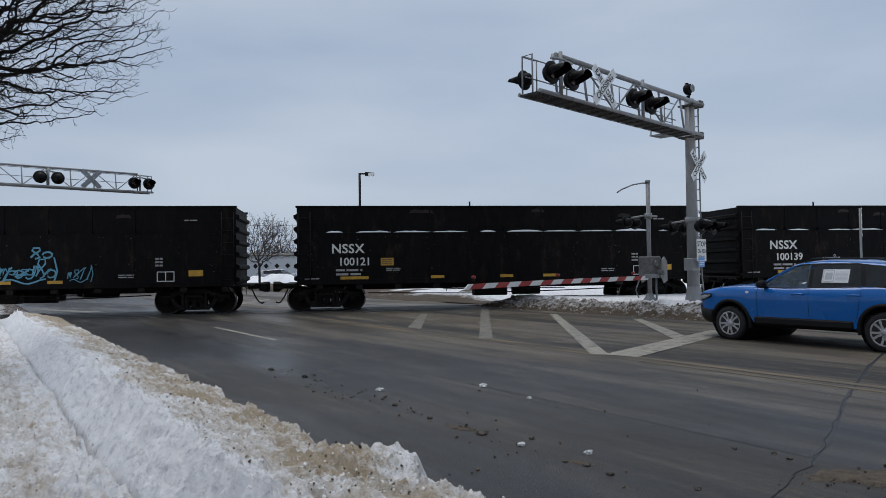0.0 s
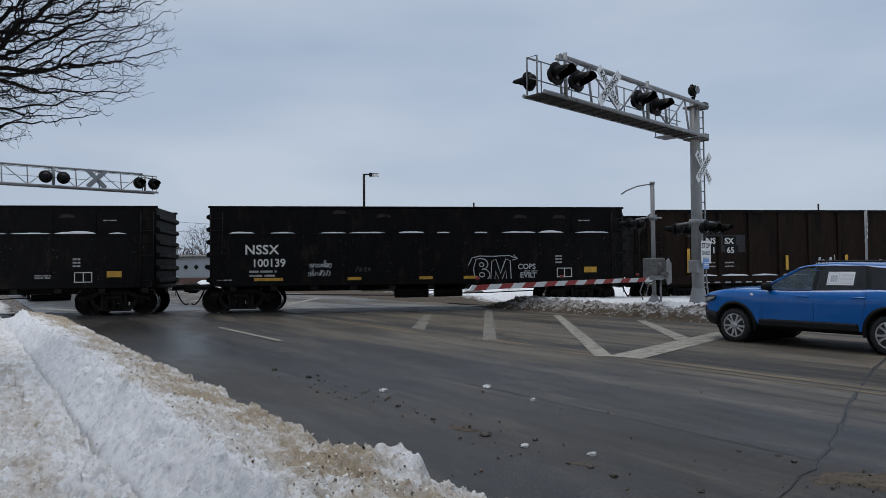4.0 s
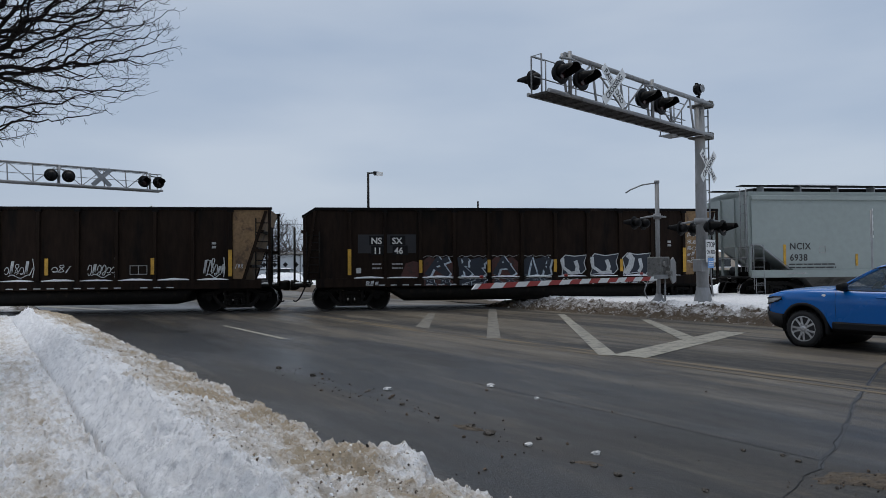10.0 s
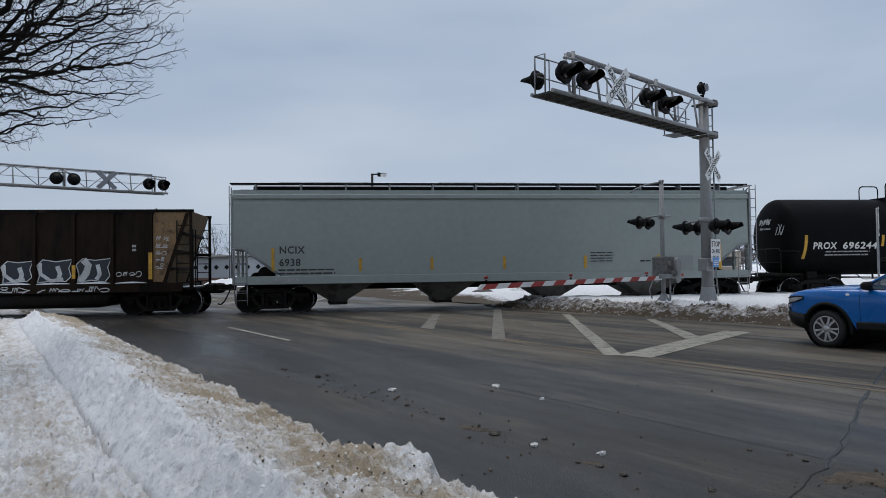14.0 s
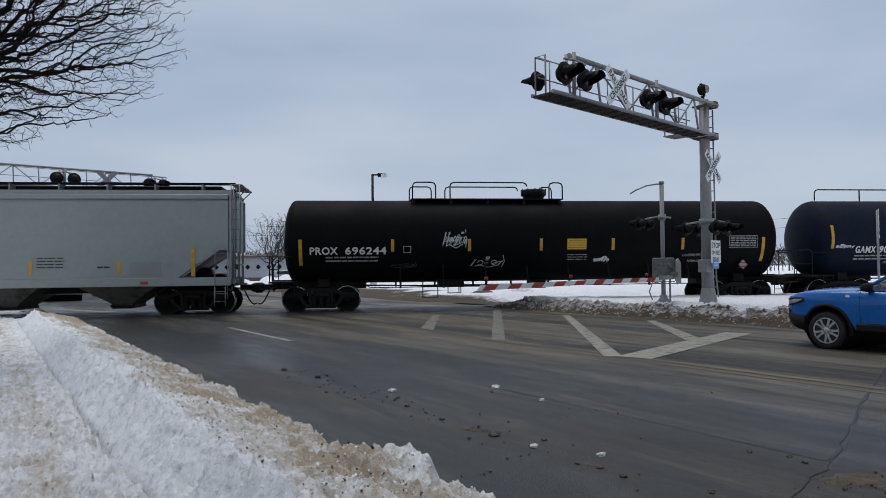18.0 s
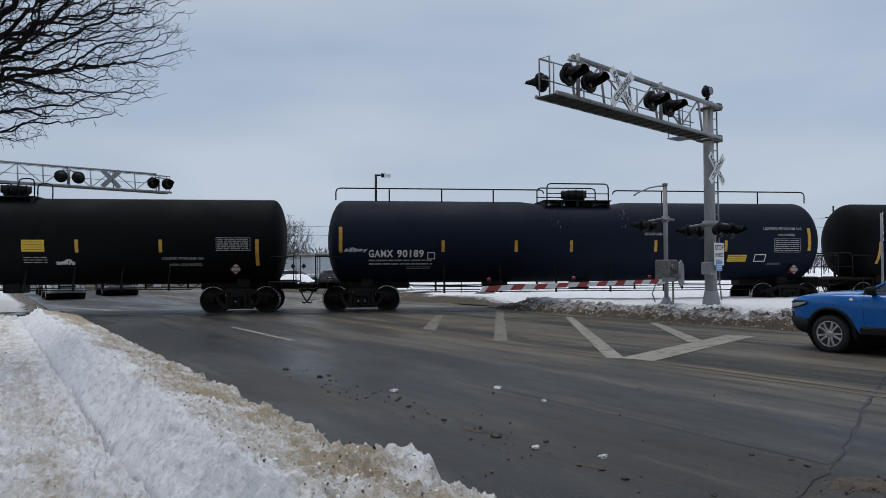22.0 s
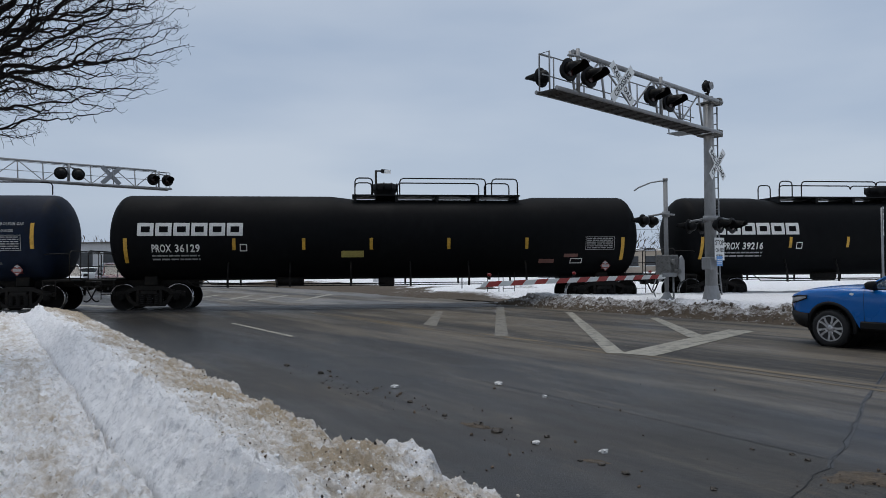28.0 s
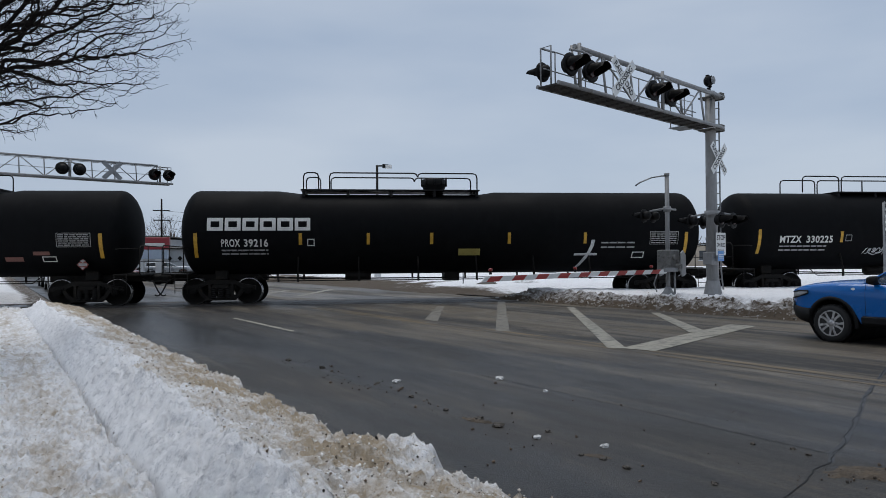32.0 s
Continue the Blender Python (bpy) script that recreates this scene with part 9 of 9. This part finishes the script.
M_CLODSNOW = mat("dirty_ice", (0.55, 0.55, 0.54), 0.7, var=0.2, scale=8, fine=40, bump=0.01)
for k, (x, y, r) in enumerate(((-0.78, 8.50, 0.055), (0.93, 7.86, 0.035), (0.62, 5.82, 0.040), (1.11, 5.55, 0.040), (0.47, 8.68, 0.055))):
    clod(x, y, r, M_CLODSNOW, "small lump of dirty ice on the wet asphalt", k + 1)
for k, (x, y, r) in enumerate(((0.32, 6.23, 0.06), (0.16, 6.50, 0.05), (0.24, 6.40, 0.035), (1.15, 4.99, 0.038), (1.63, 4.64, 0.03), (2.52, 5.48, 0.028), (2.56, 5.32, 0.03), (-0.53, 7.58, 0.04), (-0.99, 8.43, 0.035), (-0.15, 6.91, 0.035), (0.73, 6.04, 0.03), (0.89, 5.32, 0.025), (-1.89, 9.64, 0.05), (-2.53, 10.38, 0.05), (1.03, 5.21, 0.03), (2.28, 5.63, 0.025))):
    clod(x, y, r, M_MUD, "dark clod of muddy snow on the wet asphalt", k + 20, 0.6)
# smear of mud by the crack, ridged by tyres
M_TANMUD = mat("drying_mud", (0.068, 0.051, 0.034), 0.8, var=0.45, scale=9, fine=60, second=(0.045, 0.034, 0.024), amount=0.5, bump=0.012)


def mud_sheet(name, cx, cy, rx, ry, turn, high, seed, label):
    """A thin uneven patch that breaks up towards its rim."""
    n = 64
    vs, fs = [], []
    ca, sa = math.cos(math.radians(turn)), math.sin(math.radians(turn))
    for j in range(n + 1):
        for i in range(n + 1):
            u, v = 2.4 * i / n - 1.2, 2.4 * j / n - 1.2
            x, y = u * rx, v * ry
            q = math.hypot(u, v) + 0.55 * fr(x * 3.5 + seed, y * 5.5)
            z = high * (1 - ease(0.55, 1.05, q)) * (0.55 + 0.9 * abs(fr(x * 7, y * 16, seed)) + 0.5 * fr(x * 22, y * 30, seed)) - 0.006 * ease(0.6, 1.0, q) - 0.002
            vs.append((cx + x * ca - y * sa, cy + x * sa + y * ca, max(-0.01, z)))
    for j in range(n):
        for i in range(n):
            k = j * (n + 1) + i
            if max(vs[k][2], vs[k + 1][2], vs[k + n + 1][2], vs[k + n + 2][2]) > 0.0:
                fs.append((k, k + 1, k + n + 2, k + n + 1))
    me = bpy.data.meshes.new(name)
    me.from_pydata(vs, [], fs)
    me.materials.append(M_TANMUD)
    me.shade_smooth()
    tagged(new(name, me), label, "mud", kind="structure")


mud_sheet("mud_patch", 3.15, 4.78, 0.78, 0.26, -12, 0.022, 1.3, "ridged patch of tan mud on the wet asphalt")
mud_sheet("mud_smear", 0.98, 5.30, 0.13, 0.05, -30, 0.010, 4.1, "small smear of tan mud on the wet asphalt")
mud_sheet("mud_smear", 0.14, 6.45, 0.20, 0.07, -40, 0.016, 8.4, "small smear of tan mud on the wet asphalt")


# ---------------------------------------------------------------- crumbled snow on the banks
def crumble(name, count, place, size, material, label, seed):
    """Many small broken lumps resting on a snow surface."""
    rnd = random.Random(seed)
    ico = bmesh.new()
    bmesh.ops.create_icosphere(ico, subdivisions=1, radius=1)
    base = [v.co.copy() for v in ico.verts]
    tri = [[v.index for v in f.verts] for f in ico.faces]
    ico.free()
    vs, fs = [], []
    for k in range(count):
        w, u, z = place(rnd)
        r = size[0] * (size[1] / size[0]) ** (rnd.random() ** 2.2)
        q = Euler((rnd.uniform(0, 6), rnd.uniform(0, 6), rnd.uniform(0, 6))).to_matrix()
        sx, sy, sz = rnd.uniform(0.7, 1.3), rnd.uniform(0.7, 1.3), rnd.uniform(0.5, 0.9)
        b = len(vs)
        for c in base:
            d = c * rnd.uniform(0.75, 1.2)
            p = q @ Vector((d.x * sx, d.y * sy, d.z * sz)) * r
            vs.append((w + p.x, u + p.y, z + 0.12 * r + p.z))
        fs += [[b + i for i in t] for t in tri]
    me = bpy.data.meshes.new(name)
    me.from_pydata(vs, [], fs)
    me.materials.append(material)
    ob = new(name, me)
    ob.matrix_basis = ROAD
    return tagged(ob, label, "snow", kind="stuff")


def crumb_mat(name, a, b):
    m = bpy.data.materials.new(name)
    m.use_nodes = True
    n, l = m.node_tree.nodes, m.node_tree.links
    g = n.new("ShaderNodeNewGeometry")
    r = n.new("ShaderNodeValToRGB")
    r.color_ramp.elements[0].color, r.color_ramp.elements[1].color = (*a, 1), (*b, 1)
    l.new(g.outputs["Random Per Island"], r.inputs["Fac"])
    l.new(r.outputs["Color"], n["Principled BSDF"].inputs["Base Color"])
    n["Principled BSDF"].inputs["Roughness"].default_value = 0.85
    return m


M_CRUMB = crumb_mat("snow_crumbs", (0.36, 0.29, 0.205), (0.86, 0.85, 0.83))
M_WCRUMB = crumb_mat("white_crumbs", (0.70, 0.70, 0.70), (0.92, 0.93, 0.95))
M_VCRUMB = crumb_mat("verge_crumbs", (0.07, 0.055, 0.04), (0.46, 0.43, 0.39))
M_GRIT = crumb_mat("road_grit", (0.02, 0.017, 0.014), (0.14, 0.10, 0.07))


def on_slope(rnd):
    u = 2.2 + 20 * rnd.random() ** 2.0
    w = 1.25 + (bank_edge(u) - 1.2) * rnd.random() ** 0.8
    return w, u, bank_z(w, u)


def on_face(rnd):
    u = 2.2 + 18 * rnd.random() ** 1.8
    w = rnd.uniform(0.9, 1.7)
    return w, u, bank_z(w, u)


def on_walk(rnd):
    u = 2.5 + 14 * rnd.random() ** 1.6
    w = rnd.uniform(-2.2, 0.86)
    return w, u, bank_z(w, u)


def on_verge(rnd):
    u = rnd.uniform(3, 21.5)
    w = 15.6 + 1.25 * rnd.random() ** 1.3
    return w, u, verge_z(w, u)


crumble("face_crumbs", 1800, on_face, (0.003, 0.011), M_WCRUMB, "small white crumbs of snow on the ridge", 9)
crumble("slope_crumbs", 14000, on_slope, (0.003, 0.013), M_CRUMB, "crumbled dirty snow on the bank's slope", 1)
crumble("slope_grit", 2600, on_slope, (0.003, 0.012), M_GRIT, "dark road grit lying on the bank", 2)
crumble("footway_crumbs", 4000, on_walk, (0.003, 0.014), M_CRUMB, "crumbs of snow on the trodden footway", 3)
crumble("footway_grit", 500, on_walk, (0.003, 0.013), M_GRIT, "dark specks of grit on the trodden footway", 4)
def on_lane(rnd):
    t = rnd.random()
    x, y = -2.6 + 3.3 * t + rnd.gauss(0, 0.13), 10.5 - 4.9 * t + rnd.gauss(0, 0.16)
    if rnd.random() < 0.2:
        x, y = rnd.uniform(-1, 3), rnd.uniform(4.6, 9)
    return (*worldw(x, y), 0.003)


def on_mud(rnd):
    return (*worldw(3.0 + rnd.gauss(0, 0.36), 4.80 + rnd.gauss(0, 0.13)), 0.006)


crumble("road_crumbs", 170, on_lane, (0.004, 0.022), M_GRIT, "trail of muddy crumbs along the lane", 14)
crumble("mud_crumbs", 130, on_mud, (0.004, 0.016), M_GRIT, "muddy crumbs round the patch of mud", 15)
crumble("verge_crumbs", 520, on_verge, (0.015, 0.07), M_VCRUMB, "broken lumps of dirty snow along the verge", 5)
crumble("verge_grit", 420, on_verge, (0.012, 0.045), M_GRIT, "dark clods along the verge", 6)

# ---------------------------------------------------------------- what moves
def motions():
    ts = [0.5 * k for k in range(65)]
    for car, s in CARS:
        walk(car, [(t, car_pose(s - gone(t))) for t in ts])
    tt = [k * 4 / 30 for k in range(241)]
    spin = [math.degrees((gone(t) - gone(0)) / WHEEL_R) for t in tt]
    for ob, dx in WHEELSETS:
        walk(ob, [(t, pose(dx, 0, WHEEL_R, 0, -a, 0)) for t, a in zip(tt, spin)])
    # the blue car backs away from the gate
    back = [(0, 0), (6.3, 0), (6.7, -0.005), (7.0, -0.02), (7.5, -0.09), (8.0, -0.215), (8.5, -0.42), (9.0, -0.68), (9.5, -0.98), (10.0, -1.27), (10.5, -1.475), (10.9, -1.56), (11.2, -1.57), (32.0, -1.57)]
    walk(suv, [(t, suv_pose(d)) for t, d in back])
    for ob, x, y in CAR_WHEELS[suv.name]:
        walk(ob, [(t, pose(x, y, 0.321, 0, math.degrees(d / 0.321), 0)) for t, d in back])


motions()
